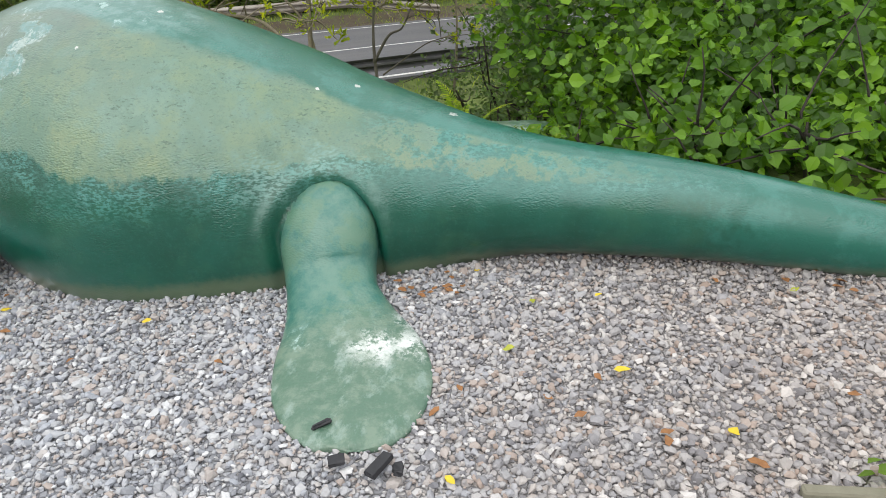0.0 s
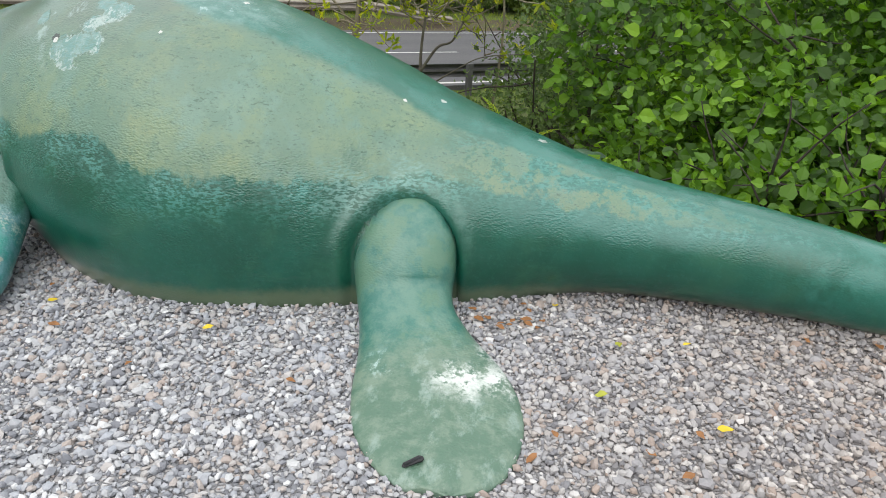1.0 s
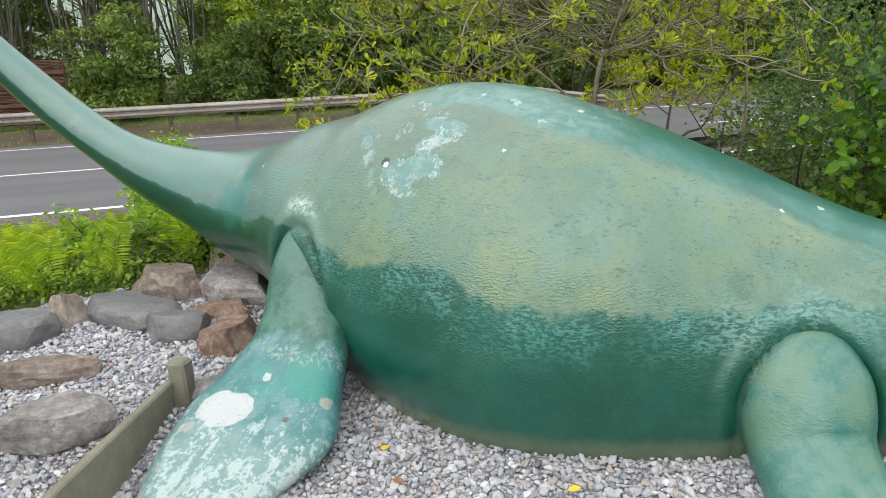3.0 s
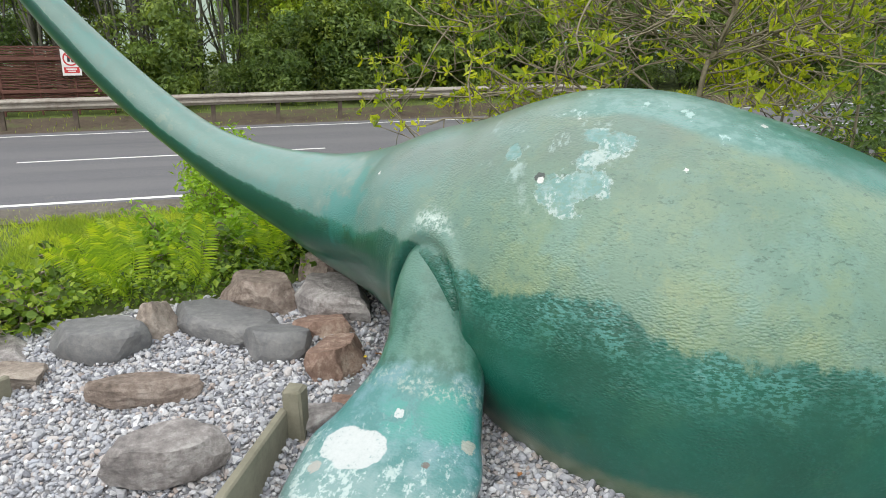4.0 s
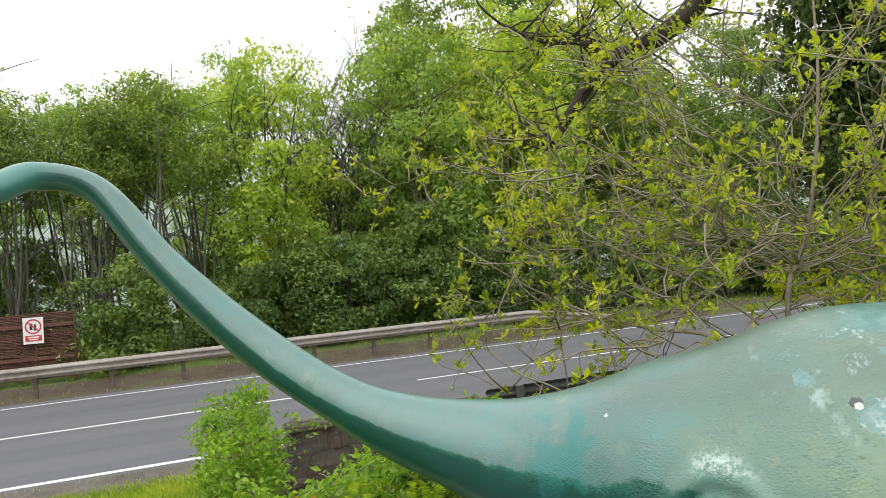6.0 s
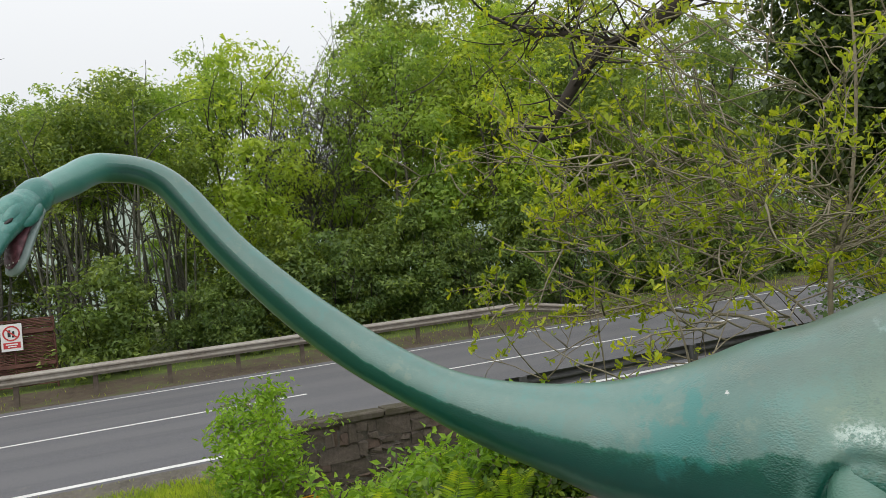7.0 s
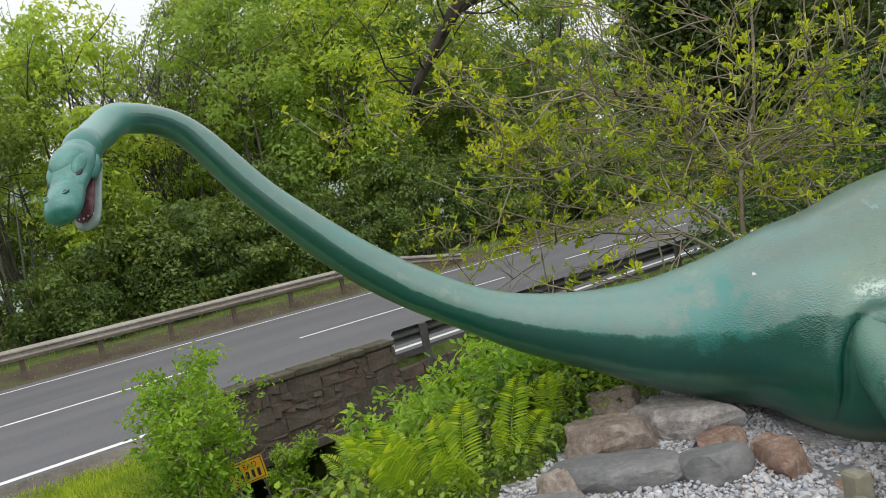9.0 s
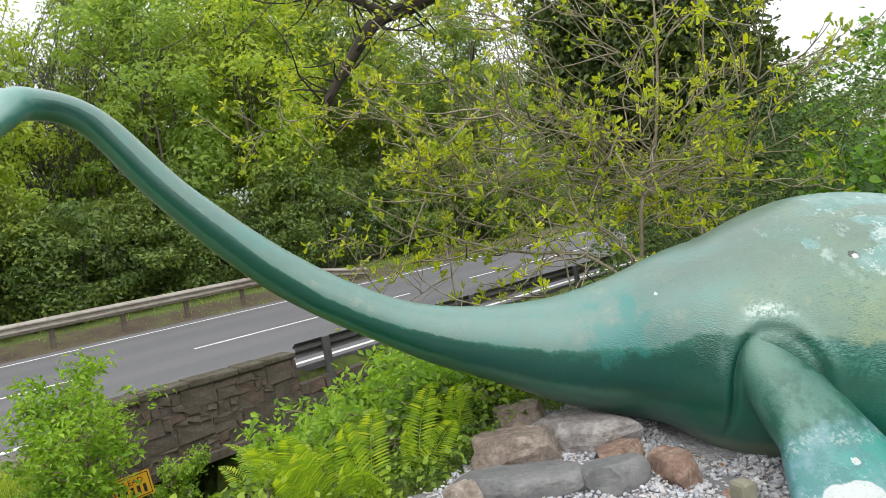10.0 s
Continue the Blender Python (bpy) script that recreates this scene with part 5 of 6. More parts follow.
# culvert sides, roof and back, coloured near-black for the shade inside
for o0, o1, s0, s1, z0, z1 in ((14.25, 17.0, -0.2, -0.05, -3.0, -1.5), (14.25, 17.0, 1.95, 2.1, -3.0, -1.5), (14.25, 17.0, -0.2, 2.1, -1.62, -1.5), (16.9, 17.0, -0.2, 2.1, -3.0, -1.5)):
    wall_block("culvert_side", s0, s1, z0, z1, o0, o1, M_CULVERT_SHADE, 0.0, 0.0)

# ---- fence and signs ----
fence = empty("wattle_fence", "red-brown woven wattle fence behind the guard rail", "fence")
rods = []
for k in range(4):
    rnd = random.Random(k + 3)
    pts = [(t, 0.022 * math.sin(t * 2 * math.pi / 1.0 + k * math.pi) + rnd.uniform(-0.008, 0.008), rnd.uniform(-0.012, 0.012)) for t in np.linspace(-1.45, 1.45, 24)]
    v, f = tube(pts, [0.017 + 0.004 * rnd.random()] * 24, 5)
    rods.append(mesh_from("rod", v, f, M_WATTLE, smooth=True))
rw = random.Random(4)
for panel in range(4):
    sc = -6.12 - 2.92 * panel
    x, y = at_road(sc, FENCE_O)
    zb = road_z(x, y) + 0.35
    rails = []
    for h in (0.55, 1.45):
        bm = box((2.9, 0.05, 0.10), pose(x - RN[0] * 0.06, y - RN[1] * 0.06, zb + h, 0, 0, 36.1), 0.008, 0.004, panel)
        bm.verts.index_update()
        rails.append(([w.co[:] for w in bm.verts], [tuple(w.index for w in q.verts) for q in bm.faces]))
        bm.free()
    v, f = join(rails)
    woven = part_mesh("panel_frame", mesh_from("panel_frame", v, f, M_WATTLE), fence, "two rails that hold the woven rods")
    for i in range(46):
        part_mesh("rod", rods[rw.randrange(4)], woven, "", pose(x + RN[0] * rw.uniform(-0.012, 0.012), y, zb + i * 0.0395 + rw.uniform(-0.006, 0.006), rw.uniform(-8, 8), 0, 36.1 + (180 if i % 2 else 0)))
    for j in range(4):
        xs_, ys_ = at_road(sc - 1.45 + j * 0.967, FENCE_O)
        v, f = tube([(0, 0, 0), (0.01, 0, 0.9), (0, 0, 1.95)], [0.03, 0.028, 0.022], 6)
        part_mesh("stake", mesh_from("stake", v, f, M_WATTLE), woven, "", pose(xs_, ys_, zb - 0.12))

sign = empty("warning_sign", "white no-walking sign with red ring on the wattle fence", "sign")
sx, sy = at_road(-5.66, FENCE_O - 0.14)
SIGN = pose(sx, sy, 1.365, 90, 0, 36.1)


def flat(name, pts, mat, parent, m, depth=0.0, label="", thick=0.003):
    """A flat shape with a little thickness, in the plane of its parent's face."""
    n = len(pts)
    v = [(x, y, depth) for x, y in pts] + [(x, y, depth + thick) for x, y in pts]
    f = [tuple(range(n))[::-1], tuple(range(n, 2 * n))] + [(i, (i + 1) % n, (i + 1) % n + n, i + n) for i in range(n)]
    return part_mesh(name, mesh_from(name, v, f, mat), parent, label, m)


def rect(x0, y0, x1, y1):
    return [(x0, y0), (x1, y0), (x1, y1), (x0, y1)]


def ring_part(name, cx, cy, r0, r1, mat, parent, m, depth):
    v, f = [], []
    for i in range(32):
        a = 2 * math.pi * i / 32
        for r in (r0, r1):
            v.append((cx + r * math.cos(a), cy + r * math.sin(a), depth))
    for i in range(32):
        j = (i + 1) % 32
        f.append((2 * i, 2 * i + 1, 2 * j + 1, 2 * j))
    return part_mesh(name, mesh_from(name, v, f, mat), parent, "", m)


sign.matrix_world = SIGN
HERE = Matrix.Identity(4)
sign_face = flat("panel", rect(-0.25, -0.36, 0.25, 0.36), M_WHITE, sign, HERE, 0.0, "white sign face", 0.008)
ring_part("ring", 0, 0.11, 0.165, 0.205, M_RED, sign_face, HERE, 0.013)
flat("symbol", rect(-0.085, 0.02, -0.015, 0.20), M_BLACK, sign_face, HERE, 0.010)
flat("symbol", rect(0.015, 0.0, 0.075, 0.17), M_BLACK, sign_face, HERE, 0.010)
flat("slash", [(-0.14, 0.215), (-0.115, 0.24), (0.14, 0.005), (0.115, -0.02)], M_RED, sign_face, HERE, 0.014)
flat("text_panel", rect(-0.20, -0.29, 0.20, -0.13), M_RED, sign_face, HERE, 0.010)
flat("text_bar", rect(-0.14, -0.20, 0.14, -0.165), M_WHITE, sign_face, HERE, 0.015)
flat("text_bar", rect(-0.10, -0.255, 0.10, -0.225), M_WHITE, sign_face, HERE, 0.015)

ysign = empty("road_sign", "low yellow road works sign with black lettering among plants", "sign")
yx, yy = at_road(-0.30, 12.5)
YS = pose(yx, yy, -1.30, 84, 0, 22) @ Matrix.Rotation(radians(6), 4, "Z") @ Matrix.Scale(0.66, 4)
ysign.matrix_world = YS
yface = flat("panel", rect(-0.36, -0.24, 0.36, 0.24), M_YELLOW, ysign, HERE, 0.0, "yellow sign face", 0.01)
for r in (rect(-0.33, 0.20, 0.33, 0.215), rect(-0.33, -0.215, 0.33, -0.20), rect(-0.33, -0.2, -0.315, 0.2), rect(0.315, -0.2, 0.33, 0.2)):
    flat("border", r, M_BLACK, yface, HERE, 0.012)
cu = bpy.data.curves.new("lettering", "FONT")
cu.body, cu.size, cu.align_x, cu.extrude = "EAD", 0.15, "CENTER", 0.001
txt_ob = new("lettering_source", cu)
txt_me = bpy.data.meshes.new_from_object(txt_ob)
bpy.data.objects.remove(txt_ob)
txt_me.materials.clear()
txt_me.materials.append(M_BLACK)
part_mesh("lettering", txt_me, yface, "", pose(0.08, 0.05, 0.014))
flat("text_bar", rect(-0.20, 0.05, -0.12, 0.155), M_BLACK, yface, HERE, 0.012)
for i in range(5):
    flat("text_bar", rect(-0.27 + i * 0.115, -0.16, -0.21 + i * 0.115, 0.0), M_BLACK, yface, HERE, 0.012)
for dx in (-0.28, 0.28):
    part("leg", box((0.04, 0.04, 1.6), pose(dx, -0.72, -0.03, 90), 0.004), M_RAILDARK, ysign)


# ---- plants ----
def bent(start, way, length, rng, n=7, droop=0.0, wob=0.12, lift=0.0):
    """A wavering path of n points."""
    p, d = np.array(start, float), np.array(way, float)
    d /= np.linalg.norm(d)
    out = [p.copy()]
    for _ in range(n - 1):
        d = d + rng.normal(0, wob, 3) + np.array([0, 0, lift - droop])
        d /= np.linalg.norm(d)
        p = p + d * length / (n - 1)
        out.append(p.copy())
    return np.array(out)


def put_parts(name, pieces, label, category, group="", m=None):
    """An Empty with its mesh parts: (part name, verts, faces, material, smooth)."""
    top = empty(name, label, category, group, "", m)
    for pn, v, f, mat, smooth in pieces:
        part_mesh(pn, mesh_from(pn, v, f, mat, smooth=smooth), top)
    return top


def crown_points(rng, blobs, n, clump=0.3, shell=0.55, per=26, flat=0.6):
    """Points in clumps through a set of ellipsoids (centre, radii), thicker near their skin."""
    vol = np.array([r[0] * r[1] * r[2] for _, r in blobs])
    pick = rng.choice(len(blobs), -(-n // per), p=vol / vol.sum())
    d = rng.normal(size=(len(pick), 3))
    d /= np.linalg.norm(d, axis=1, keepdims=True)
    rad = shell + (1 - shell) * rng.random((len(pick), 1)) ** 0.7
    c = np.array([blobs[i][0] for i in pick]) + d * rad * np.array([blobs[i][1] for i in pick])
    pts = np.repeat(c, per, 0)[:n]
    return pts + rng.normal(0, clump, pts.shape) * np.array([1, 1, flat])


def leaf_normals(rng, n, up=0.9):
    d = rng.normal(size=(n, 3))
    d /= np.linalg.norm(d, axis=1, keepdims=True)
    d[:, 2] = d[:, 2] * 0.6 + up
    return d


def clump_points(rng, blobs, n, size, per):
    """Leaves on the skins of many rounded clumps through a set of ellipsoids, with the way that each one faces."""
    vol = np.array([r[0] * r[1] * r[2] for _, r in blobs])
    m = -(-n // per)
    pick = rng.choice(len(blobs), m, p=vol / vol.sum())
    d = rng.normal(size=(m, 3))
    d /= np.linalg.norm(d, axis=1, keepdims=True)
    c = np.array([blobs[i][0] for i in pick]) + d * (0.35 + 0.65 * rng.random((m, 1)) ** 0.6) * np.array([blobs[i][1] for i in pick])
    rad = size * rng.uniform(0.55, 1.35, (m, 1))
    c, rad = np.repeat(c, per, 0)[:n], np.repeat(rad, per, 0)[:n]
    w = rng.normal(size=(len(c), 3))
    w[:, 2] += 0.45
    w /= np.linalg.norm(w, axis=1, keepdims=True)
    far = rng.random((len(c), 1)) ** 0.45 * np.where(rng.random((len(c), 1)) < 0.14, 1.45, 1.0)
    return c + w * far * rad * np.array([1.15, 1.15, 0.72]), w * 0.9 + rng.normal(0, 0.45, w.shape) + np.array([0, 0, 0.25])


def wood_tree(seed, height, blobs, n, size, leafmat, stems, spread, bark, clump=0.62, per=130):
    """A woodland tree at the origin: stems with limbs, and a crown of small leaves."""
    rng = np.random.default_rng(seed)
    tubes = []
    for i in range(stems):
        a = rng.uniform(0, 2 * np.pi)
        way = np.array([math.cos(a) * spread, math.sin(a) * spread, 1.0])
        base = (math.cos(a) * 0.18 * (stems > 1), math.sin(a) * 0.18 * (stems > 1), -0.3)
        path = bent(base, way, height * rng.uniform(0.75, 0.95), rng, 9, wob=0.06, lift=0.04)
        r0 = (0.17 if stems == 1 else 0.075) * height / 10
        tubes.append(tube(path, np.linspace(r0, r0 * 0.22, 9), 7))
        for j in range(9 if stems == 1 else 5):
            k = rng.integers(2, 8)
            b = rng.uniform(0, 2 * np.pi)
            p2 = bent(path[k], (math.cos(b), math.sin(b), 0.7), height * rng.uniform(0.14, 0.3), rng, 6, wob=0.15)
            tubes.append(tube(p2, np.linspace(r0 * 0.36, 0.008, 6), 5))
    tv, tf = join(tubes)
    pts, nor = clump_points(rng, blobs, n, clump, per)
    lv, lf = leaves(pts, rng.uniform(0.6, 1.3, len(pts)) * size * 1.25, nor, rng, LEAF3, FACE3)
    return put_parts("woodland_tree", [("trunk", tv, tf, bark, True), ("crown", lv, lf, leafmat, False)], "", "tree", "woodland trees")


def stamp(protos, places):
    """Copies of the first trees at the places (x, y, turn, scale, index, label)."""
    for x, y, turn, sc, k, label in places:
        ob = copy_thing(protos[k], pose(x, y, gz(x, y) - 0.05, 0, 0, turn) @ Matrix.Diagonal((sc, sc, sc, 1)))
        ob["label"] = label
    for p in protos:
        for c in p.children_recursive:
            bpy.data.objects.remove(c)
        bpy.data.objects.remove(p)


TALL = [
    wood_tree(1, 11.0, [((0, 0, 8.4), (2.5, 2.5, 2.4)), ((0.8, 0.3, 9.8), (1.6, 1.6, 1.6)), ((-1.2, 0.5, 6.9), (1.5, 1.5, 1.0))], 12000, 0.148, M_WOOD2, 4, 0.16, M_STEM),
    wood_tree(2, 12.5, [((0, 0, 7.5), (2.8, 2.8, 4.4)), ((0.4, -0.5, 4.0), (2.2, 2.2, 2.0)), ((-0.5, 0, 11), (1.6, 1.6, 1.9))], 15500, 0.155, M_WOOD1, 1, 0.04, M_BARK),
    wood_tree(3, 10.0, [((0, 0, 5.8), (2.3, 2.3, 3.8)), ((1.1, 0, 3.2), (1.6, 1.6, 1.7)), ((-1.1, 0.4, 3.6), (1.6, 1.6, 1.9))], 13500, 0.148, M_WOOD2, 3, 0.22, M_BARK),
]
EDGE = [
    wood_tree(4, 3.2, [((0, 0, 1.5), (1.7, 1.3, 1.5)), ((0.9, 0, 0.9), (1.1, 1.0, 0.9)), ((-1.0, 0.2, 1.0), (1.1, 1.0, 1.0))], 8500, 0.13, M_WOOD1, 5, 0.5, M_DARKBARK, 0.42, 110),
    wood_tree(5, 9.5, [((0, 0, 8.2), (1.8, 1.8, 1.6)), ((0.6, 0, 6.4), (1.3, 1.3, 1.2))], 5000, 0.137, M_WOOD1, 6, 0.15, M_STEM),
    wood_tree(6, 4.2, [((0, 0, 2.3), (1.5, 1.3, 1.9)), ((0.8, 0, 1.2), (1.1, 1.0, 1.1))], 8500, 0.127, M_WOOD1, 4, 0.35, M_BARK, 0.40, 110),
]


def fan_tree(seed, height):
    """A thin tree whose many slender branches fan upwards, hardly in leaf yet."""
    rng = np.random.default_rng(seed)
    tubes, tips = [], []
    for i in range(6):
        a = rng.uniform(0, 2 * np.pi)
        path = bent((math.cos(a) * 0.2, math.sin(a) * 0.2, -0.3), (math.cos(a) * 0.18, math.sin(a) * 0.18, 1.0), height * 0.62, rng, 8, wob=0.05)
        tubes.append(tube(path, np.linspace(0.085, 0.035, 8), 6))
        for j in range(13):
            k = rng.integers(3, 8)
            b = rng.uniform(0, 2 * np.pi)
            way = np.array([math.cos(b) * 0.62, math.sin(b) * 0.62, 1.0])
            p2 = bent(path[k], way, height * rng.uniform(0.22, 0.46), rng, 7, wob=0.06)
            tubes.append(tube(p2, np.linspace(0.026, 0.008, 7), 4))
            for _ in range(5):
                p3 = bent(p2[rng.integers(2, 6)], way + rng.normal(0, 0.5, 3), height * rng.uniform(0.08, 0.2), rng, 4, wob=0.1)
                tubes.append(tube(p3, np.linspace(0.013, 0.006, 4), 3))
                tips.append(p3[-1])
    tv, tf = join(tubes)
    tips = np.array(tips)
    p = np.repeat(tips, 5, 0) + rng.normal(0, 0.16, (len(tips) * 5, 3))
    lv, lf = leaves(p, rng.uniform(0.07, 0.14, len(p)), leaf_normals(rng, len(p)), rng, LEAF3, FACE3)
    return put_parts("woodland_tree", [("branchwork", tv, tf, M_STEM, True), ("crown", lv, lf, M_WOOD2, False)], "", "tree", "woodland trees")


protos = TALL + EDGE + [fan_tree(8, 10.5)]
rw = random.Random(21)
places = []
LBL = ("multi-stemmed tree with yellow-green spring leaves", "tall full-leaved green tree in the wood", "leafy yellow-green tree at the wood's edge", "dense dark green bush under the trees", "thin bare-stemmed trees leafy only at the top", "tall green bush at the wood's edge", "slender tree with pale fanned branches, barely in leaf")


def plant(s, o, k, sc):
    x, y = at_road(s, o)
    places.append((x, y, rw.uniform(0, 360), sc, k, LBL[k]))


WOOD_WEST = [(-50, 31, 0, 0.8), (-41, 30, 1, 0.75), (-34, 31, 2, 0.8), (-28, 30, 0, 0.8), (-23, 29, 2, 0.82), (-19.5, 31, 0, 0.85), (-16.5, 28.5, 4, 0.85), (-14.0, 30.5, 0, 0.88), (-11.5, 28.2, 4, 0.95), (-9.3, 30.5, 0, 0.95), (-7.0, 28.0, 4, 0.9), (-5.0, 30.5, 0, 0.86)]
WOOD_MIDDLE = [(-2.6, 28.0, 4, 0.98), (-0.5, 30, 0, 0.95), (1.6, 28.4, 2, 1.14), (3.9, 29.2, 6, 1.12), (5.5, 31.0, 6, 1.15), (4.6, 33.5, 2, 0.8), (6.9, 28.4, 2, 1.25), (9.2, 30.5, 1, 1.2), (11.4, 28.3, 2, 1.35), (14.0, 30.0, 1, 1.2), (14.5, 11.4, 3, 0.9)]
WOOD_EAST = [(16.8, 28.0, 1, 1.0), (17.5, 12.0, 5, 0.85), (19.5, 30.0, 2, 1.15), (19.5, 12.2, 2, 0.6), (21.5, 11.6, 3, 1.1), (22.5, 28.0, 1, 1.0), (24, 9.5, 1, 0.55), (24.5, 31, 1, 1.08), (26, 12.2, 5, 1.1), (26.6, 30, 1, 1.0), (30.5, 28.5, 2, 0.95), (33.5, 31, 1, 1.08), (30, 14, 1, 0.55), (35, 30, 1, 0.9), (40, 29, 1, 0.95), (46, 30, 1, 1.1), (52, 29, 1, 1.1)]
for s, o, k, sc in WOOD_WEST + WOOD_MIDDLE + WOOD_EAST:
    plant(s, o, k, sc)
for i in range(19):
    plant(-30 + i * 3.4 + rw.uniform(-0.6, 0.6), rw.uniform(36, 40), rw.choice((0, 4, 0)) if i < 9 else rw.choice((0, 1, 1)), (0.9 if i < 9 else 0.62 if i < 12 else 1.3 if i < 16 else 0.8) * rw.uniform(0.95, 1.05))
for i in range(35):
    s = -21 + i * 1.75
    if -16 < s < -4.2 or (s < 1 and i % 2):
        continue
    plant(s + rw.uniform(-0.4, 0.4), rw.uniform(25.9, 27.4), rw.choice((3, 3, 5)), rw.uniform(0.8, 1.25))
for i in range(5):
    plant(-17 + i * 2.9, rw.uniform(28.0, 29.5), rw.choice((3, 5)), rw.uniform(0.5, 0.7))
for i in range(9):
    plant(-15.5 + i * 1.75 + rw.uniform(-0.4, 0.4), rw.uniform(26.6, 29.0), 4, rw.uniform(0.72, 0.92))
for i in range(16):
    plant(-26 + i * 1.75, rw.uniform(31.5, 34.5), (4, 0, 4, 5)[i % 4], rw.uniform(0.9, 1.15))
for i in range(7):
    plant(0.5 + i * 1.5, rw.uniform(26.4, 29.5), (3, 5)[i % 2], rw.uniform(0.9, 1.2))
for i in range(9):
    plant(-32 + i * 5.2, rw.uniform(40, 45), (2, 1)[i % 2], rw.uniform(0.72, 0.85))
plant(14.5, 33.0, 1, 1.28)
plant(20.5, 34.0, 1, 1.30)
stamp(protos, places)

# ivy-clad tree on the near side, with the long limb over the road
rng = np.random.default_rng(31)
IVX, IVY_ = 2.7, 14.6
g0 = gz(IVX, IVY_)
trunk = bent((IVX, IVY_, g0 - 0.2), (0.02, 0, 1), 11.5, rng, 10, wob=0.03)
tv, tf = tube(trunk, np.linspace(0.34, 0.1, 10), 10)
limb = spline([(2.6, 14.6, 8.6), (0.6, 15.1, 7.9), (-1.1, 15.6, 6.87), (-1.63, 15.6, 6.40), (-2.38, 15.6, 6.03), (-3.18, 15.6, 5.78), (-3.81, 15.6, 5.08), (-4.5, 15.6, 4.2)], 4)[0]
limbs = [tube(limb, np.linspace(0.30, 0.09, len(limb)), 8)]
fork = spline([(-2.9, 15.6, 5.86), (-3.4, 15.6, 6.2), (-3.78, 15.6, 6.35), (-4.4, 15.5, 6.45), (-5.2, 15.3, 6.9)], 4)[0]
limbs.append(tube(fork, np.linspace(0.11, 0.03, len(fork)), 7))
twig_ends = []
for path, cnt in ((limb, 46), (fork, 24)):
    for i in range(cnt):
        k = rng.integers(len(path) // 3, len(path))
        a = rng.uniform(0, 2 * np.pi)
        p2 = bent(path[k], (math.cos(a), math.sin(a) * 0.7, rng.uniform(-0.5, 0.9)), rng.uniform(0.8, 2.3), rng, 6, wob=0.22)
        limbs.append(tube(p2, np.linspace(0.028, 0.006, 6), 5))
        twig_ends += [p2[-1], p2[-2], p2[-3]]
lv_, lf_ = join(limbs)
tw = np.array(twig_ends)
tp = np.repeat(tw, 6, 0) + rng.normal(0, 0.20, (len(tw) * 6, 3))
sv, sf = leaves(tp, rng.uniform(0.09, 0.15, len(tp)), leaf_normals(rng, len(tp)), rng, ASH, FACEA)
ip = crown_points(rng, [((IVX, IVY_, g0 + 2.6), (1.9, 1.5, 2.0)), ((IVX - 0.3, IVY_, g0 + 5.4), (2.1, 1.8, 2.6)), ((IVX - 0.5, IVY_, g0 + 8.6), (2.2, 1.9, 2.4)), ((IVX - 1.6, IVY_ + 0.2, g0 + 6.6), (1.5, 1.3, 1.6)), ((IVX - 1.8, IVY_ + 0.1, g0 + 4.8), (1.3, 1.2, 1.8)), ((IVX + 1.9, IVY_, g0 + 2.9), (1.6, 1.3, 1.5)), ((IVX + 0.3, IVY_, g0 + 4.2), (2.0, 1.7, 2.0))], 80000, 0.2, 0.40)
iv, if_ = leaves(ip, rng.uniform(0.08, 0.17, len(ip)), leaf_normals(rng, len(ip), 0.5), rng)
put_parts("ivy_tree", [("trunk", tv, tf, M_DARKBARK, True), ("limb", lv_, lf_, M_DARKBARK, True), ("limb_foliage", sv, sf, M_SPRING, False), ("crown", iv, if_, M_IVY, False)], "tall tree smothered in dark ivy with a long bare limb", "tree")


def leafy_shrub(name, label, stems, leafmat, leafsize, shape, faces, per_tip, seed, bark=M_TWIG, tip_spread=0.10, side=(2, 5), up=0.7, category="shrub", rosette=False):
    """Stems: (path, base radius, list of (share along, direction, length)). Twigs branch off; leaves sit at their ends."""
    rng = np.random.default_rng(seed)
    tubes, tips = [], []
    for path, r0, branches in stems:
        path = spline(path, 5)[0]
        tubes.append(tube(path, np.linspace(r0, r0 * 0.3, len(path)), 7))
        tips += [path[-1]]
        for share, way, length in branches:
            k = int(share * (len(path) - 1))
            p2 = bent(path[k], way, length, rng, 10, wob=0.25, droop=0.05)
            tubes.append(tube(p2, np.linspace(r0 * 0.27, 0.0035, 10), 6))
            tips += [p2[-1]]
            for _ in range(rng.integers(*side)):
                j = rng.integers(3, 10)
                d = np.array(way) + rng.normal(0, 0.75, 3)
                p3 = bent(p2[j], d, length * rng.uniform(0.15, 0.42), rng, 6, wob=0.16, lift=0.03)
                tubes.append(tube(p3, np.linspace(0.008, 0.003, 6), 4))
                tips += [p3[-1]]
                for _ in range(2):
                    p4 = bent(p3[rng.integers(2, 6)], d + rng.normal(0, 0.8, 3), length * rng.uniform(0.06, 0.16), rng, 4, wob=0.2)
                    tubes.append(tube(p4, np.linspace(0.005, 0.002, 4), 3))
                    tips += [p4[-1]]
    tips = np.array(tips)
    if rosette:
        # young leaves burst from the buds in bunches, each bunch of its own size
        tips = tips[rng.random(len(tips)) < 0.94 - 0.5 * step(2.9, 3.5, tips[:, 2]) * step(-2.0, -1.3, tips[:, 0])]
        p = np.repeat(tips, per_tip, 0)
        ways = np.repeat(rng.normal(0, 0.35, tips.shape) + (0, 0, 0.45), per_tip, 0) + rng.normal(0, 0.62, p.shape)
        grown = np.repeat(rng.uniform(0.55, 1.25, len(tips)), per_tip)
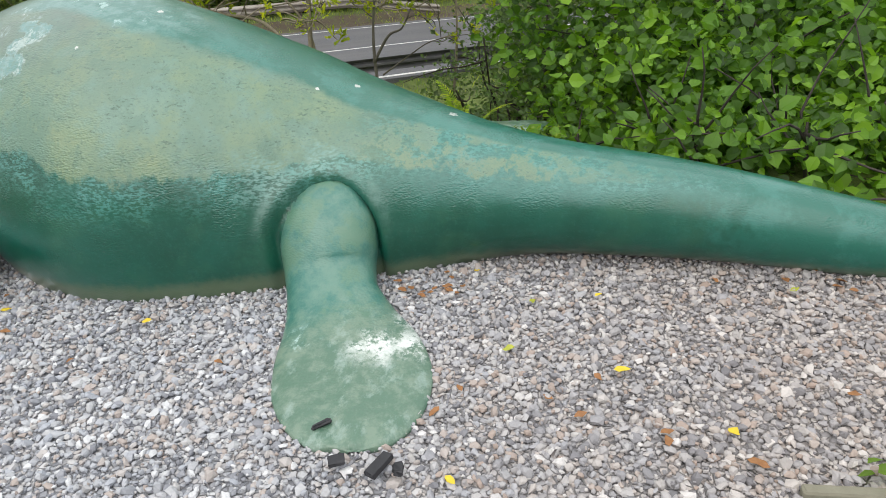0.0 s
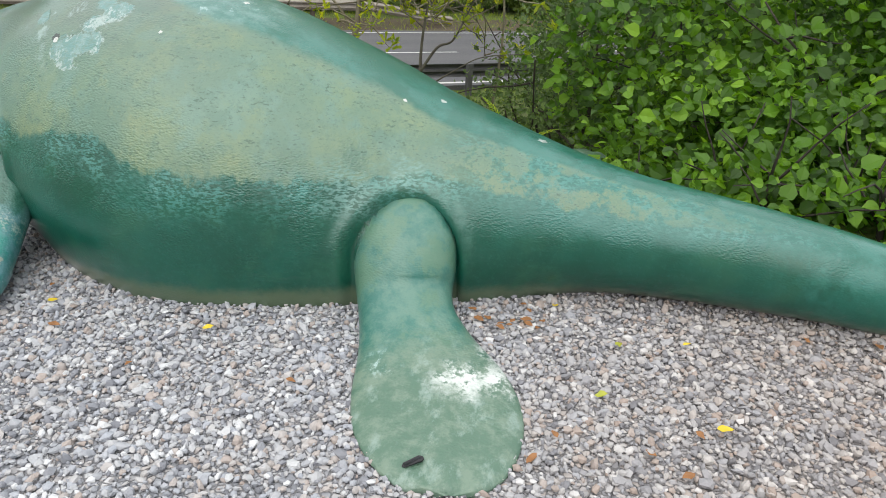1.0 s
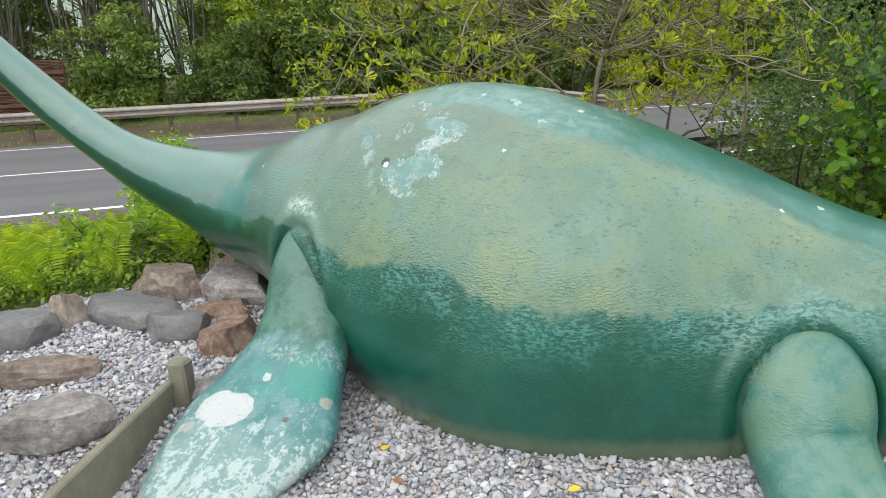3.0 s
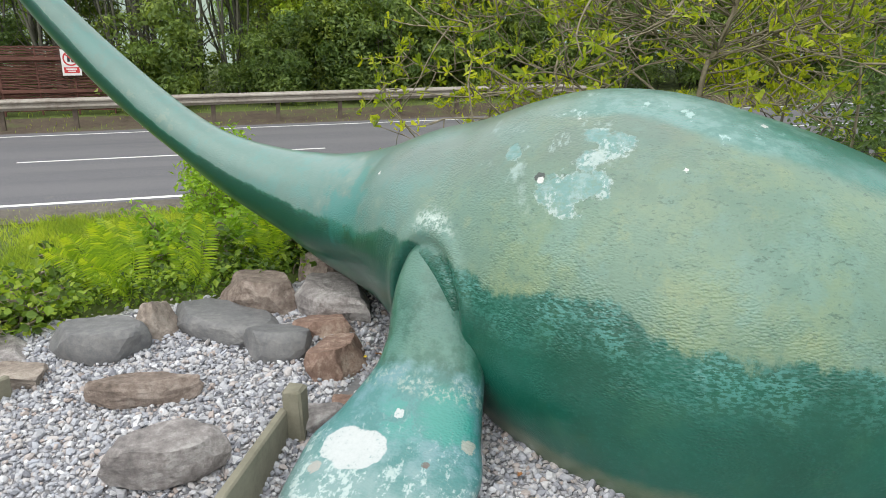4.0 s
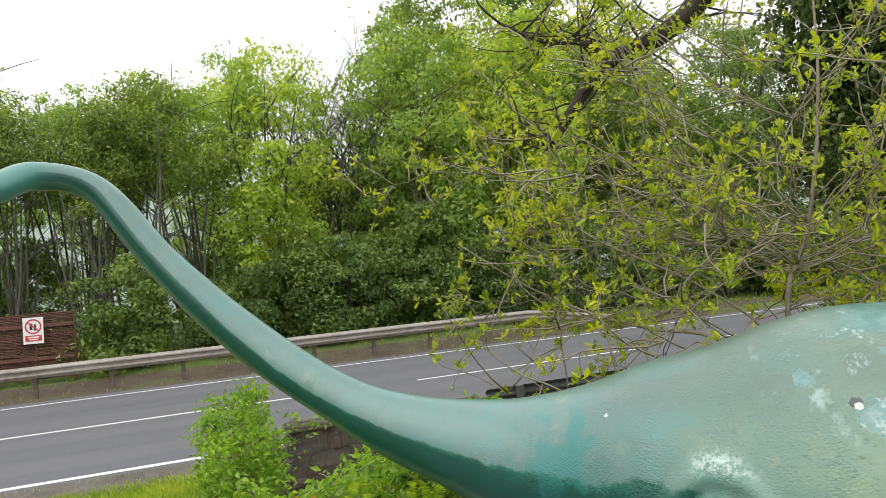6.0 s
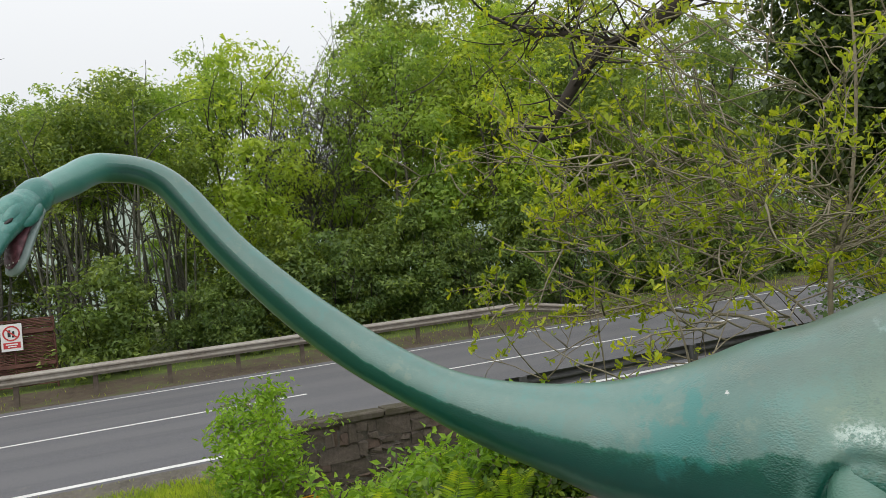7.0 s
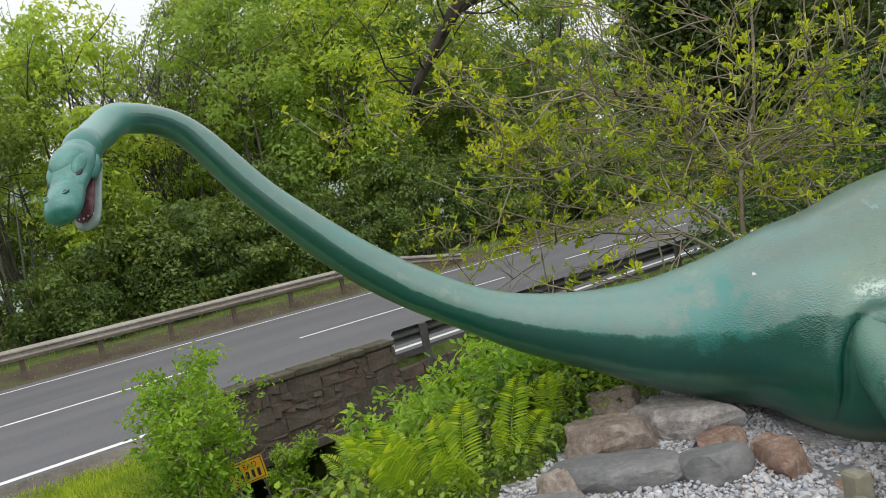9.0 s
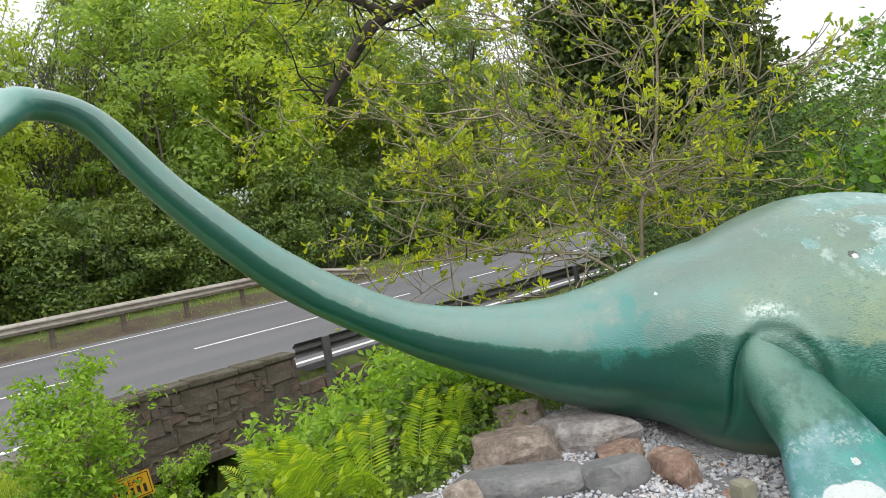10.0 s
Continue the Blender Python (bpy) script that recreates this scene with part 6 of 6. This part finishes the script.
        lv, lf = leaves(p + rng.normal(0, 0.008, p.shape), grown * rng.uniform(0.75, 1.15, len(p)) * leafsize, ways, rng, shape, faces, ways)
    else:
        p = np.repeat(tips, per_tip, 0)
        p = p + rng.normal(0, tip_spread, p.shape)
        lv, lf = leaves(p, rng.uniform(0.7, 1.2, len(p)) * leafsize, leaf_normals(rng, len(p), up), rng, shape, faces)
    tv, tf = join(tubes)
    return put_parts(name, [("branchwork", tv, tf, bark, True), ("foliage", lv, lf, leafmat, False)], label, category)


def left_branches(rng, n, lo, hi, long=(1.2, 3.2), turn=180, wide=45, rise=(0.0, 0.5)):
    out = []
    for _ in range(n):
        a = radians(turn + rng.normal(0, wide))
        out.append((rng.uniform(lo, hi), (math.cos(a), math.sin(a) * 0.8, rng.uniform(*rise)), rng.uniform(*long)))
    return out


rng = np.random.default_rng(77)
sap = [((-1.95, 6.75, -0.75), (-1.81, 6.65, 1.14), (-1.70, 6.62, 1.50), (-1.60, 6.6, 1.83), (-1.50, 6.6, 2.35), (-1.44, 6.6, 2.87), (-1.42, 6.6, 3.35), (-1.40, 6.6, 4.3)),
       ((-1.85, 6.68, 0.55), (-2.3, 6.85, 0.95), (-2.75, 7.0, 1.04), (-3.2, 7.1, 1.18), (-3.8, 7.25, 1.48), (-4.4, 7.4, 1.9)),
       ((-1.85, 6.8, 0.2), (-1.9, 6.8, 0.9), (-2.4, 6.9, 1.38), (-3.2, 7.0, 1.85), (-3.8, 7.1, 2.4), (-4.15, 7.2, 2.75)),
       ((-0.9, 7.4, -0.8), (-0.7, 7.4, 0.8), (-0.75, 7.3, 1.8), (-0.6, 7.3, 3.0), (-0.4, 7.3, 3.9))]
leafy_shrub("oak_sapling", "sprawling young tree with pale twigs and yellow-green spring leaves", [
    (sap[0], 0.022, left_branches(rng, 15, 0.25, 0.62, (1.2, 3.0), 180, 48, (0.35, 1.1)) + left_branches(rng, 1, 0.6, 0.95, (0.5, 1.2), 180, 70, (0.1, 0.8)) + left_branches(rng, 5, 0.3, 0.9, (0.5, 1.2), 0, 60, (0.1, 0.9)) + left_branches(rng, 13, 0.16, 0.42, (0.9, 2.4), 185, 65, (0.15, 0.8)) + left_branches(rng, 13, 0.22, 0.42, (1.2, 2.8), 178, 42, (-0.05, 0.40)) + left_branches(np.random.default_rng(78), 9, 0.15, 0.36, (0.8, 1.9), 10, 50, (0.0, 0.5)) + left_branches(np.random.default_rng(79), 14, 0.14, 0.30, (0.6, 1.7), 5, 60, (-0.12, 0.25))),
    (sap[1], 0.018, left_branches(rng, 5, 0.4, 0.95, (0.5, 1.2), 180, 55, (0.0, 0.6))),
    (sap[2], 0.013, left_branches(rng, 11, 0.3, 0.95, (0.6, 1.6), 180, 55, (0.2, 1.0))),
    (sap[3], 0.014, left_branches(rng, 3, 0.3, 0.98, (0.5, 1.3), 160, 80, (0.0, 0.7)))],
    M_SPRING, 0.070, OAK, FACEO, 7, 5, M_TWIG, 0.034, (5, 9), 0.7, "tree", True)

leafy_shrub("sapling_shoot", "thin dark shoots with a few leaves behind the statue's back", [
    (((-1.25, 6.7, -0.8), (-1.28, 6.62, 0.5), (-1.27, 6.6, 0.9), (-1.22, 6.6, 1.25)), 0.020, [(0.75, (-0.6, 0.2, 0.7), 0.5), (0.9, (0.4, 0.1, 0.8), 0.4)]),
    (((-1.29, 6.6, 0.62), (-1.15, 6.6, 0.83), (-1.03, 6.6, 0.89), (-0.93, 6.6, 1.08), (-0.8, 6.55, 1.35)), 0.013, [(0.6, (0.8, 0.0, 0.25), 0.35), (0.9, (0.6, 0.1, 0.5), 0.35)]),
    (((-1.22, 6.6, 0.52), (-1.0, 6.6, 0.66), (-0.78, 6.6, 0.78), (-0.4, 6.6, 0.83)), 0.008, [(0.6, (0.7, 0.0, 0.3), 0.25)])],
    M_SPRING, 0.062, OAK, FACEO, 5, 15, M_BARK, 0.03, (1, 3), 0.7, "shrub", True)

# big-leaved bush behind the tail, small-leaved bush beside it
rng = np.random.default_rng(41)


def bush(name, label, blobs, n, size, mat, shape, faces, seed, bark, stem_n, clump=0.14, per=9, shell=0.7):
    rng = np.random.default_rng(seed)
    tubes = []
    for i in range(stem_n):
        c, r = blobs[i % len(blobs)]
        x, y = c[0] + rng.uniform(-0.5, 0.5) * r[0], c[1] + rng.uniform(-0.4, 0.4) * r[1]
        z0 = gz(x, y) - 0.1
        d = rng.normal(0, 0.35, 3)
        d[2] = 1.0
        p = bent((x, y, z0), d, c[2] + r[2] * 0.8 - z0, rng, 8, wob=0.12)
        tubes.append(tube(p, np.linspace(0.022, 0.006, 8), 6))
        for _ in range(5):
            p2 = bent(p[rng.integers(2, 7)], rng.normal(0, 1, 3), rng.uniform(0.3, 0.9), rng, 5, wob=0.15)
            tubes.append(tube(p2, np.linspace(0.009, 0.003, 5), 4))
    tv, tf = join(tubes)
    pts = crown_points(rng, blobs, n, clump, shell, per)
    nor = leaf_normals(rng, n, 0.8)
    nor[:, 1] -= 0.45
    lv, lf = leaves(pts, rng.gamma(9, 0.95 / 9, n).clip(0.35, 1.6) * size, nor, rng, shape, faces)
    return put_parts(name, [("branchwork", tv, tf, bark, True), ("foliage", lv, lf, mat, False)], label, "bush")


bush("hazel_bush", "bright green big-leaved hazel bush behind the statue's tail",
     [((1.0, 5.6, 0.2), (0.95, 0.75, 0.75)), ((2.1, 5.5, 0.2), (1.0, 0.75, 0.85)), ((3.2, 5.5, 0.3), (1.0, 0.8, 1.0)), ((1.5, 6.3, 0.95), (1.1, 0.8, 0.9)), ((2.7, 6.3, 1.2), (1.2, 0.8, 1.0)), ((0.6, 6.5, 0.8), (0.8, 0.7, 0.9)), ((4.2, 6.0, 0.9), (1.0, 0.8, 1.3)), ((1.7, 4.75, 0.05), (0.9, 0.55, 0.38)), ((2.7, 4.6, 0.0), (0.9, 0.65, 0.42)), ((0.7, 4.95, 0.05), (0.6, 0.45, 0.4)), ((3.7, 4.7, 0.0), (0.9, 0.7, 0.5)), ((2.6, 4.15, 0.12), (0.9, 0.3, 0.2)), ((3.6, 4.1, 0.12), (0.9, 0.4, 0.25)), ((0.9, 4.5, 0.12), (0.5, 0.35, 0.30)), ((1.6, 4.25, 0.12), (0.6, 0.3, 0.28)), ((2.3, 4.0, 0.10), (0.6, 0.2, 0.2))],
     34000, 0.066, M_HAZEL, HAZEL, FACEH, 42, M_DARKBARK, 26, 0.13, 20, 0.66)
bush("hazel_bush", "low hazel shoots leaning over the statue's tail",
     [((1.1, 4.75, 0.34), (0.5, 0.35, 0.22)), ((1.7, 4.55, 0.36), (0.5, 0.35, 0.24)), ((2.3, 4.4, 0.36), (0.5, 0.35, 0.24)), ((2.9, 4.2, 0.34), (0.5, 0.4, 0.22)), ((1.4, 5.2, 0.5), (0.7, 0.35, 0.32)), ((2.3, 5.0, 0.5), (0.7, 0.4, 0.32))],
     7500, 0.063, M_HAZEL, HAZEL, FACEH, 46, M_DARKBARK, 14, 0.11, 14, 0.4)
bush("privet_bush", "small-leaved dark green bush behind the statue's back",
     [((-0.25, 7.3, 0.2), (0.75, 0.8, 0.9)), ((0.5, 7.8, 0.5), (0.9, 0.8, 1.2)), ((0.0, 6.3, -0.05), (0.55, 0.6, 0.55)), ((1.6, 8.2, 1.2), (1.2, 0.9, 1.5)), ((0.4, 8.6, 1.0), (0.9, 0.8, 1.4))],
     24000, 0.046, M_PRIVET, LEAF4, FACE4, 43, M_DARKBARK, 18, 0.10, 12)
bush("privet_bush", "loose small-leaved bush on the bank before the road",
     [((-0.25, 10.8, 0.1), (0.75, 0.7, 1.2)), ((0.55, 11.0, 0.5), (1.0, 0.8, 1.4)), ((-0.1, 10.6, -0.7), (0.8, 0.7, 0.7))],
     9000, 0.066, M_PRIVET, LEAF4, FACE4, 47, M_DARKBARK, 12, 0.16, 12)
bush("hazel_bush", "tall green bush at the far end of the tail",
     [((4.6, 8.0, 1.3), (1.6, 1.2, 1.9)), ((6.2, 8.4, 1.4), (1.6, 1.3, 2.0)), ((3.2, 9.2, 1.5), (1.4, 1.1, 1.9))],
     9000, 0.11, M_HAZEL, LEAF4, FACE4, 44, M_DARKBARK, 12, 0.2, 14)

# ash shrub in the ditch
rng = np.random.default_rng(51)
stems = []
for i in range(7):
    a = rng.uniform(0, 2 * np.pi)
    x, y = -7.80 + 0.22 * math.cos(a), 8.45 + 0.22 * math.sin(a)
    h = rng.uniform(-0.12, 0.22) if i else 0.42
    stems.append((((x, y, gz(x, y) - 0.1), (x + 0.1 * math.cos(a), y + 0.1 * math.sin(a), -0.6), (x + 0.3 * math.cos(a), y + 0.25 * math.sin(a), h - 0.35), (x + 0.38 * math.cos(a) * (i > 0), y + 0.3 * math.sin(a), h)), 0.018,
                  [(rng.uniform(0.10, 0.98), (math.cos(b), math.sin(b), 0.5), rng.uniform(0.3, 0.6)) for b in rng.uniform(0, 2 * np.pi, 15)]))
leafy_shrub("ash_shrub", "bright green young ash shrub growing from the ditch", stems, M_SHRUB, 0.092, SLIM, FACE4, 7, 52, M_TWIG, 0.06, (2, 4), 0.8)
LEDGE = at_road(0.55, 13.45)
for k, (x, y, top, r) in enumerate(((*LEDGE, -1.38, 0.28), (-3.9, 6.4, 0.42, 0.4), (-4.6, 5.9, 0.15, 0.4), (-4.35, 5.25, 0.32, 0.35), (-3.95, 5.25, 0.42, 0.35), (-3.6, 5.5, 0.5, 0.35), (-3.25, 5.4, 0.42, 0.3), (-4.1, 5.75, 0.25, 0.35), (-3.05, 5.7, 0.3, 0.3), (-4.7, 4.9, 0.25, 0.3), (-3.75, 4.95, 0.5, 0.3))):
    rng = np.random.default_rng(60 + k)
    stems = []
    for i in range(5):
        a = rng.uniform(0, 2 * np.pi)
        z0 = gz(x, y)
        stems.append((((x, y, z0 - 0.1), (x + 0.3 * r * math.cos(a), y + 0.3 * r * math.sin(a), (z0 + top) / 2), (x + r * math.cos(a), y + r * math.sin(a), top + rng.uniform(-0.15, 0.05))), 0.012,
                      [(rng.uniform(0.3, 0.98), (math.cos(b), math.sin(b), 0.5), rng.uniform(0.2, 0.4)) for b in rng.uniform(0, 2 * np.pi, 8)]))
    leafy_shrub("ash_shrub", "small bright green shrub among the ferns", stems, M_SHRUB, 0.075, SLIM, FACE4, 7, 70 + k, M_TWIG, 0.05, (2, 4), 0.8)


# brambles and nettles beside the rocks
for k, (x, y, top) in enumerate(((-5.0, 3.72, 0.26), (-5.32, 3.72, 0.20), (-5.15, 4.0, 0.22), (-4.88, 3.5, 0.24), (-4.38, 4.5, 0.40), (-3.95, 4.75, 0.45), (-4.95, 4.35, 0.26))):
    rng = np.random.default_rng(160 + k)
    stems = []
    for i in range(6):
        a = rng.uniform(0, 2 * np.pi)
        z0 = gz(x, y)
        stems.append((((x, y, z0 - 0.05), (x + 0.07 * math.cos(a), y + 0.07 * math.sin(a), (z0 + top) / 2), (x + 0.2 * math.cos(a), y + 0.2 * math.sin(a), top + rng.uniform(-0.1, 0.04))), 0.008,
                      [(rng.uniform(0.25, 0.98), (math.cos(b), math.sin(b), 0.35), rng.uniform(0.1, 0.24)) for b in rng.uniform(0, 2 * np.pi, 7)]))
    leafy_shrub("bramble", "green bramble and nettle clump beside the rocks", stems, M_NETTLE, 0.044, ROUND, FACER, 3, 170 + k, M_TWIG, 0.03, (1, 3), 0.9, "plant")


# ferns
def frond_mesh(length, seed):
    rng = np.random.default_rng(seed)
    n = 34
    t = np.linspace(0, 1, n)
    out = np.stack([length * (0.30 * t + 0.24 * t ** 2), rng.normal(0, 0.004, n), length * (0.98 * t - 0.36 * t ** 2.6)], -1)
    v, f = tube(out, np.linspace(0.006, 0.0015, n), 4)
    verts, faces = [v], [tuple(q) for q in f]
    k = len(v)
    for i in range(5, n):
        span = length * 0.165 * (math.sin(math.pi * min(1, 0.18 + 0.82 * t[i])) ** 0.75) * rng.uniform(0.9, 1.1) + 0.008
        tan = out[i] - out[i - 1]
        tan /= np.linalg.norm(tan)
        for s in (-1, 1):
            w = np.array([0, s, 0]) * 0.93 + tan * 0.35
            w /= np.linalg.norm(w)
            b0 = out[i]
            wid = length * 0.0165
            drop = np.array([0, 0, -0.10 * span])
            pts = [b0, b0 + w * span * 0.35 + tan * wid * 0.6, b0 + w * span * 0.7 + tan * wid * 0.45 + drop * 0.4, b0 + w * span + drop, b0 + w * span * 0.7 - tan * wid * 0.45 + drop * 0.4, b0 + w * span * 0.35 - tan * wid * 0.6]
            verts.append(np.array(pts))
            faces += [(k, k + 1, k + 5), (k + 1, k + 2, k + 4, k + 5), (k + 2, k + 3, k + 4)]
            k += 6
    return mesh_from("frond", np.concatenate(verts), faces, M_FERN, smooth=False)


FRONDS = [frond_mesh(l, i) for i, l in enumerate((1.2, 1.05, 0.95, 1.15))]
rw = random.Random(17)
FERNS = [(-4.9, 5.2, 0.62), (-4.55, 5.35, 0.72), (-5.1, 4.8, 0.60), (-4.95, 4.35, 0.58), (-4.2, 5.2, 0.62), (-3.75, 5.05, 0.62), (-3.4, 5.0, 0.45), (-3.0, 5.3, 0.45), (-4.0, 4.9, 0.55), (-3.55, 5.3, 0.5), (-3.9, 5.7, 0.6), (-3.35, 5.75, 0.5), (-2.6, 5.6, 0.35),
         (-0.55, 6.1, 0.7), (-1.2, 6.4, 0.75), (-4.85, 6.5, 0.55), (-3.6, 4.75, 0.45), (-3.1, 4.85, 0.5), (-4.15, 4.6, 0.4), (-4.82, 4.12, 0.50), (-3.95, 4.45, 0.4)]
for x, y, sc in FERNS:
    fern = empty("fern", "bright yellow-green fern behind the rocks" if x < -2 else "bright green fern behind the statue's back", "fern", "ferns", "", pose(x, y, gz(x, y) - 0.02))
    n = rw.randint(5, 7)
    for i in range(n):
        part_mesh("frond", FRONDS[rw.randrange(4)], fern, "", pose(0, 0, 0, rw.uniform(-8, 8), rw.uniform(-30, 4), i * 360 / n + rw.uniform(-16, 16)) @ Matrix.Scale(sc * rw.uniform(0.8, 1.1), 4))

# upright ferns that stand clear of the nettles, their fronds turned to the gravel: (frond, lean, sideways lean, turn, scale)
for x, y, fronds in ((-4.45, 3.86, ((0, -34, 14, -60, 0.50), (3, -36, -6, -75, 0.53), (1, -30, 30, -50, 0.44), (2, -8, 8, -95, 0.40), (1, -12, -30, 230, 0.36))),
                     (-4.66, 3.95, ((1, -26, 22, -60, 0.54), (0, -20, 38, -70, 0.46), (2, -32, 4, -80, 0.48), (3, 0, 10, -30, 0.38))),
                     (-4.22, 4.08, ((0, -36, -14, -75, 0.50), (2, -30, 12, -50, 0.42), (3, -18, -34, -95, 0.44)))):
    fern = empty("fern", "tall upright yellow-green fern beside the grey boulder", "fern", "ferns", "", pose(x, y, gz(x, y) - 0.02))
    for k, lean, side, turn, sc in fronds:
        part_mesh("frond", FRONDS[k], fern, "", pose(0, 0, 0, 0, 0, turn) @ pose(0, 0, 0, side) @ pose(0, 0, 0, 0, lean) @ Matrix.Scale(sc, 4))

# undergrowth and grass
rng = np.random.default_rng(91)


def scatter(n, x0, x1, y0, y1, test):
    p = np.stack([rng.uniform(x0, x1, n), rng.uniform(y0, y1, n)], -1)
    return p[test(p[:, 0], p[:, 1])]


def road_o(x, y):
    return RN[0] * x + RN[1] * y


def road_s(x, y):
    return RD[0] * x + RD[1] * y


p = scatter(105000, -11, 2.5, 3.2, 12.5, lambda x, y: (y > bed_edge(x) - 0.06) & (road_o(x, y) < np.where(road_s(x, y) > 2.9, 13.75, 12.6)) & ~((road_s(x, y) < -3.2) & (road_o(x, y) > 10.2)) & ~((road_o(x, y) > 9.5) & (road_s(x, y) > -0.6) & (road_s(x, y) < 2.8)))
tall = 0.03 + 0.20 * np.array([0.5 + 0.5 * noise.noise(Vector((a * 0.9, b * 0.9, 3))) for a, b in p])
q = np.c_[p, ground_z(p[:, 0], p[:, 1]) + tall * rng.random(len(p)) ** 0.6]
pb = scatter(18000, -6.5, -2.6, 2.5, 6, lambda x, y: (y > bed_edge(x) - 0.08) & (y < bed_edge(x) + 0.8))
hb = 0.03 + 0.20 * np.array([0.5 + 0.5 * noise.noise(Vector((a * 1.7, b * 1.7, 8))) for a, b in pb])
q = np.vstack([q, np.c_[pb, ground_z(pb[:, 0], pb[:, 1]) + hb * rng.random(len(pb)) ** 0.7 + 0.02]])
q = q[(q[:, 0] < 0.25) | (q[:, 1] > 6.5)]
pb = scatter(9000, -6.2, -3.9, 3.2, 4.9, lambda x, y: (y > bed_edge(x) - 0.02) & (y < bed_edge(x) + 1.1))
hb = 0.02 + 0.12 * np.array([max(0, 0.4 + noise.noise(Vector((a * 4.1, b * 4.1, 5)))) for a, b in pb])
q = np.vstack([q, np.c_[pb, ground_z(pb[:, 0], pb[:, 1]) + hb * rng.random(len(pb))]])
close = step(7.5, 5.0, q[:, 1])
v, f = leaves(q, rng.gamma(5, 0.033 / 5, len(q)).clip(0.014, 0.075) * (1 - 0.15 * close), leaf_normals(rng, len(q), 0.9), rng)
thing("undergrowth", v, f, M_NETTLE, "low green nettles and weeds on the bank", "undergrowth", kind="stuff")


def grass(name, p, h, label):
    n = len(p)
    z = ground_z(p[:, 0], p[:, 1])
    a = rng.uniform(0, 2 * np.pi, n)
    w = rng.uniform(0.003, 0.007, n)
    hh = h * rng.uniform(0.5, 1.2, n)
    lean = rng.normal(0, 0.3, (n, 2)) * hh[:, None]
    d = np.stack([np.cos(a) * w, np.sin(a) * w], -1)
    base = np.c_[p, z - 0.02]
    v = np.stack([base + np.c_[d, 0 * z], base - np.c_[d, 0 * z], base + np.c_[lean * 0.4 - d * 0.7, hh * 0.6], base + np.c_[lean, hh]], 1).reshape(-1, 3)
    i = np.arange(n) * 4
    f = np.concatenate([np.stack([i, i + 1, i + 2], -1), np.stack([i, i + 2, i + 3], -1)])
    thing(name, v, f, M_GRASS, label, "grass", kind="stuff")


p = scatter(190000, -22, -2, 1, 16, lambda x, y: (road_o(x, y) > 9.0) & (road_o(x, y) < 14.3) & (road_s(x, y) < -1.7) & (road_s(x, y) > -13))
grass("grass", p, 0.11, "short bright green grass on the near verge")
p = scatter(150000, -12, 0, 4, 13, lambda x, y: (road_o(x, y) > 8.0) & (road_o(x, y) < 14.06) & (road_s(x, y) > -4.0) & (road_s(x, y) < -0.3))
grass("grass", p, 0.12, "longer bright grass on the bank of the ditch")
p = scatter(60000, -26, 10, 10, 34, lambda x, y: (road_o(x, y) > 23.0) & (road_o(x, y) < 26.2))
grass("grass", p[rng.random(len(p)) < 0.16 + 0.4 * (road_s(p[:, 0], p[:, 1]) > 5) + 0.4 * step(8.0, 13.0, road_s(p[:, 0], p[:, 1]))], 0.13, "patchy grass under the far guard rail")
p = scatter(9000, -8, 12, 8, 24, lambda x, y: (road_o(x, y) > 12.2) & (road_o(x, y) < 14.1) & (road_s(x, y) > 3.0) & (road_s(x, y) < 15))
grass("grass", p, 0.16, "rough grass at the foot of the near guard rail")
weed = empty("weed", "small green weed growing at the gravel's edge", "weed", m=pose(1.12, 2.43, float(bed_z(1.12, 2.43)) + 0.005))
for i in range(9):
    a = i * 2.4
    v, f = leaves(np.array([(0.03 * math.cos(a), 0.03 * math.sin(a), 0.02 + 0.008 * i)]), [rng.uniform(0.03, 0.045)], np.array([(math.cos(a) * 0.5, math.sin(a) * 0.5, 1.0)]), rng, ROUND, FACER)
    part_mesh("leaf", mesh_from("leaf", v, f, M_NETTLE), weed)
v, f = tube([(0, 0, -0.02), (0.004, 0, 0.05), (0.0, 0.004, 0.10)], [0.003, 0.0025, 0.0015], 5)
part_mesh("stem", mesh_from("stem", v, f, M_NETTLE), weed)

# ---- loch and hill beyond the wood ----
x0, y0 = at_road(0, 70)
v = [(x0 + RD[0] * a + RN[0] * b, y0 + RD[1] * a + RN[1] * b, -5.5) for a, b in ((-900, 0), (900, 0), (900, 700), (-900, 700))]
thing("water", v, [(0, 1, 2, 3)], M_WATER, "pale grey loch water beyond the trees", "water", kind="structure")
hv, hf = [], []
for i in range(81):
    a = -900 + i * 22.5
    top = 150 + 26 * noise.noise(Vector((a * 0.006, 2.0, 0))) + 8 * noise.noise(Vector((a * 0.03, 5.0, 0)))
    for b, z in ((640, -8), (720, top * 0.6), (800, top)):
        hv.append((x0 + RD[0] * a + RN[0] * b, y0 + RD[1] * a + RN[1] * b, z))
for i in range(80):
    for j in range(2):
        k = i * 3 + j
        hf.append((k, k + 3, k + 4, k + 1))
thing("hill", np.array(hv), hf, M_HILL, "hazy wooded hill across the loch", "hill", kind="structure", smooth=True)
